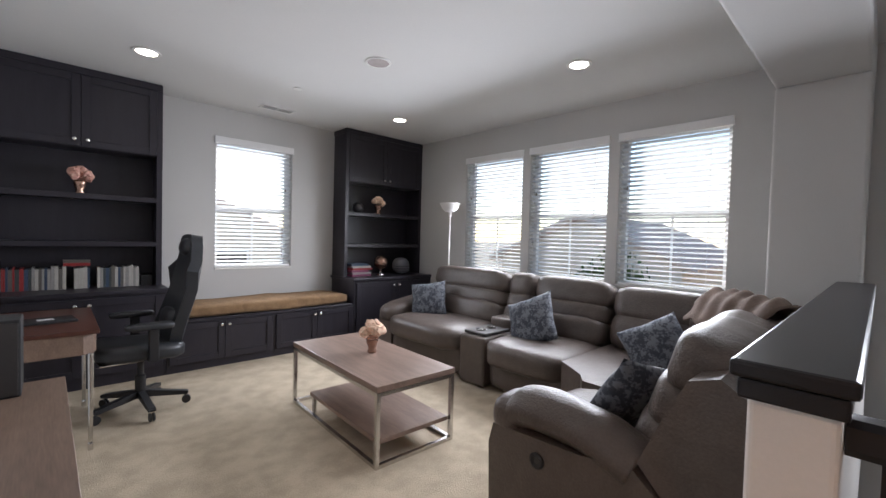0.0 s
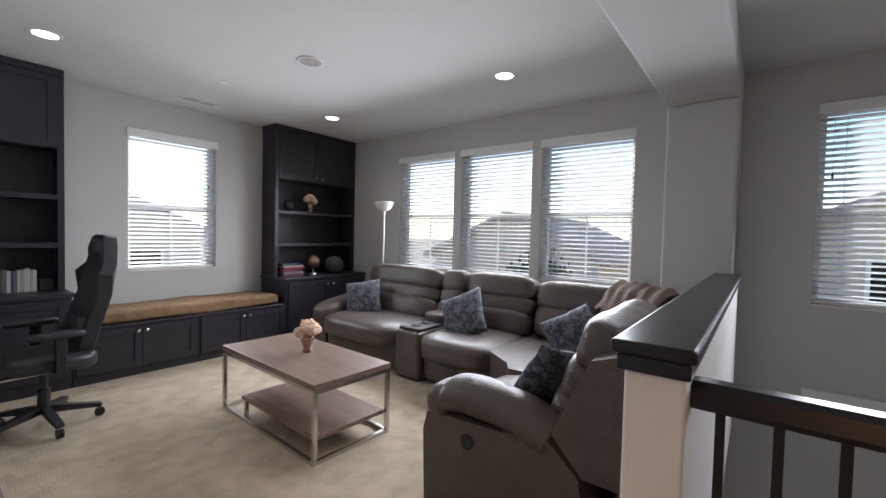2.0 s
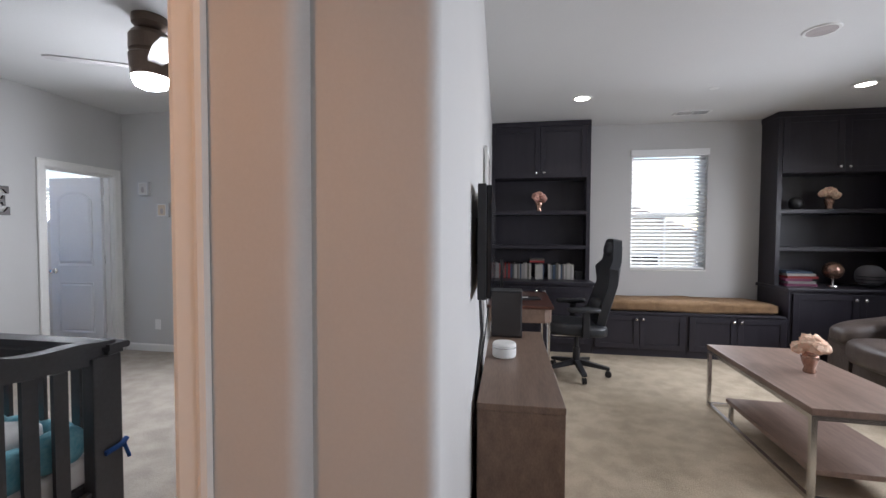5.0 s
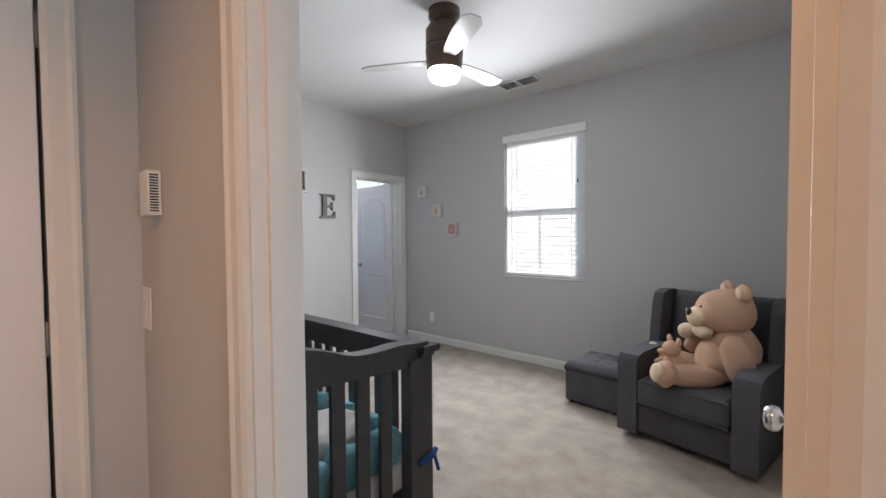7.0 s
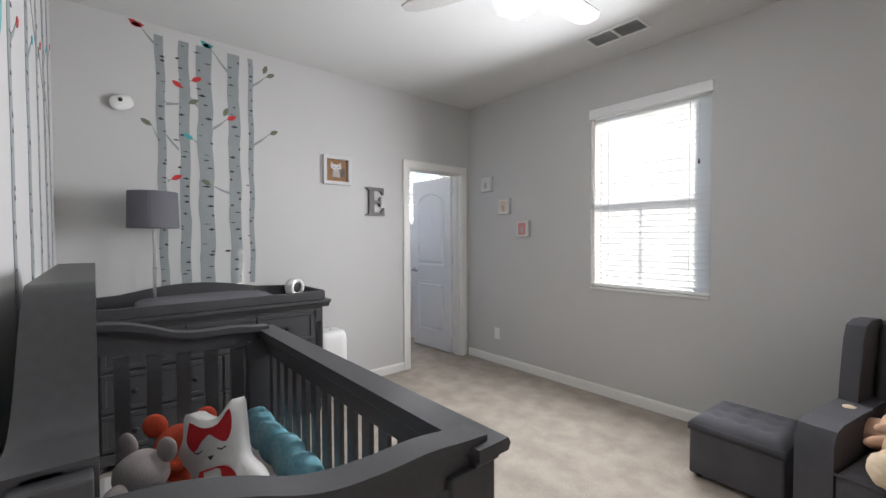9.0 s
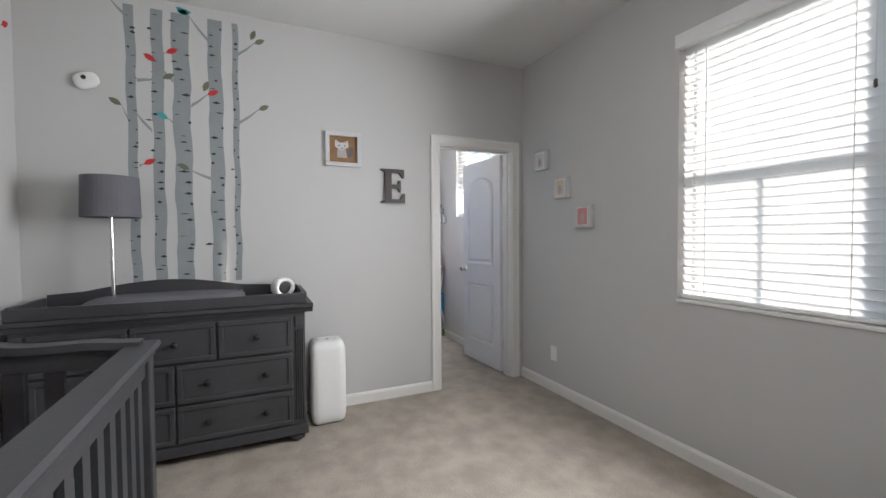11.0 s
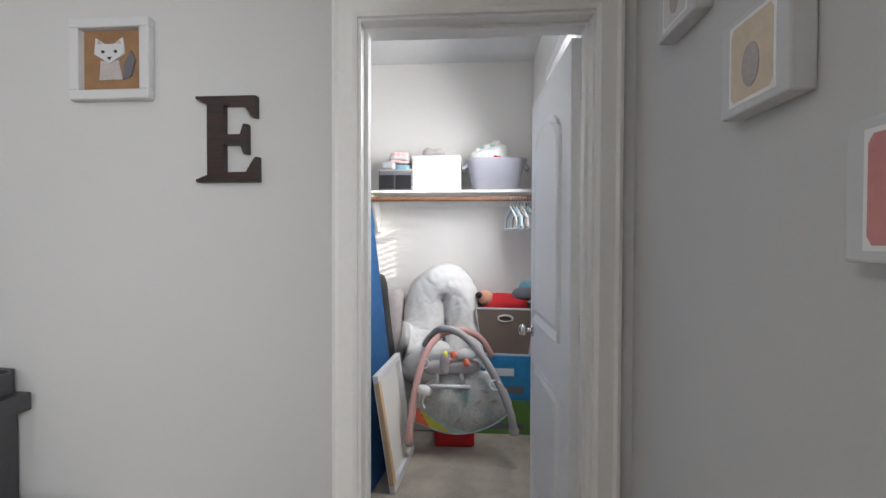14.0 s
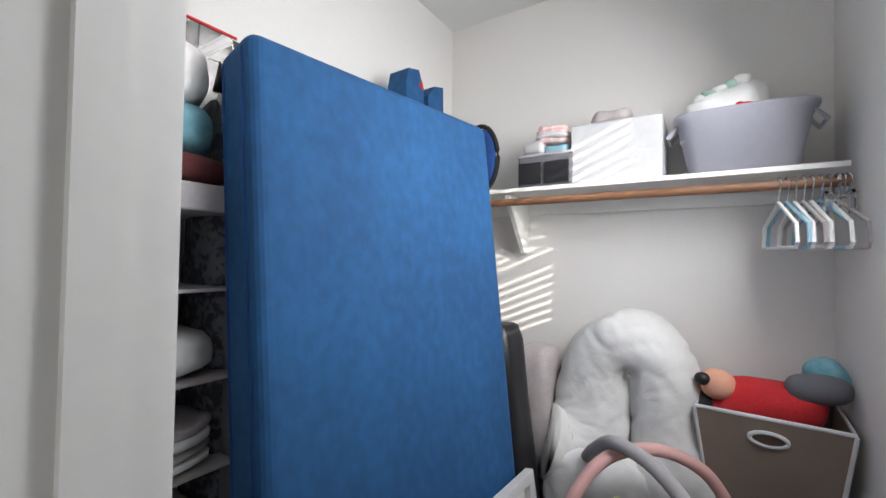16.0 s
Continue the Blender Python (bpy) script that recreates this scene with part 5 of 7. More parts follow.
# ---------------------------------------------------------------- nursery: dresser, lamp, purifier
def dresser():
    t = thing("dresser", "charcoal painted wooden dresser with changing tray", "dresser")
    xb, xf, y0, y1 = XE + 0.018, -4.69, 0.72, 2.085
    part("carcass", box(xb, xf, y0, y1, 0.09, 0.805, 0.004), CRIB, t)
    part("plinth", box(xb, xf + 0.012, y0 - 0.012, y1 + 0.012, 0.05, 0.11, 0.006), CRIB, t)
    for x in (xb + 0.05, xf - 0.05):
        for y in (y0 + 0.05, y1 - 0.05):
            part("bun_foot", lathe([(0.028, 0), (0.045, 0.012), (0.050, 0.030), (0.035, 0.0495)], 20, m=Matrix.Translation((x, y, 0))), CRIB, t, smooth=True)
    part("crown", prism([(xb, 0.806), (xf + 0.012, 0.806), (xf + 0.030, 0.835), (xf + 0.048, 0.842), (xf + 0.048, 0.862), (xb, 0.862)], y0 - 0.045, y1 + 0.045, "y"), CRIB, t)
    # tray sides
    part("tray_front", box(xf - 0.005, xf + 0.018, y0 - 0.01, y1 + 0.012, 0.8625, 0.925, 0.004), CRIB, t)
    for ya in (y0 - 0.010, y1 - 0.010):
        part("tray_side", box(xb + 0.02, xf - 0.006, ya, ya + 0.022, 0.8625, 0.930, 0.004), CRIB, t)
    back = [(y0 + 0.012, 0.945)] + [(0.90 + 0.82 * k / 20, 0.955 + 0.052 * math.sin(math.pi * k / 20)) for k in range(21)] + [(y1 - 0.01, 0.935)]
    part("tray_back", prism(back + [(y1 - 0.01, 0.8625), (y0 + 0.012, 0.8625)], xb + 0.001, xb + 0.02, "x"), CRIB, t)
    part("divider", box(xb + 0.021, xf - 0.006, 1.72, 1.735, 0.8625, 0.922), CRIB, t)
    for y in (y0 + 0.035, y1 - 0.035):
        for k in range(4):
            part("flute", box(xf + 0.0005, xf + 0.009, y - 0.022 + 0.0125 * k, y - 0.014 + 0.0125 * k, 0.14, 0.70, 0.003, 1), CRIB, t)
        part("rosette", box(xf + 0.0005, xf + 0.010, y - 0.024, y + 0.024, 0.72, 0.785, 0.004), CRIB, t)

    def drawer(a, b, z0, z1, knobs):
        d = part("drawer", box(xf + 0.0005, xf + 0.010, a, b, z0, z1, 0.002, 1), CRIB, t)
        fr = bmesh.new()
        r = 0.028
        for p, q, u, v in ((a, b, z0, z0 + r), (a, b, z1 - r, z1), (a, a + r, z0 + r, z1 - r), (b - r, b, z0 + r, z1 - r)):
            box(xf + 0.0102, xf + 0.019, p, q, u, v, 0.004, 1, bm=fr)
        part("drawer_frame", fr, CRIB, d)
        for k in knobs:
            bm = lathe([(0.007, 0), (0.006, 0.014), (0.016, 0.020), (0.017, 0.026), (0.008, 0.032)], 16)
            moved(bm, Matrix.Translation((xf + 0.010, a + (b - a) * k, (z0 + z1) / 2)) @ Vector((1, 0, 0)).to_track_quat("Z", "Y").to_matrix().to_4x4())
            part("knob", bm, BLACK, d, "small dark knob", smooth=True)

    ya, yb = y0 + 0.07, y1 - 0.07
    w = (yb - ya) / 3
    for i in range(3):
        drawer(ya + w * i + 0.006, ya + w * (i + 1) - 0.006, 0.575, 0.785, (0.5,))
    for z0, z1 in ((0.345, 0.56), (0.125, 0.33)):
        drawer(ya + 0.006, (ya + yb) / 2 - 0.006, z0, z1, (0.25, 0.75))
        drawer((ya + yb) / 2 + 0.006, yb - 0.006, z0, z1, (0.25, 0.75))


dresser()
bm = ragged(puff(0.40, 0.78, 0.10, 0.35, 28, 14), 0.008, 6.0)
solid("changing_pad", bm, SHADE, "dark grey changing pad in the tray", "changing pad", pose(-4.88, 1.36, 0.888), smooth=True)
t = thing("baby_monitor", "round white and black baby monitor on dresser", "baby monitor", pose(-4.96, 1.975, 0.8635, 0, 0, 22) @ Matrix.Scale(1.12, 4))
part("shell", lathe([(0.048, -0.04), (0.06, -0.03), (0.06, 0.03), (0.048, 0.04), (0.036, 0.03), (0.036, -0.03)], 28, ring=True, m=pose(0, 0, 0.062, 0, 90, 0)), PLASTIC_W, t, smooth=True)
part("lens", lathe([(0.034, -0.02), (0.035, 0.022), (0.02, 0.024)], 24, m=pose(0, 0, 0.062, 0, 90, 0)), BLACK, t, "black round lens")
lamp = thing("table_lamp", "chrome table lamp with grey drum shade", "lamp", pose(-4.94, 1.075, 0.863))
part("base", lathe([(0.075, 0), (0.075, 0.012), (0.012, 0.02)], 28), CHROME, lamp)
part("stem", lathe([(0.010, 0.02), (0.010, 0.26), (0.014, 0.262), (0.014, 0.272), (0.008, 0.275), (0.008, 0.57)], 14), CHROME, lamp)
part("shade", lathe([(0.140, 0.520), (0.134, 0.748), (0.131, 0.748), (0.137, 0.520)], 40, ring=True), SHADE, lamp, "charcoal fabric drum shade")
t = thing("air_purifier", "white rounded air purifier on the floor", "air purifier", pose(-4.945, 2.25, 0.0) @ Matrix.Diagonal((0.96, 0.92, 0.905, 1)))
bm = puff(0.22, 0.25, 0.62, 0.22, 36, 24, m=Matrix.Translation((0, 0, 0.312)))
part("housing", bm, PLASTIC_W, t, smooth=True)
part("outlet_rim", box(-0.06, 0.06, -0.07, 0.07, 0.6225, 0.626, 0.002), PLASTIC_W, t)
part("power_button", lathe([(0.012, 0), (0.012, 0.003), (0.003, 0.004)], 16, m=Matrix.Translation((0.03, 0, 0.6262))), GREYPLUSH, t)


# ---------------------------------------------------------------- nursery: armchair, ottoman, bear
CH = pose(-1.655, 3.315, 0, 0, 0, -11) @ Matrix.Diagonal((0.84, 1, 1, 1))
chair = thing("armchair", "charcoal upholstered glider armchair with wings", "armchair", CH)
soft_edges(part("base", box(-0.43, 0.43, -0.37, 0.30, 0.04, 0.24, 0.03, 4), FABRIC, chair))
soft_edges(part("seat", box(-0.305, 0.305, -0.42, 0.24, 0.245, 0.41, 0.045, 5), FABRIC, chair, "thick box seat cushion"))
part("piping", tube([(-0.30, -0.415, 0.395), (0.30, -0.415, 0.395)], 0.006, 8), FABRIC, chair)
part("piping", tube([(-0.30, -0.415, 0.262), (0.30, -0.415, 0.262)], 0.006, 8), FABRIC, chair)
for s in (-1, 1):
    o = [(-0.395, 0.04), (0.30, 0.04), (0.30, 0.56), (-0.30, 0.555), (-0.36, 0.54), (-0.395, 0.49)]
    soft_edges(part("arm", prism(o, min(s * 0.31, s * 0.46), max(s * 0.31, s * 0.46), "x", 0.032), FABRIC, chair))
    w = [(0.03, 0.50), (0.28, 0.50), (0.345, 0.88), (0.32, 0.915), (0.19, 0.92), (0.115, 0.90), (0.085, 0.84), (0.055, 0.68)]
    soft_edges(part("wing", prism(w, min(s * 0.375, s * 0.455), max(s * 0.375, s * 0.455), "x", 0.028), FABRIC, chair))
    part("wing_piping", tube([(s * 0.376, 0.06, 0.58), (s * 0.376, 0.085, 0.82), (s * 0.376, 0.12, 0.895), (s * 0.376, 0.19, 0.918)], 0.005, 8), FABRIC, chair)
soft_edges(part("backrest", moved(box(-0.37, 0.37, -0.075, 0.075, -0.29, 0.30, 0.05, 5), pose(0, 0.27, 0.61, -12, 0, 0)), FABRIC, chair))
soft_edges(part("back_frame", moved(box(-0.44, 0.44, 0.0, 0.07, 0.05, 0.90, 0.03, 4), pose(0, 0.315, 0, -4, 0, 0)), FABRIC, chair))
part("swivel_base", lathe([(0.28, 0), (0.28, 0.02), (0.08, 0.035)], 32), BLACK, chair, "round black swivel base")

ott = thing("ottoman", "charcoal tufted square storage ottoman", "ottoman", pose(-2.375, 3.47, 0, 0, 0, -4))
part("body", box(-0.21, 0.21, -0.21, 0.21, 0.02, 0.27, 0.012), FABRIC, ott)
top = bmesh.new()
bmesh.ops.create_grid(top, x_segments=36, y_segments=36, size=0.215)
for v in top.verts:
    d = 0.0
    for a in (-0.105, 0.0, 0.105):
        for b in (-0.105, 0.0, 0.105):
            d += math.exp(-((v.co.x - a) ** 2 + (v.co.y - b) ** 2) / 0.0009)
    e = max(abs(v.co.x), abs(v.co.y)) / 0.215
    v.co.z = 0.345 - 0.016 * d - 0.055 * e ** 8
bmesh.ops.solidify(top, geom=top.faces[:], thickness=0.03)
part("lid", top, FABRIC, ott, "button-tufted lid", smooth=True)
part("lid_rim", box(-0.214, 0.214, -0.214, 0.214, 0.271, 0.30, 0.006), FABRIC, ott)
for sx in (-0.17, 0.17):
    for sy in (-0.17, 0.17):
        part("foot", lathe([(0.015, 0), (0.018, 0.0195)], 12, m=Matrix.Translation((sx, sy, 0))), BLACK, ott)


def big_bear():
    """A large sitting bear, facing the local -y."""
    t = thing("teddy_bear", "large tan plush teddy bear on armchair", "teddy bear", pose(-1.545, 3.30, 0.385, 0, 0, -66) @ Matrix.Scale(0.97, 4))

    def blob(name, x, y, z, sx, sy, sz, mat, rx=0, ry=0, rz=0, e=0.95, lab=""):
        bm = ragged(ragged(puff(sx, sy, sz, e, 40, 28), 0.012, 9.0, x * 7 + z), 0.0035, 60.0)
        part(name, moved(bm, pose(x, y, z, rx, ry, rz)), mat, t, lab, smooth=True)

    blob("body", 0, 0.02, 0.185, 0.37, 0.32, 0.42, BEAR, -6)
    blob("belly", 0.02, -0.06, 0.15, 0.31, 0.24, 0.30, BEAR)
    blob("head", 0, -0.01, 0.465, 0.34, 0.34, 0.295, BEAR, 6)
    blob("muzzle", 0, -0.155, 0.425, 0.18, 0.14, 0.13, BEAR_L, lab="cream muzzle")
    blob("nose", 0, -0.225, 0.455, 0.06, 0.035, 0.042, LEATHER_DARK, lab="dark brown nose")
    for s in (-1, 1):
        blob("ear", s * 0.13, 0.05, 0.60, 0.12, 0.065, 0.12, BEAR)
        blob("inner_ear", s * 0.13, 0.022, 0.603, 0.080, 0.03, 0.080, BEAR_L, lab="cream inner ear")
        blob("eye", s * 0.065, -0.165, 0.505, 0.018, 0.016, 0.014, LEATHER_DARK)
        blob("leg", s * 0.16, -0.22, 0.075, 0.16, 0.42, 0.15, BEAR, -4, 0, s * 16)
        blob("foot", s * 0.225, -0.405, 0.095, 0.15, 0.11, 0.17, BEAR_L if s < 0 else BEAR, -12, 0, s * 16)
    blob("sole", 0.238, -0.455, 0.10, 0.10, 0.05, 0.12, BEAR_L, -12, 0, 16, lab="cream foot sole")
    blob("arm", -0.17, -0.10, 0.24, 0.12, 0.26, 0.13, BEAR, 24, 0, 24)
    blob("paw", -0.10, -0.20, 0.31, 0.11, 0.12, 0.10, BEAR_L, 20, 0, 20, lab="cream paw")
    blob("arm", 0.20, 0.0, 0.19, 0.13, 0.17, 0.33, BEAR, 14, -8, 0)
    blob("chest_ruff", 0, -0.14, 0.335, 0.24, 0.10, 0.09, BEAR_L, lab="cream chest fluff")

big_bear()
plush("small_bear", "small tan plush bear in the large bear's lap", -1.80, 3.11, 0.49, 0.82, BEAR, BEAR, BEAR, -50)


# ---------------------------------------------------------------- nursery: ceiling fan
fan = thing("ceiling_fan", "three-bladed brown ceiling fan with lit globe", "ceiling fan", pose(-2.93, 2.21, H))
part("canopy", lathe([(0.10, -0.0005), (0.10, -0.05), (0.075, -0.075), (0.05, -0.09)], 32), BRONZE, fan)
part("housing", lathe([(0.05, -0.09), (0.10, -0.10), (0.118, -0.13), (0.118, -0.22), (0.108, -0.23), (0.108, -0.24), (0.120, -0.25), (0.112, -0.37), (0.105, -0.38)], 36), BRONZE, fan)
part("globe", lathe([(0.104, -0.381), (0.102, -0.405), (0.085, -0.435), (0.05, -0.45), (0.01, -0.455)], 36), FAN_ON, fan, "glowing white glass globe", smooth=True)
for a in (87, 207, 327):
    bl = prism([(0.10, -0.035), (0.20, -0.055), (0.45, -0.075), (0.62, -0.068), (0.67, -0.03), (0.66, 0.03), (0.60, 0.06), (0.42, 0.06), (0.20, 0.045), (0.10, 0.035)], -0.004, 0.004, "z")
    moved(bl, pose(0, 0, -0.315, 0, 0, a) @ Matrix.Diagonal((0.84, 0.95, 1, 1)) @ pose(0, 0, 0, -7, 0, 0))
    part("blade", bl, LIGHT_BLADE, fan)


# ---------------------------------------------------------------- nursery: wall decoration
def trunk_outline(w, z0, z1, seed, n=26):
    rnd = random.Random(seed)
    lean = rnd.uniform(-0.01, 0.01)
    l, r = [], []
    for k in range(n + 1):
        z = z0 + (z1 - z0) * k / n
        c = lean * (k / n) + 0.004 * math.sin(k * 0.9 + seed)
        l.append((c - w / 2 * (1 + 0.08 * rnd.uniform(-1, 1)), z))
        r.append((c + w / 2 * (1 + 0.08 * rnd.uniform(-1, 1)), z))
    return l + r[::-1]


def leaf_outline(x, z, s, ang):
    o = [(0, 0), (0.35, 0.22), (0.7, 0.2), (1, 0), (0.7, -0.2), (0.35, -0.22)]
    c, n = math.cos(ang), math.sin(ang)
    return [(x + s * (a * c - b * n), z + s * (a * n + b * c)) for a, b in o]


def tree_decal(on_x, d, at, w, z0, seed, branches):
    """A birch trunk sticker on a wall; on_x: the wall runs along y at x = d, else along x at y = d."""
    t = thing("birch_decal", "grey birch tree wall sticker with dark bark marks", "wall decal", group="birch wall stickers")
    ax, sg = ("x", 1) if on_x else ("y", 1)
    rnd = random.Random(seed)

    def flat(nm, o, h, material, lab=""):
        part(nm, prism([(at + a, z) for a, z in o], d + sg * 0.0006, d + sg * (0.0006 + h), ax), material, t, lab)

    flat("trunk", trunk_outline(w, z0, H - 0.065, seed), 0.0008, BARK)
    for k in range(26):
        z = z0 + 0.04 + (H - z0 - 0.12) * (k + rnd.uniform(0, 0.8)) / 26
        lw = w * rnd.uniform(0.2, 0.75)
        side = rnd.choice((-1, 1))
        a0 = side * w / 2 - side * lw if rnd.random() < 0.75 else -lw / 2
        h = rnd.uniform(0.003, 0.013)
        b0, b1 = sorted((a0, a0 + side * lw))
        flat("bark_mark", [(b0, z), ((b0 + b1) / 2, z - h * 0.6), (b1, z), ((b0 + b1) / 2, z + h)], 0.0014, BARK_DARK)
    for z, side, length, rise, mats in branches:
        x0, x1 = side * w / 2, side * (w / 2 + length)
        flat("branch", [(x0, z), (x0 + (x1 - x0) * 0.5, z + rise * 0.42), (x1, z + rise), (x1, z + rise + 0.006), (x0 + (x1 - x0) * 0.5, z + rise * 0.5 + 0.010), (x0, z + 0.022)], 0.0010, BARK)
        for i, mt in enumerate(mats):
            flat("leaf", leaf_outline(x1 - side * 0.02 * i, z + rise + 0.02 * i, 0.075, (0.5 if side > 0 else 2.6) + 0.7 * i), 0.0016, mt)
    return t


O, R, T_ = DECAL_OLIVE, DECAL_RED, DECAL_TEAL
tree_decal(True, XE, 1.150, 0.050, 0.98, 1, [(2.60, -1, 0.08, 0.10, (R, R)), (2.22, 1, 0.13, 0.04, (O,)), (1.98, -1, 0.03, 0.09, (O,)), (1.70, 1, 0.02, 0.02, (R,))])
tree_decal(True, XE, 1.275, 0.062, 0.98, 2, [(1.92, -1, 0.10, 0.14, ()), (2.40, 1, 0.02, 0.02, (R,))])
tree_decal(True, XE, 1.411, 0.094, 0.98, 3, [(2.24, -1, 0.09, 0.12, (R,)), (2.10, 1, 0.09, 0.09, (R, O)), (1.98, -1, 0.03, 0.03, (T_,))])
tree_decal(True, XE, 1.600, 0.080, 0.98, 4, [(2.53, -1, 0.11, 0.15, (T_, T_)), (1.64, -1, 0.12, 0.06, (O,))])
tree_decal(True, XE, 1.713, 0.036, 0.98, 5, [(2.47, 1, 0.10, 0.10, (O, O)), (2.02, 1, 0.12, 0.11, (O,))])
for i, (x, w) in enumerate(((-4.86, 0.07), (-4.60, 0.09), (-4.28, 0.06), (-3.92, 0.09), (-3.50, 0.06))):
    tree_decal(False, YL, x, w, 0.98, 11 + i, [(1.9 + 0.12 * i, 1, 0.14, 0.12, (O,)), (2.3 - 0.1 * i, -1, 0.12, 0.10, (T_ if i % 2 else R,))])
t = thing("bird_decal", "teal and white bird wall sticker", "wall decal")
part("body", prism([(-3.28 + 0.10 * math.cos(a), 1.98 + 0.16 * math.sin(a)) for a in [2 * math.pi * k / 24 for k in range(24)]], YL + 0.0006, YL + 0.0016, "y"), DECAL_TEAL, t)
part("belly", prism([(-3.28 + 0.06 * math.cos(a), 1.93 + 0.09 * math.sin(a)) for a in [2 * math.pi * k / 24 for k in range(24)]], YL + 0.0017, YL + 0.0024, "y"), CARD_W, t, "white belly")

t = thing("security_camera", "small white rounded wall camera", "camera device", pose(XE, 0.936, 2.186) @ Matrix.Scale(0.78, 4))
part("shell", puff(0.05, 0.16, 0.12, 0.75, 24, 16, m=pose(0.027, 0, 0, 20, 0, 0)), PLASTIC_W, t, smooth=True)
part("lens", lathe([(0.016, 0), (0.016, 0.006), (0.004, 0.008)], 18, m=pose(0.050, -0.01, 0.015, 0, 90, 0)), BLACK, t)

t = thing("fox_picture", "white framed fox cut-out on brown burlap", "picture", pose(XE, 2.414, 1.907))
fr = bmesh.new()
for a, b, c, d in ((-0.130, 0.130, 0.095, 0.125), (-0.130, 0.130, -0.125, -0.095), (-0.130, -0.100, -0.095, 0.095), (0.100, 0.130, -0.095, 0.095)):
    box(0.001, 0.030, a, b, c, d, 0.003, 1, bm=fr)
part("frame", fr, CARD_W, t, "white wooden frame")
part("backing", box(0.001, 0.008, -0.099, 0.099, -0.094, 0.094), CORK, t, "brown burlap backing")
part("fox_head", prism([(-0.055, 0.07), (-0.025, 0.05), (0.005, 0.05), (0.035, 0.07), (0.04, 0.02), (-0.01, -0.01), (-0.06, 0.02)], 0.0085, 0.014, "x"), CARD_W, t, "white fox head")
part("fox_body", prism([(-0.04, 0.0), (0.02, 0.0), (0.03, -0.06), (-0.045, -0.06)], 0.0085, 0.012, "x"), GREYPLUSH, t, "grey fox body")
for a in (-0.030, 0.012):
    part("eye", lathe([(0.005, 0), (0.005, 0.002)], 10, m=pose(0.0141, a, 0.026, 0, 90, 0)), BLACK, t)
part("fox_nose", prism([(-0.017, 0.010), (-0.001, 0.010), (-0.009, 0.0)], 0.0141, 0.0155, "x"), BLACK, t)
for a, b in ((-0.050, -0.030), (0.010, 0.030)):
    part("fox_ear", prism([(a, 0.050), (b, 0.050), ((a + b) / 2 + (-0.004 if a < 0 else 0.004), 0.064)], 0.0141, 0.0150, "x"), GREYPLUSH, t, "grey inner ear")
part("fox_tail", prism([(0.032, -0.06), (0.06, -0.05), (0.075, 0.0), (0.06, 0.03), (0.04, -0.01)], 0.0085, 0.013, "x"), SHADE, t, "blue-grey fox tail")

# the letter
t = thing("wall_letter", "dark wooden serif letter E on the wall", "wall letter", pose(XE, 2.789, 1.655))
stem = [(-0.072, -0.13), (0.098, -0.13), (0.098, -0.055), (0.088, -0.055), (0.060, -0.100), (-0.010, -0.100), (-0.010, -0.016), (0.042, -0.016), (0.052, -0.045), (0.064, -0.045), (0.064, 0.045), (0.052, 0.045), (0.042, 0.014), (-0.010, 0.014), (-0.010, 0.102), (0.055, 0.102), (0.080, 0.065), (0.092, 0.065), (0.092, 0.13), (-0.098, 0.13), (-0.098, 0.122), (-0.062, 0.108), (-0.062, -0.108), (-0.098, -0.122), (-0.098, -0.13)]
part("letter", prism(stem, 0.001, 0.024, "x", 0.004), LETTER, t)


def canvas_block(x, z, tint):
    t = thing("canvas_picture", "small white square canvas with animal print", "picture", pose(x, YN, z), "three small canvases")
    part("canvas", box(-0.078, 0.078, -0.038, -0.001, -0.079, 0.079, 0.004), CARD_W, t)
    part("print_border", prism([(-0.053, -0.066), (0.053, -0.066), (0.053, 0.066), (-0.053, 0.066)], -0.0388, -0.0381, "y"), PLATE, t, "white printed border")
    part("print", prism([(-0.042, -0.06), (0.042, -0.06), (0.048, -0.05), (0.048, 0.05), (0.042, 0.06), (-0.042, 0.06), (-0.048, 0.05), (-0.048, -0.05)], -0.0392, -0.0382, "y"), tint, t, "faded printed patch")
    part("figure", prism([(0.020 * math.cos(a), -0.012 + 0.034 * math.sin(a)) for a in [2 * math.pi * k / 16 for k in range(16)]], -0.0402, -0.0393, "y"), GREYPLUSH, t, "grey printed animal")


PALE = [node_mat("pale_print", c, 0.8, vary=0.1, bump=0.0) for c in ((0.62, 0.60, 0.57), (0.62, 0.52, 0.40), (0.55, 0.24, 0.23))]
canvas_block(-4.812, 1.880, PALE[0])
canvas_block(-4.565, 1.632, PALE[1])
canvas_block(-4.324, 1.402, PALE[2])


# ---------------------------------------------------------------- closet
t = thing("closet_shelf", "white closet shelf with wooden hanging rod", "shelf")
part("board", box(XC + 0.001, -6.84, 2.56, YN - 0.022, 1.70, 1.719, 0.002), TRIM, t)
part("cleat", box(XC + 0.001, XC + 0.02, 2.56, YN - 0.022, 1.62, 1.699), TRIM, t)
part("rod", tube([(-6.85, 2.56, 1.655), (-6.85, YN - 0.022, 1.655)], 0.017, 14), ROD, t, "brown wooden rod")
part("bracket", prism([(XC + 0.002, 1.695), (-6.87, 1.695), (-6.87, 1.675), (XC + 0.05, 1.42), (XC + 0.002, 1.42)], 2.78, 2.80, "y"), TRIM, t, "white shelf bracket")


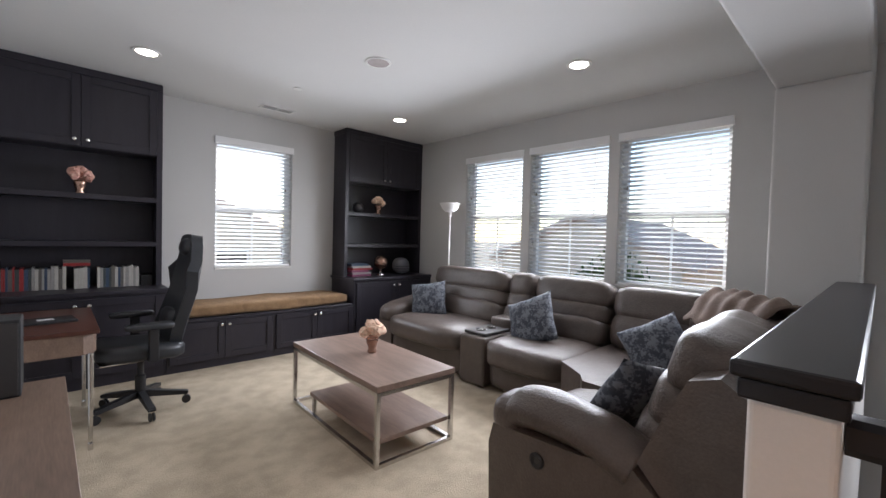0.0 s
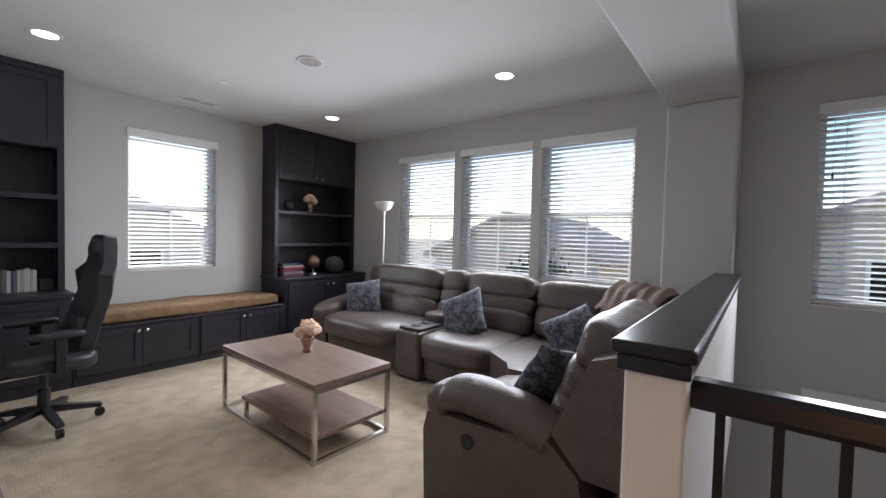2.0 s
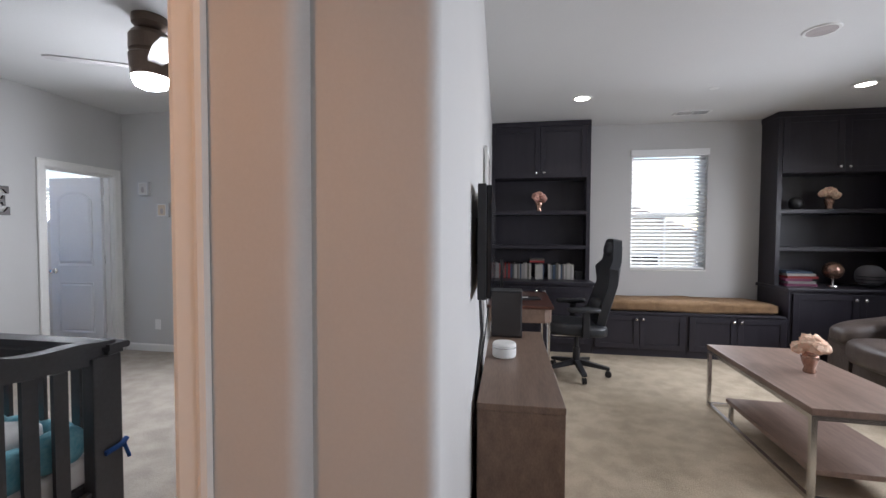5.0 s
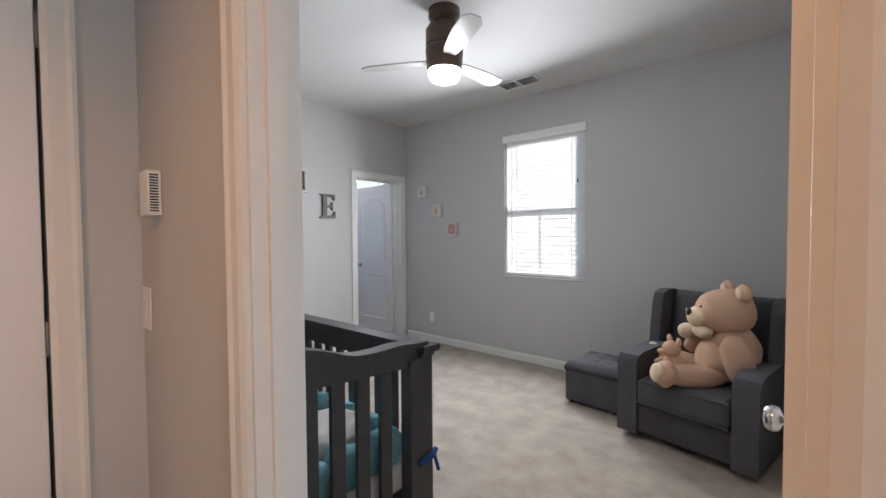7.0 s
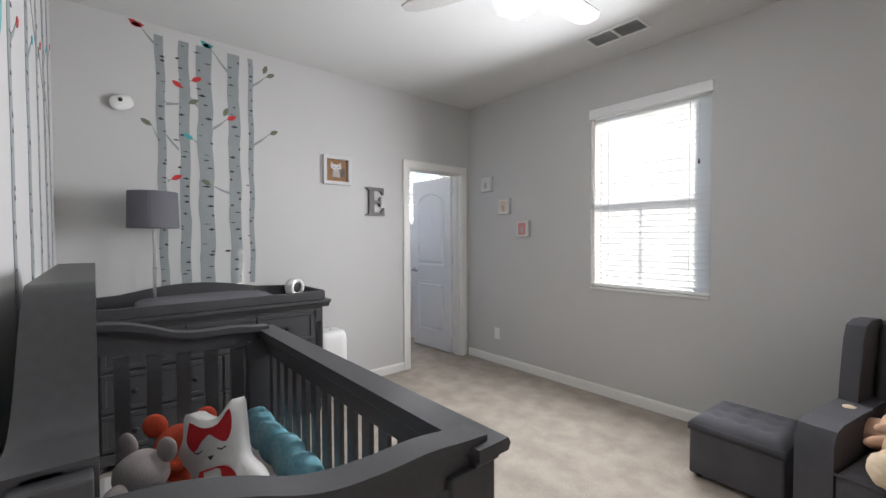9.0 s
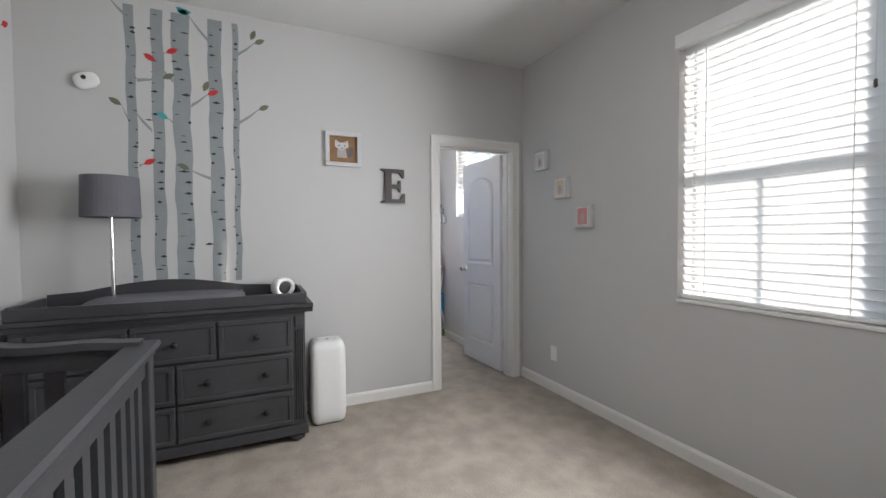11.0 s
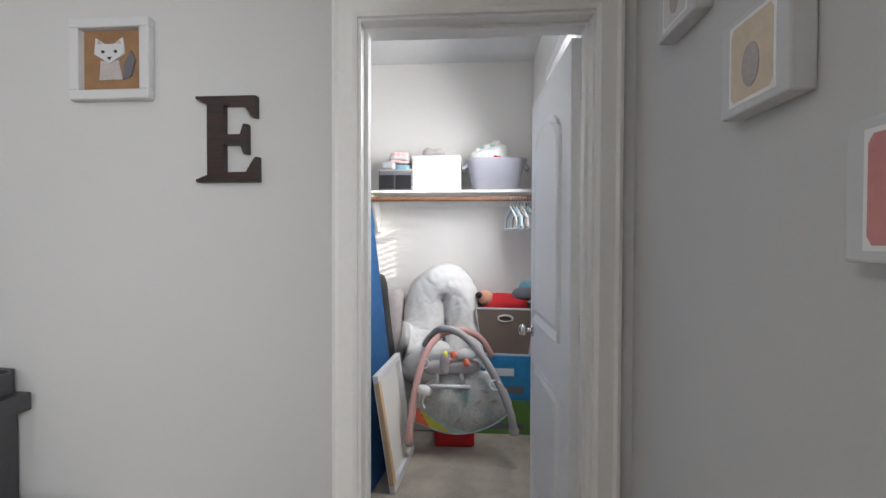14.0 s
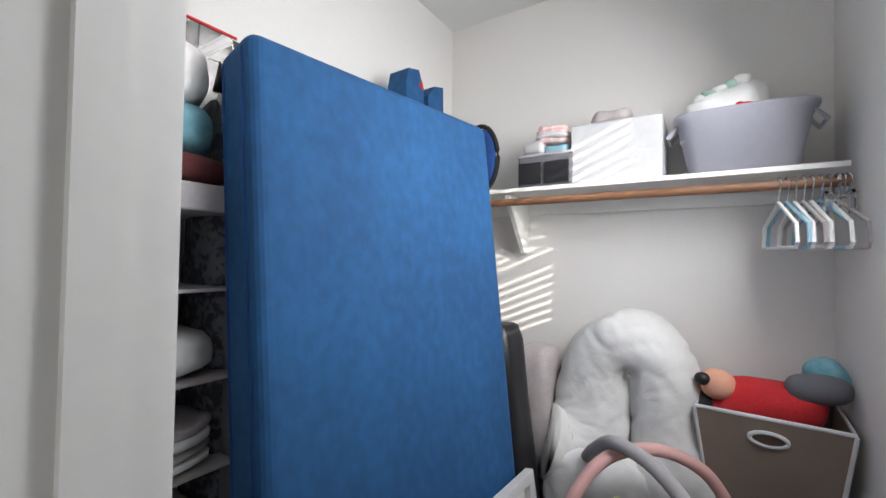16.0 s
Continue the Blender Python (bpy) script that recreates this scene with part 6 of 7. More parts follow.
def hanger(y, material):
    t = thing("hanger", "plastic child hanger on the closet rod", "hanger", pose(-6.85, y, 1.655, 0, 0, random.Random(int(y * 999)).uniform(8, 24)), "empty hangers")
    bm = tube([(0.017 * math.sin(a), 0, 0.004 + 0.021 * math.cos(a)) for a in [-1.6 + 0.35 * k for k in range(11)]] + [(0.0, 0, -0.06)], 0.003, 6)
    part("hook", bm, CHROME, t)
    part("bar", tube([(0, 0, -0.06), (-0.13, 0, -0.14), (-0.14, 0, -0.20), (-0.13, 0, -0.215), (0.13, 0, -0.215), (0.14, 0, -0.20), (0.13, 0, -0.14)], 0.006, 8, closed=True), material, t)


MAROON = node_mat("maroon_fleece", (0.09, 0.02, 0.02), 0.95, vary=0.2, scale=10, fine=100, bump=0.4)
MINT = node_mat("mint_cloth", (0.34, 0.50, 0.42), 0.9, vary=0.2, scale=20, bump=0.3)
STRIPE = node_mat("pink_striped_cloth", (0.68, 0.40, 0.38), 0.9, scale=3, fine=70, bump=0.3, stretch=(1, 14, 1), second=(0.70, 0.64, 0.62), span=(0.46, 0.54))
CLEAR = glass_mat("clear_vinyl")
AQUA = node_mat("aqua_plastic", (0.25, 0.45, 0.55), 0.4, vary=0.05, bump=0.0)
for i in range(8):
    hanger(3.80 + 0.021 * i, (PLASTIC_W, AQUA, PLASTIC_W, GREYPLUSH)[i % 4])

t = thing("storage_tub", "grey plastic tub with towels and bag", "tub", pose(-6.965, 3.70, 1.719))
bm = bmesh.new()
loops = []
for z, a, b in ((0.0, 0.10, 0.165), (0.20, 0.135, 0.205), (0.215, 0.150, 0.222), (0.225, 0.150, 0.222), (0.225, 0.128, 0.198), (0.02, 0.09, 0.155)):
    loops.append([bm.verts.new((a * (abs(math.cos(u)) ** 0.5) * (1 if math.cos(u) > 0 else -1), b * (abs(math.sin(u)) ** 0.5) * (1 if math.sin(u) > 0 else -1), z)) for u in [2 * math.pi * k / 40 for k in range(40)]])
for p, q in zip(loops, loops[1:]):
    for k in range(40):
        bm.faces.new((p[k], p[(k + 1) % 40], q[(k + 1) % 40], q[k]))
bm.faces.new(loops[0][::-1])
bm.faces.new(loops[-1])
part("tub", bm, TUB, t, smooth=True)
for sy in (-1, 1):
    part("handle", tube([(0.05, sy * 0.20, 0.205), (0.06, sy * 0.236, 0.16), (-0.06, sy * 0.236, 0.16), (-0.05, sy * 0.20, 0.205)], 0.008, 8), TUB, t)
bag = thing("plastic_bag", "crumpled white plastic bag in the tub", "bag", pose(-6.965, 3.64, 1.90))
bm = puff(0.20, 0.26, 0.20, 0.75, 36, 24)
for v in bm.verts:
    if v.co.z > 0.03:
        v.co.z += 0.9 * max(0.0, v.co.y) * (v.co.z / 0.1) + 0.02
        v.co.y *= 1.0 + 1.2 * v.co.z
part("bag", ragged(ragged(bm, 0.03, 11.0), 0.010, 35.0), PLASTIC_W, bag, smooth=True)
for k in range(5):
    part("contents", ragged(puff(0.05, 0.05, 0.035, 0.8, 14, 10, m=Matrix.Translation((0.05, -0.07 + 0.033 * k, 0.115 + 0.012 * k))), 0.008, 30.0, k), MINT if k % 2 else COTTON, bag, "pale green cloth bits", smooth=True)
solid("folded_cloth", ragged(puff(0.05, 0.06, 0.04, 0.8, 16, 10), 0.01, 30.0), RED, "small red and white cloth in the tub", "cloth", pose(-6.87, 3.70, 1.945), smooth=True)
t = thing("white_box", "white cardboard box on closet shelf", "box", pose(-6.997, 3.270, 1.719))
part("carton", box(-0.13, 0.13, -0.177, 0.177, 0.0, 0.252, 0.003), CARD_W, t)
for a in (-1, 1):
    part("flap", box(min(a * 0.001, a * 0.129), max(a * 0.001, a * 0.129), -0.176, 0.176, 0.2525, 0.2555, 0.001, 1), CARD_W, t)
solid("folded_cloth", ragged(puff(0.14, 0.16, 0.06, 0.6, 24, 12), 0.015, 14.0), GREYPLUSH, "small patterned cloth on white box", "cloth", pose(-6.95, 3.24, 2.0), smooth=True)
t = thing("diaper_caddy", "grey mesh caddy with pockets on shelf", "caddy", pose(-6.97, 2.975, 1.719))
part("body", box(-0.12, 0.12, -0.125, 0.125, 0.0, 0.15, 0.012), SHADE, t)
for k in (-1, 1):
    part("pocket", box(0.1205, 0.130, k * 0.062 - 0.055, k * 0.062 + 0.055, 0.012, 0.11, 0.003), BLACK, t)
part("binding", box(-0.123, 0.123, -0.128, 0.128, 0.138, 0.151, 0.004), GREYPLUSH, t)
for i, (mt, dz, dy) in enumerate(((AQUA, 0.165, 0.05), (CARD_W, 0.185, -0.06), (STRIPE, 0.215, 0.02), (CARD_W, 0.235, 0.02), (STRIPE, 0.252, 0.015), (STRIPE, 0.272, 0.01))):
    solid("folded_cloth", ragged(puff(0.18, 0.20 - 0.012 * i - (0.08 if i < 2 else 0), 0.028 if i > 1 else 0.06, 0.35, 28, 12), 0.010, 15.0, i), mt, "folded baby cloth in the caddy", "cloth", pose(-6.97, 2.975 + dy, 1.719 + dz, 0, 0, 4 * i - 8), smooth=True)
for k in range(3):
    t = thing("skirt_clip_hanger", "clear plastic clip hanger on closet rod", "hanger", pose(-6.85, 3.955 + 0.008 * k, 1.655, 0, 0, 30 * k - 30), "empty hangers")
    part("hook", tube([(0.017 * math.sin(a), 0, 0.004 + 0.021 * math.cos(a)) for a in [-1.6 + 0.35 * q for q in range(11)]] + [(0.0, 0, -0.04)], 0.003, 6), CHROME, t)
    part("bar", box(-0.10, 0.10, -0.004, 0.004, -0.05, -0.04), CLEAR, t)
    for q in (-0.09, 0.09):
        part("clip", box(q - 0.014, q + 0.014, -0.008, 0.008, -0.10, -0.045, 0.003, 1), CLEAR, t)

# play couch mattress
bm = box(-0.445, 0.505, -0.185, 0.0, 0.0, 1.935, 0.035, 5)
bm2 = ragged(bm, 0.004, 3.0)
mat = thing("foam_mattress", "blue velour foam mattress leaning on wall", "mattress", pose(-6.06, 3.018, 0.0, 7, 0, -8.6))
part("body", bm2, BLUE, mat)
for y in (-0.036, -0.142):
    part("seam", tube([(-0.446, y, 0.04), (-0.446, y, 1.895), (-0.410, y, 1.936), (0.470, y, 1.936), (0.506, y, 1.895), (0.506, y, 0.04)], 0.0035, 6), BLUE_D, mat, "stitched navy seam")
for x, y, top, lean in ((-6.47, 2.56, 2.19, 5), (-6.63, 2.56, 2.18, -4)):
    t = thing("foam_flap", "blue upright foam piece behind the mattress", "foam piece", pose(x, y, 0.0, 2, 0, 0))
    part("foam", prism([(-0.065, 0.0), (0.065, 0.0), (0.065, top - 0.06), (0.03 + 0.004 * lean, top), (-0.045 + 0.004 * lean, top + 0.02), (-0.06, top - 0.05)], -0.05, 0.05, "y", 0.016), BLUE, t)
    if lean > 0:
        part("tag", box(-0.052, -0.030, 0.0505, 0.0515, top - 0.06, top - 0.03), RED, t, "small red sewn tag")
solid("black_foam_roll", ragged(puff(0.16, 0.16, 1.13, 0.3, 24, 20), 0.012, 5.0), BLACK, "black folded foam mat beside the mattress", "foam mat", pose(-6.66, 2.92, 0.56, 6, 3, -8), smooth=True)
solid("grey_bag", ragged(puff(0.24, 0.20, 1.0, 0.45, 24, 20), 0.02, 6.0), GREYPLUSH, "pale zipped fabric bag in closet corner", "bag", pose(-6.94, 2.93, 0.50, 0, 4, 0), smooth=True)
t = thing("round_case", "black round case rim behind the mattress", "case", pose(-6.90, 2.625, 1.719))
part("rim", tube([(0.0, 0.10 * math.cos(a), 0.17 + 0.17 * math.sin(a)) for a in [2 * math.pi * k / 28 for k in range(28)]], 0.012, 8, closed=True), BLACK, t)
part("shell", puff(0.05, 0.18, 0.31, 0.9, 20, 14, m=Matrix.Translation((0, 0, 0.17))), BLUE_D, t, smooth=True)

# nursing pillow: a long bent white body pillow
loop = [(-6.80, 3.02, 0.62), (-6.84, 3.10, 0.60), (-6.90, 3.17, 0.68), (-6.94, 3.185, 0.84), (-6.95, 3.21, 0.96), (-6.95, 3.29, 1.035), (-6.95, 3.38, 1.02), (-6.94, 3.445, 0.92), (-6.93, 3.46, 0.78), (-6.90, 3.48, 0.62), (-6.87, 3.50, 0.46)]
bm = tube(smooth_path(loop, 12), 0.15, 64)
creased(creased(ragged(bm, 0.022, 5.0), 0.008, 5.0), 0.005, 12.0, 4.0)
solid("body_pillow", bm, COTTON, "white bent body pillow against closet wall", "pillow", smooth=True)
solid("white_cushion", creased(ragged(puff(0.30, 0.40, 0.30, 0.7, 64, 44), 0.02, 6.0), 0.012, 8.0), COTTON, "crumpled white cushion below the body pillow", "cushion", pose(-6.80, 3.22, 0.50), smooth=True)
solid("white_bundle", ragged(puff(0.30, 0.56, 0.36, 0.5, 28, 18), 0.02, 6.0), COTTON, "white bedding bundle on closet floor", "bedding", pose(-6.90, 3.20, 0.18), smooth=True)

# hamper of toys on boxes
for z, h, c, lab in ((0.0, 0.24, (0.10, 0.22, 0.05), "green printed nappy carton"), (0.24, 0.31, (0.02, 0.20, 0.42), "blue printed nappy carton")):
    m_ = node_mat("printed_carton", c, 0.4, vary=0.15, scale=9, fine=30, bump=0.02)
    t = thing("nappy_carton", lab + " on the closet floor", "carton", pose(-6.95, 3.775, z + 0.0005))
    part("carton", box(-0.17, 0.17, -0.21, 0.21, 0.0, h - 0.001, 0.004), m_, t)
    part("print", box(0.1702, 0.1712, -0.15, 0.05, h * 0.55, h * 0.72), CARD_W, t, "white printed bar")
    part("print", box(0.1702, 0.1712, -0.15, 0.12, h * 0.15, h * 0.32), SHADE, t, "dark printed bar")
ham = thing("toy_hamper", "taupe canvas storage bin with white piping", "storage bin", pose(-6.94, 3.775, 0.5505, 0, 0, -4))
bm = bmesh.new()
rings = []
for z, a, b in ((0.0, 0.13, 0.165), (0.330, 0.175, 0.205), (0.330, 0.168, 0.198), (0.012, 0.124, 0.158)):
    rings.append([bm.verts.new((sx * a, sy * b, z)) for sx, sy in ((-1, -1), (1, -1), (1, 1), (-1, 1))])
for p, q in zip(rings, rings[1:]):
    for k in range(4):
        bm.faces.new((p[k], p[(k + 1) % 4], q[(k + 1) % 4], q[k]))
bm.faces.new(rings[0][::-1])
bm.faces.new(rings[-1])
part("bin", bm, HAMPER, ham)
part("piping", tube([(0.173, 0.203, 0.332), (0.173, -0.203, 0.332), (-0.173, -0.203, 0.332), (-0.173, 0.203, 0.332)], 0.007, 8, closed=True), CARD_W, ham, "white edge piping")
for sy in (-1, 1):
    part("piping", tube([(0.132, sy * 0.166, 0.004), (0.177, sy * 0.206, 0.328)], 0.006, 8), CARD_W, ham, "white edge piping")
part("piping", tube([(0.132, -0.166, 0.004), (0.132, 0.166, 0.004)], 0.006, 8), CARD_W, ham, "white edge piping")
part("handle_ring", tube([(0.170 + 0.012 * math.sin(a) * 0.3, 0.05 * math.cos(a), 0.265 + 0.022 * math.sin(a)) for a in [2 * math.pi * k / 24 for k in range(24)]], 0.007, 8, closed=True), CARD_W, ham, "white oval handle hole")
# solid dark oval painted in for the shade inside the uncut handle hole
part("hole_shade_patch", prism([(0.045 * math.cos(a), 0.265 + 0.018 * math.sin(a)) for a in [2 * math.pi * k / 20 for k in range(20)]], 0.1655, 0.1715, "x"), BRONZE, ham)
toy = thing("plush_toy", "red plush toy lying in the storage bin", "stuffed toy", pose(-6.93, 3.765, 0.890, 0, 0, 0) @ Matrix.Scale(1.15, 4))
part("body", ragged(puff(0.20, 0.30, 0.15, 0.8, 28, 18), 0.014, 10.0), RED, toy, smooth=True)
part("head", ragged(puff(0.10, 0.10, 0.09, 0.9, 20, 14, m=Matrix.Translation((0.05, -0.12, 0.05))), 0.006, 10.0), SKIN_TONE, toy, "peach round head", smooth=True)
part("ear", puff(0.10, 0.11, 0.09, 1.0, 20, 14, m=Matrix.Translation((0.02, -0.16, -0.02))), BLACK, toy, smooth=True)
part("nose", puff(0.04, 0.045, 0.04, 1.0, 14, 10, m=Matrix.Translation((0.085, -0.160, 0.068))), BLACK, toy, smooth=True)
part("leg", ragged(puff(0.10, 0.16, 0.09, 0.8, 20, 14, m=pose(0.03, 0.12, 0.07, 0, 0, 20)), 0.008, 10.0), SHADE, toy, smooth=True)
part("cuff", ragged(puff(0.10, 0.09, 0.11, 0.8, 20, 14, m=pose(-0.02, 0.15, 0.10, 30, 0, 0)), 0.008, 10.0), TEAL, toy, smooth=True)

# baby play gym: mat pulled up against two padded arches
gym = thing("baby_gym", "grey and pink padded baby play gym", "play gym", pose(-6.50, 3.47, 0.0, 0, 0, 0))
PINK = node_mat("pale_pink_fabric", (0.62, 0.36, 0.33), 0.85, scale=10, fine=150, vary=0.08, bump=0.2)
GREYF = node_mat("light_grey_fabric", (0.36, 0.34, 0.34), 0.85, scale=10, fine=150, vary=0.1, bump=0.2)
MATF = node_mat("grey_printed_play_mat", (0.60, 0.61, 0.60), 0.85, scale=16, fine=60, bump=0.3, second=(0.47, 0.50, 0.50), span=(0.46, 0.54))
LIME = node_mat("lime_fabric", (0.66, 0.64, 0.10), 0.85, vary=0.1, bump=0.1)
CORAL = node_mat("coral_fabric", (0.80, 0.17, 0.09), 0.8, vary=0.1, bump=0.1)
PALEAQUA = node_mat("pale_aqua_fabric", (0.42, 0.56, 0.57), 0.85, vary=0.1, bump=0.1)


def mat_front(y, z):
    """How far the hanging mat's face stands out at (y, z)."""
    return 0.10 - 0.9 * (z - 0.36) ** 2 - 0.55 * y * y + 0.010 * math.sin(17 * y + 9 * z)


def on_mat(outline, lift):
    """A patch that follows the mat's face."""
    bm = bmesh.new()
    f = bm.faces.new([bm.verts.new((0, y, z)) for y, z in outline])
    bmesh.ops.triangulate(bm, faces=[f])
    bmesh.ops.subdivide_edges(bm, edges=bm.edges[:], cuts=3, use_grid_fill=True)
    for v in bm.verts:
        v.co.x = mat_front(v.co.y, v.co.z) + lift
    return bm


pink_run = smooth_path([(0.16, -0.315, 0.13), (0.15, -0.30, 0.30), (0.11, -0.27, 0.50), (0.05, -0.22, 0.66), (-0.03, -0.13, 0.75), (-0.12, 0.0, 0.76), (-0.20, 0.12, 0.69), (-0.25, 0.20, 0.56)], 5)
grey_run = smooth_path([(-0.22, -0.27, 0.62), (-0.14, -0.22, 0.70), (-0.02, -0.13, 0.79), (0.05, 0.0, 0.77), (0.10, 0.12, 0.66), (0.13, 0.22, 0.50), (0.15, 0.29, 0.34), (0.15, 0.315, 0.22)], 5)
part("arch", tube(pink_run, 0.021, 12), PINK, gym, "pale pink padded arch", smooth=True)
part("arch", tube(grey_run, 0.023, 12), GREYF, gym, "light grey padded arch", smooth=True)
rim = [(-0.30, 0.20), (-0.18, 0.165), (-0.04, 0.155), (0.10, 0.175), (0.22, 0.23), (0.305, 0.32), (0.27, 0.44), (0.17, 0.54), (0.02, 0.56), (-0.14, 0.53), (-0.25, 0.43), (-0.30, 0.30)]
bm = on_mat(rim, 0.0)
bmesh.ops.solidify(bm, geom=bm.faces[:], thickness=0.018)
part("play_mat", bm, MATF, gym, "grey printed play mat", smooth=True)
part("mat_edge", tube(smooth_path([(mat_front(y, z) + 0.002, y, z) for y, z in rim[:7]], 4), 0.006, 8), PALEAQUA, gym, "pale aqua bound edge")
burst = (-0.285, 0.30)
for far, material, label in ((((-0.29, 0.205), (-0.20, 0.175)), CORAL, "coral sunburst stripe"), (((-0.195, 0.174), (-0.06, 0.160)), LIME, "lime sunburst stripe"), (((-0.055, 0.160), (0.045, 0.168)), PALEAQUA, "pale aqua sunburst stripe")):
    part("mat_stripe", on_mat([burst, far[0], far[1], (burst[0] + 0.02, burst[1] + 0.004)], 0.006), material, gym, label, smooth=True)
for y, z, r in ((0.03, 0.40, 0.034), (0.17, 0.29, 0.028), (-0.06, 0.32, 0.018)):
    part("mat_dot", on_mat([(y + r * math.cos(a), z + r * math.sin(a)) for a in [2 * math.pi * k / 14 for k in range(14)]], 0.006), PALEAQUA, gym, "pale aqua printed dot")
for y, z, rz in ((0.10, 0.36, 30), (0.14, 0.43, -20), (0.20, 0.37, 10), (-0.02, 0.25, 50), (0.08, 0.24, -30)):
    c, n = math.cos(radians(rz)), math.sin(radians(rz))
    part("leaf_print", on_mat([(y + 0.03 * a * c - 0.03 * b * n, z + 0.03 * a * n + 0.03 * b * c) for a, b in ((-1, 0), (-0.3, 0.35), (0.5, 0.3), (1, 0), (0.5, -0.3), (-0.3, -0.35))], 0.005), GREYPLUSH, gym, "grey printed leaf")
ring = [(0.12 + 0.035 * math.sin(a), -0.07 + 0.115 * math.cos(a), 0.465 + 0.012 * math.sin(a)) for a in [2 * math.pi * k / 32 for k in range(32)]]
part("toy_tray", tube(ring, 0.013, 10, closed=True), CARD_W, gym, "white oval toy tray", smooth=True)
for y in (-0.14, 0.01):
    part("tray_leg", tube([(0.11, y, 0.475), (0.09, y - 0.01, 0.54)], 0.012, 10), CARD_W, gym, smooth=True)
part("tummy_bolster", ragged(puff(0.11, 0.36, 0.085, 0.6, 30, 16, m=pose(0.05, -0.06, 0.565, 4, 0, 0)), 0.008, 14.0), GREYF, gym, "grey tummy-time roll", smooth=True)
for y, z, mt in ((-0.10, 0.655, LIME), (-0.05, 0.655, CORAL), (0.03, 0.61, CORAL), (-0.09, 0.61, PINK), (0.13, 0.60, PALEAQUA)):
    part("hanging_toy", ragged(puff(0.04, 0.035, 0.045, 0.8, 16, 12, m=pose(0.10, y, z)), 0.004, 30.0), mt, gym, smooth=True)
part("plush_toy", ragged(puff(0.07, 0.15, 0.075, 0.8, 24, 16, m=pose(0.07, 0.03, 0.655, 12, 0, 0)), 0.012, 14.0), COTTON, gym, "white plush toy", smooth=True)
part("plush_toy", ragged(puff(0.06, 0.055, 0.13, 0.8, 24, 16, m=pose(0.10, -0.105, 0.60, 8, 0, 0)), 0.010, 16.0), GREYPLUSH, gym, "grey plush toy", smooth=True)
part("plush_toy", ragged(puff(0.06, 0.09, 0.065, 0.8, 24, 16, m=pose(0.13, -0.225, 0.44, -15, 0, 0)), 0.010, 16.0), COTTON, gym, "white plush elephant", smooth=True)
part("toy_trunk", tube(smooth_path([(0.15, -0.22, 0.42), (0.155, -0.235, 0.38), (0.155, -0.225, 0.345)], 4), 0.010, 8), GREYPLUSH, gym, smooth=True)
for run, k in ((pink_run, 14), (grey_run, 24)):
    c = run[k]
    part("link_ring", tube([(c.x + 0.02, c.y + 0.03 * math.cos(a), c.z - 0.04 + 0.03 * math.sin(a)) for a in [2 * math.pi * q / 18 for q in range(18)]], 0.005, 6, closed=True), PLASTIC_W, gym)
for y in (-0.315, 0.315):
    part("foot", puff(0.05, 0.06, 0.05, 0.7, 16, 10, m=pose(0.15, y, 0.13 if y < 0 else 0.22)), GREYF, gym, smooth=True)
solid("red_toy_box", ragged(box(-0.16, 0.04, -0.16, 0.10, 0.0, 0.125, 0.02, 3), 0.006, 8.0), RED, "low red toy box under the play gym", "toy box", pose(-6.60, 3.45, 0.0005))

# stretched canvas seen from the back
cv = thing("blank_canvas", "blank stretched canvas leaning on mattress, back outwards", "canvas", pose(-6.27, 3.12, 0.0, 9, 0, -4))
for a, b, c, d in ((-0.235, 0.235, 0.595, 0.635), (-0.235, 0.235, 0.0, 0.04), (-0.235, -0.195, 0.04, 0.595), (0.195, 0.235, 0.04, 0.595)):
    part("stretcher_bar", box(a, b, 0.004, 0.030, c, d, 0.002, 1), CARD_W if a < 0 else PINE, cv)
part("cloth", box(-0.234, 0.234, 0.0, 0.0038, 0.001, 0.634), CANVAS_W, cv)

# hanging fabric organiser
org = thing("hanging_organizer", "grey hanging fabric shelf organizer with linens", "organizer", pose(-5.50, 2.46, 0.30))
for x in (-0.16, 0.16):
    part("side_panel", box(x - 0.004, x + 0.004, -0.14, 0.14, 0.0, 1.19), SHADE, org)
part("back_panel", box(-0.155, 0.155, -0.145, -0.141, 0.0, 1.19), SHADE, org)
for k in range(5):
    part("shelf", box(-0.155, 0.155, -0.14, 0.14, 0.14 + 0.215 * k, 0.148 + 0.215 * k), GREYF, org)
part("top_panel", box(-0.165, 0.165, -0.145, 0.145, 1.19, 1.256, 0.006), GREYF, org)
part("hanger_strap", box(-0.02, 0.02, -0.145, -0.141, 1.256, 2.3), SHADE, org)
for k, mt, n in ((0, COTTON, 1), (1, COTTON, 1), (2, GREYPLUSH, 4), (3, COTTON, 1)):
    for q in range(n):
        solid("folded_linen", ragged(puff(0.26, 0.24, 0.11 if n == 1 else 0.032, 0.5, 26, 14), 0.012, 12.0, k + q), (COTTON, GREYPLUSH)[q % 2] if n > 1 else mt, "folded linen in the hanging organizer", "linen", pose(-5.50, 2.47, 0.44 + 0.215 * k + (0.066 if n == 1 else 0.026 + 0.026 * q)), smooth=True)
solid("folded_blanket", ragged(puff(0.30, 0.27, 0.07, 0.4, 28, 12), 0.008, 9.0), MAROON, "dark red folded blanket on the organizer", "blanket", pose(-5.50, 2.46, 1.594), smooth=True)
zb = thing("zip_bag", "clear zip bag of folded baby clothes", "bag", pose(-5.50, 2.46, 1.632))
part("contents", ragged(puff(0.25, 0.20, 0.12, 0.5, 26, 14, m=Matrix.Translation((0, 0, 0.065))), 0.012, 12.0), TEAL, zb, "teal folded clothes", smooth=True)
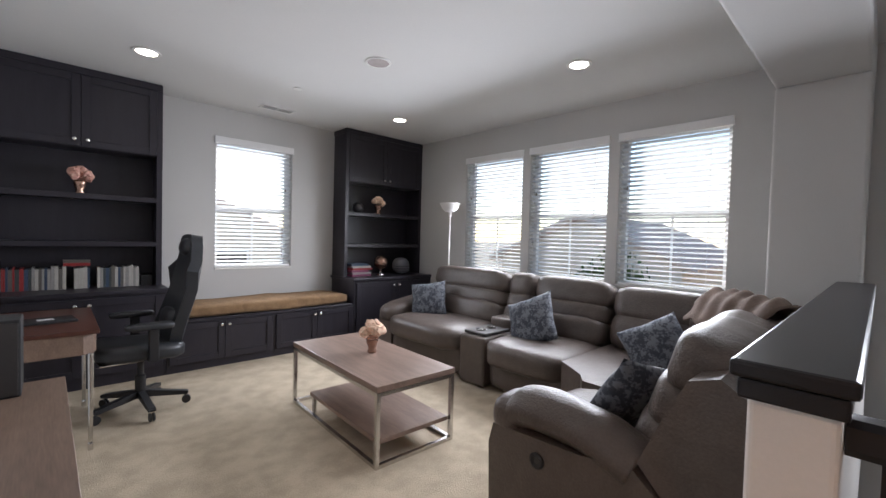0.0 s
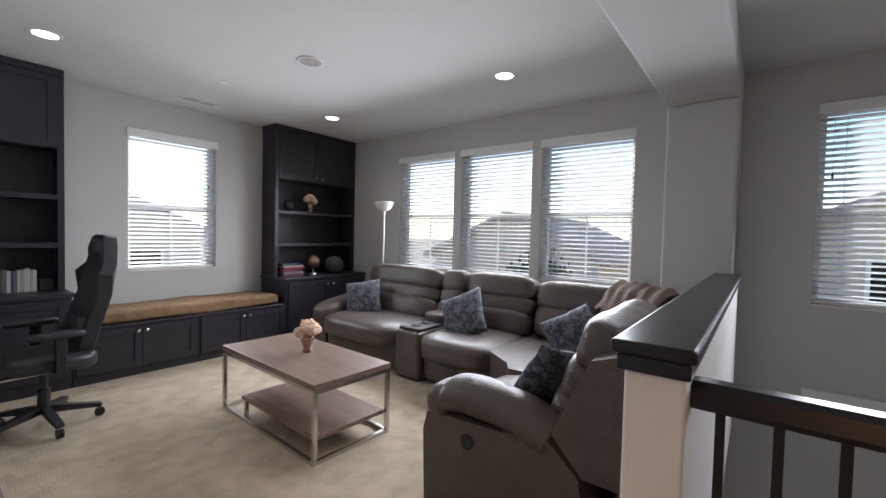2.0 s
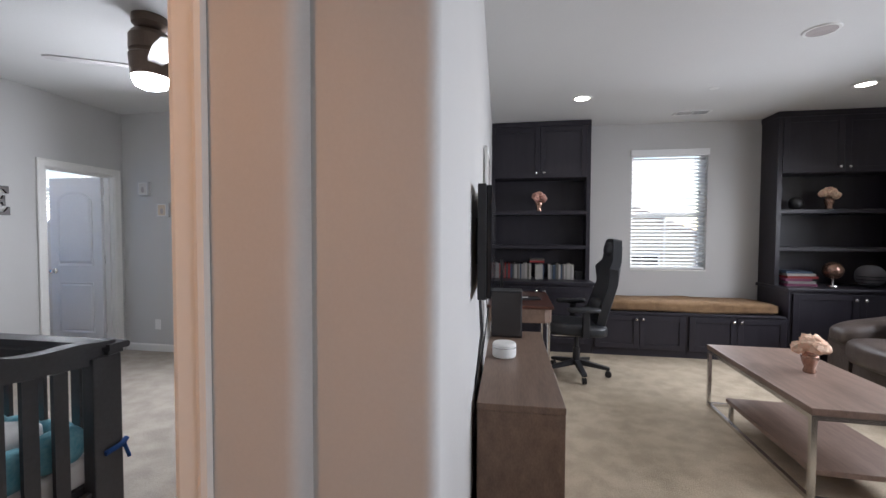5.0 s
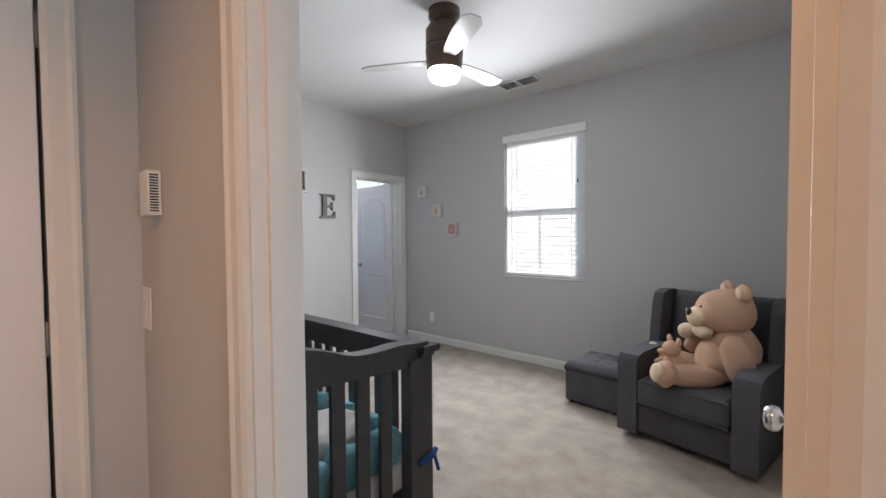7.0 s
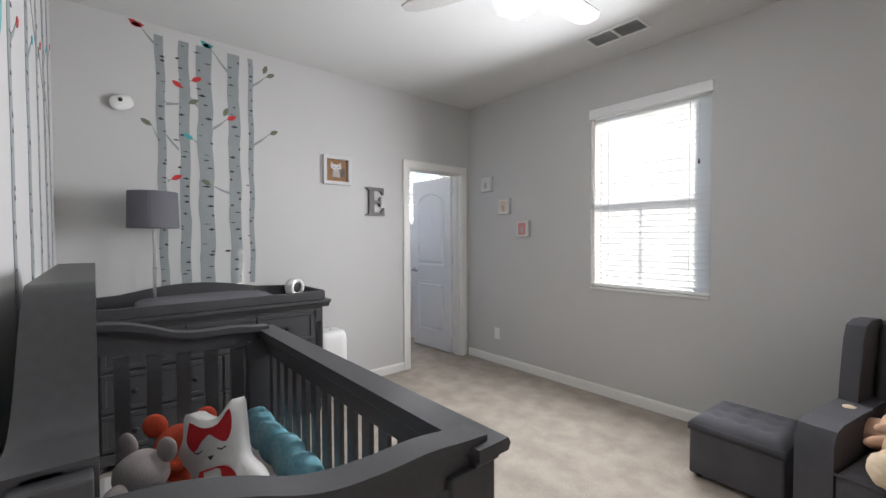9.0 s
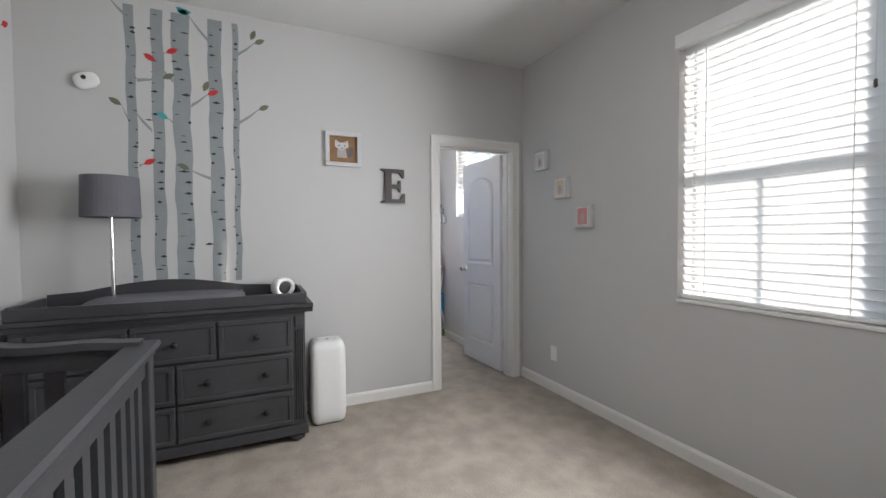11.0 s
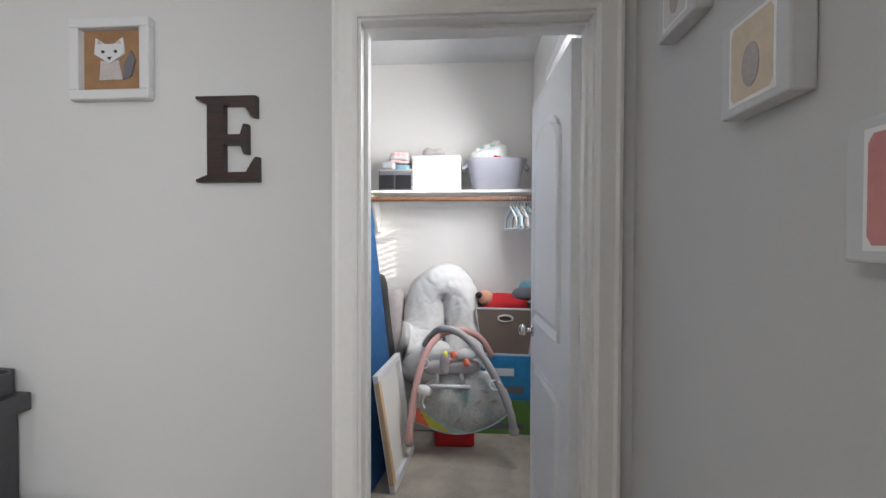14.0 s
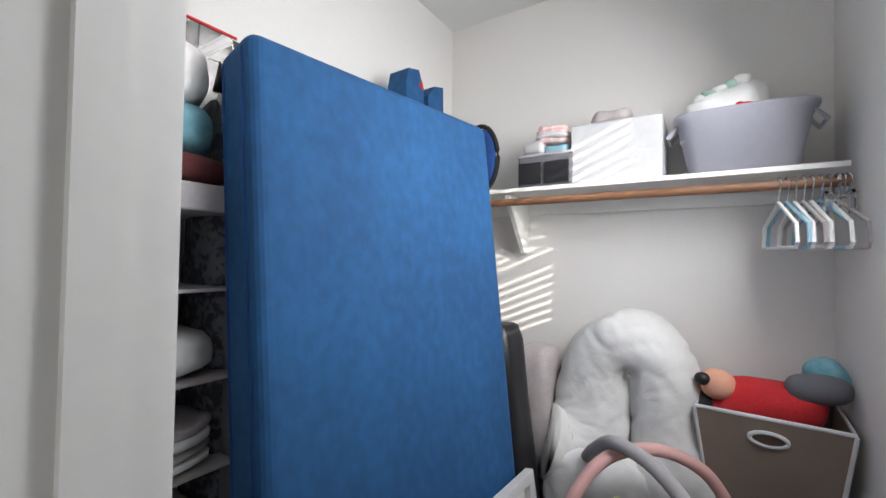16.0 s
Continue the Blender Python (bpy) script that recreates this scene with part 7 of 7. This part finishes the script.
part("contents", ragged(puff(0.23, 0.18, 0.16, 0.5, 26, 14, m=Matrix.Translation((0, 0, 0.20))), 0.012, 12.0), COTTON, zb, "white folded clothes", smooth=True)
vinyl = part("cover", box(-0.145, 0.145, -0.12, 0.12, 0.0, 0.32, 0.02, 3), CLEAR, zb, "clear vinyl cover")
vinyl.visible_shadow = False
part("zip_edge", tube([(-0.145, 0.12, 0.31), (0.145, 0.12, 0.31), (0.145, 0.12, 0.02)], 0.004, 6), RED, zb, "red zip edge")

tote = thing("tote_bag", "grey patterned tote bag with dark handle", "bag", pose(-5.70, 2.44, 0.0))
part("body", ragged(puff(0.14, 0.20, 1.86, 0.35, 24, 30, m=Matrix.Translation((0, 0, 0.93))), 0.012, 8.0), DAMASK, tote, smooth=True)
part("handle", tube(smooth_path([(-0.04, 0.06, 1.80), (-0.02, 0.07, 1.93), (0.03, 0.06, 1.96), (0.06, 0.05, 1.82)], 5), 0.010, 8), BLACK, tote, "dark padded handle", smooth=True)


# ---------------------------------------------------------------- outside
bm = bmesh.new()
bmesh.ops.create_grid(bm, x_segments=2, y_segments=2, size=400)
solid("ground", bm, DIRT, "pale dry ground around the house", "ground", Matrix.Translation((0, 0, -3.1)), kind="structure")


def house(x, y, w, d, h, rz, label):
    t = thing("neighbour_house", label, "house", pose(x, y, -3.1, 0, 0, rz))
    part("wall", box(-w / 2, w / 2, -d / 2, d / 2, 0, h), STUCCO, t)
    part("gable", prism([(-d / 2, h), (d / 2, h), (0, h + d * 0.22)], -w / 2 + 0.02, w / 2 - 0.02, "x"), STUCCO, t)
    for s in (-1, 1):
        rf = bmesh.new()
        L = math.hypot(d / 2 + 0.5, (d / 2 + 0.5) * 0.44)
        n = int((w + 0.8) / 0.32)
        for i in range(n):
            xx = -w / 2 - 0.4 + 0.32 * (i + 0.5)
            tube([(xx, 0, 0), (xx, L, 0)], 0.16, 6, bm=rf)
        ang = -math.degrees(math.atan(0.44))
        moved(rf, Matrix.Translation((0, 0, h + d * 0.22 + 0.12)) @ (Matrix.Identity(4) if s > 0 else Matrix.Rotation(math.pi, 4, "Z")) @ pose(0, 0, 0, ang, 0, 0))
        part("roof", rf, ROOF, t)
    for k in (-0.3, 0.0, 0.3):
        wn_ = part("window", box(-w / 2 - 0.03, -w / 2 - 0.001, d * k - 0.6, d * k + 0.6, h - 1.9, h - 0.6), VINYL, t)
        part("pane", box(-w / 2 - 0.036, -w / 2 - 0.031, d * k - 0.52, d * k + 0.52, h - 1.82, h - 0.68), SCREEN, wn_)
    return t


house(17.0, -5.0, 9.0, 9.0, 4.8, 0, "tan stucco neighbour house with clay tile roof")
house(20.0, 9.0, 9.0, 8.0, 3.6, 0, "tan stucco neighbour house behind a fence")
house(1.5, 22.0, 11.0, 9.0, 4.4, 90, "tan stucco house beyond the back window")
house(-14.0, 24.0, 12.0, 9.0, 4.4, 90, "tan stucco house beyond the nursery window")
fence = thing("fence", "grey wooden board fence beside the house", "fence")
me = finish(box(-0.01, 0.01, -0.07, 0.07, 0.0, 1.9, 0.004, 1), "board", FENCE)
for i in range(150):
    ob = new("board", me)
    ob.location = (8.2 + 0.004 * (i % 3), -6.0 + 0.148 * i, -3.1)
    ob.parent = fence
part("fence_rail", box(8.225, 8.26, -6.1, 16.2, -2.7, -2.6), FENCE, fence)
part("fence_rail", box(8.225, 8.26, -6.1, 16.2, -1.6, -1.5), FENCE, fence)


def tree(x, y, h, seed):
    t = thing("tree", "small leafy tree outside the window", "tree", pose(x, y, -3.1))
    rnd = random.Random(seed)
    bm = tube([(0, 0, 0), (0.05, 0.02, h * 0.3), (0.0, 0.08, h * 0.55)], 0.10, 8)
    for k in range(6):
        a = k * 1.05
        tube([(0.02, 0.04, h * (0.35 + 0.03 * k)), (0.5 * math.cos(a), 0.5 * math.sin(a), h * (0.55 + 0.04 * k)), (0.9 * math.cos(a), 0.9 * math.sin(a), h * (0.7 + 0.03 * k))], 0.035, 6, bm=bm)
    part("trunk", bm, TRUNK, t)
    vs, fs = [], []
    for i in range(1500):
        a, e, r = rnd.uniform(0, 6.28), rnd.uniform(-1.2, 1.5), rnd.uniform(0.35, 1.0) ** 0.6
        r *= 1 + 0.3 * math.sin(3 * a + seed) * math.cos(2 * e)
        c = Vector((1.3 * r * math.cos(a) * math.cos(e), 1.3 * r * math.sin(a) * math.cos(e), h * 0.72 + 0.3 * h * r * math.sin(e)))
        q = Euler((rnd.uniform(0, 6), rnd.uniform(0, 6), rnd.uniform(0, 6))).to_matrix()
        b = len(vs)
        for p in ((-0.10, 0, 0), (0, -0.045, 0), (0.10, 0, 0), (0, 0.045, 0.01)):
            vs.append(c + q @ Vector(p))
        fs.append((b, b + 1, b + 2, b + 3))
    me = bpy.data.meshes.new("crown")
    me.from_pydata(vs, [], fs)
    me.materials.append(LEAF)
    ob = new("crown", me)
    ob.parent = t


tree(10.0, 5.0, 3.9, 3)
tree(9.8, 1.6, 3.6, 8)
tree(-1.5, 12.5, 3.4, 5)
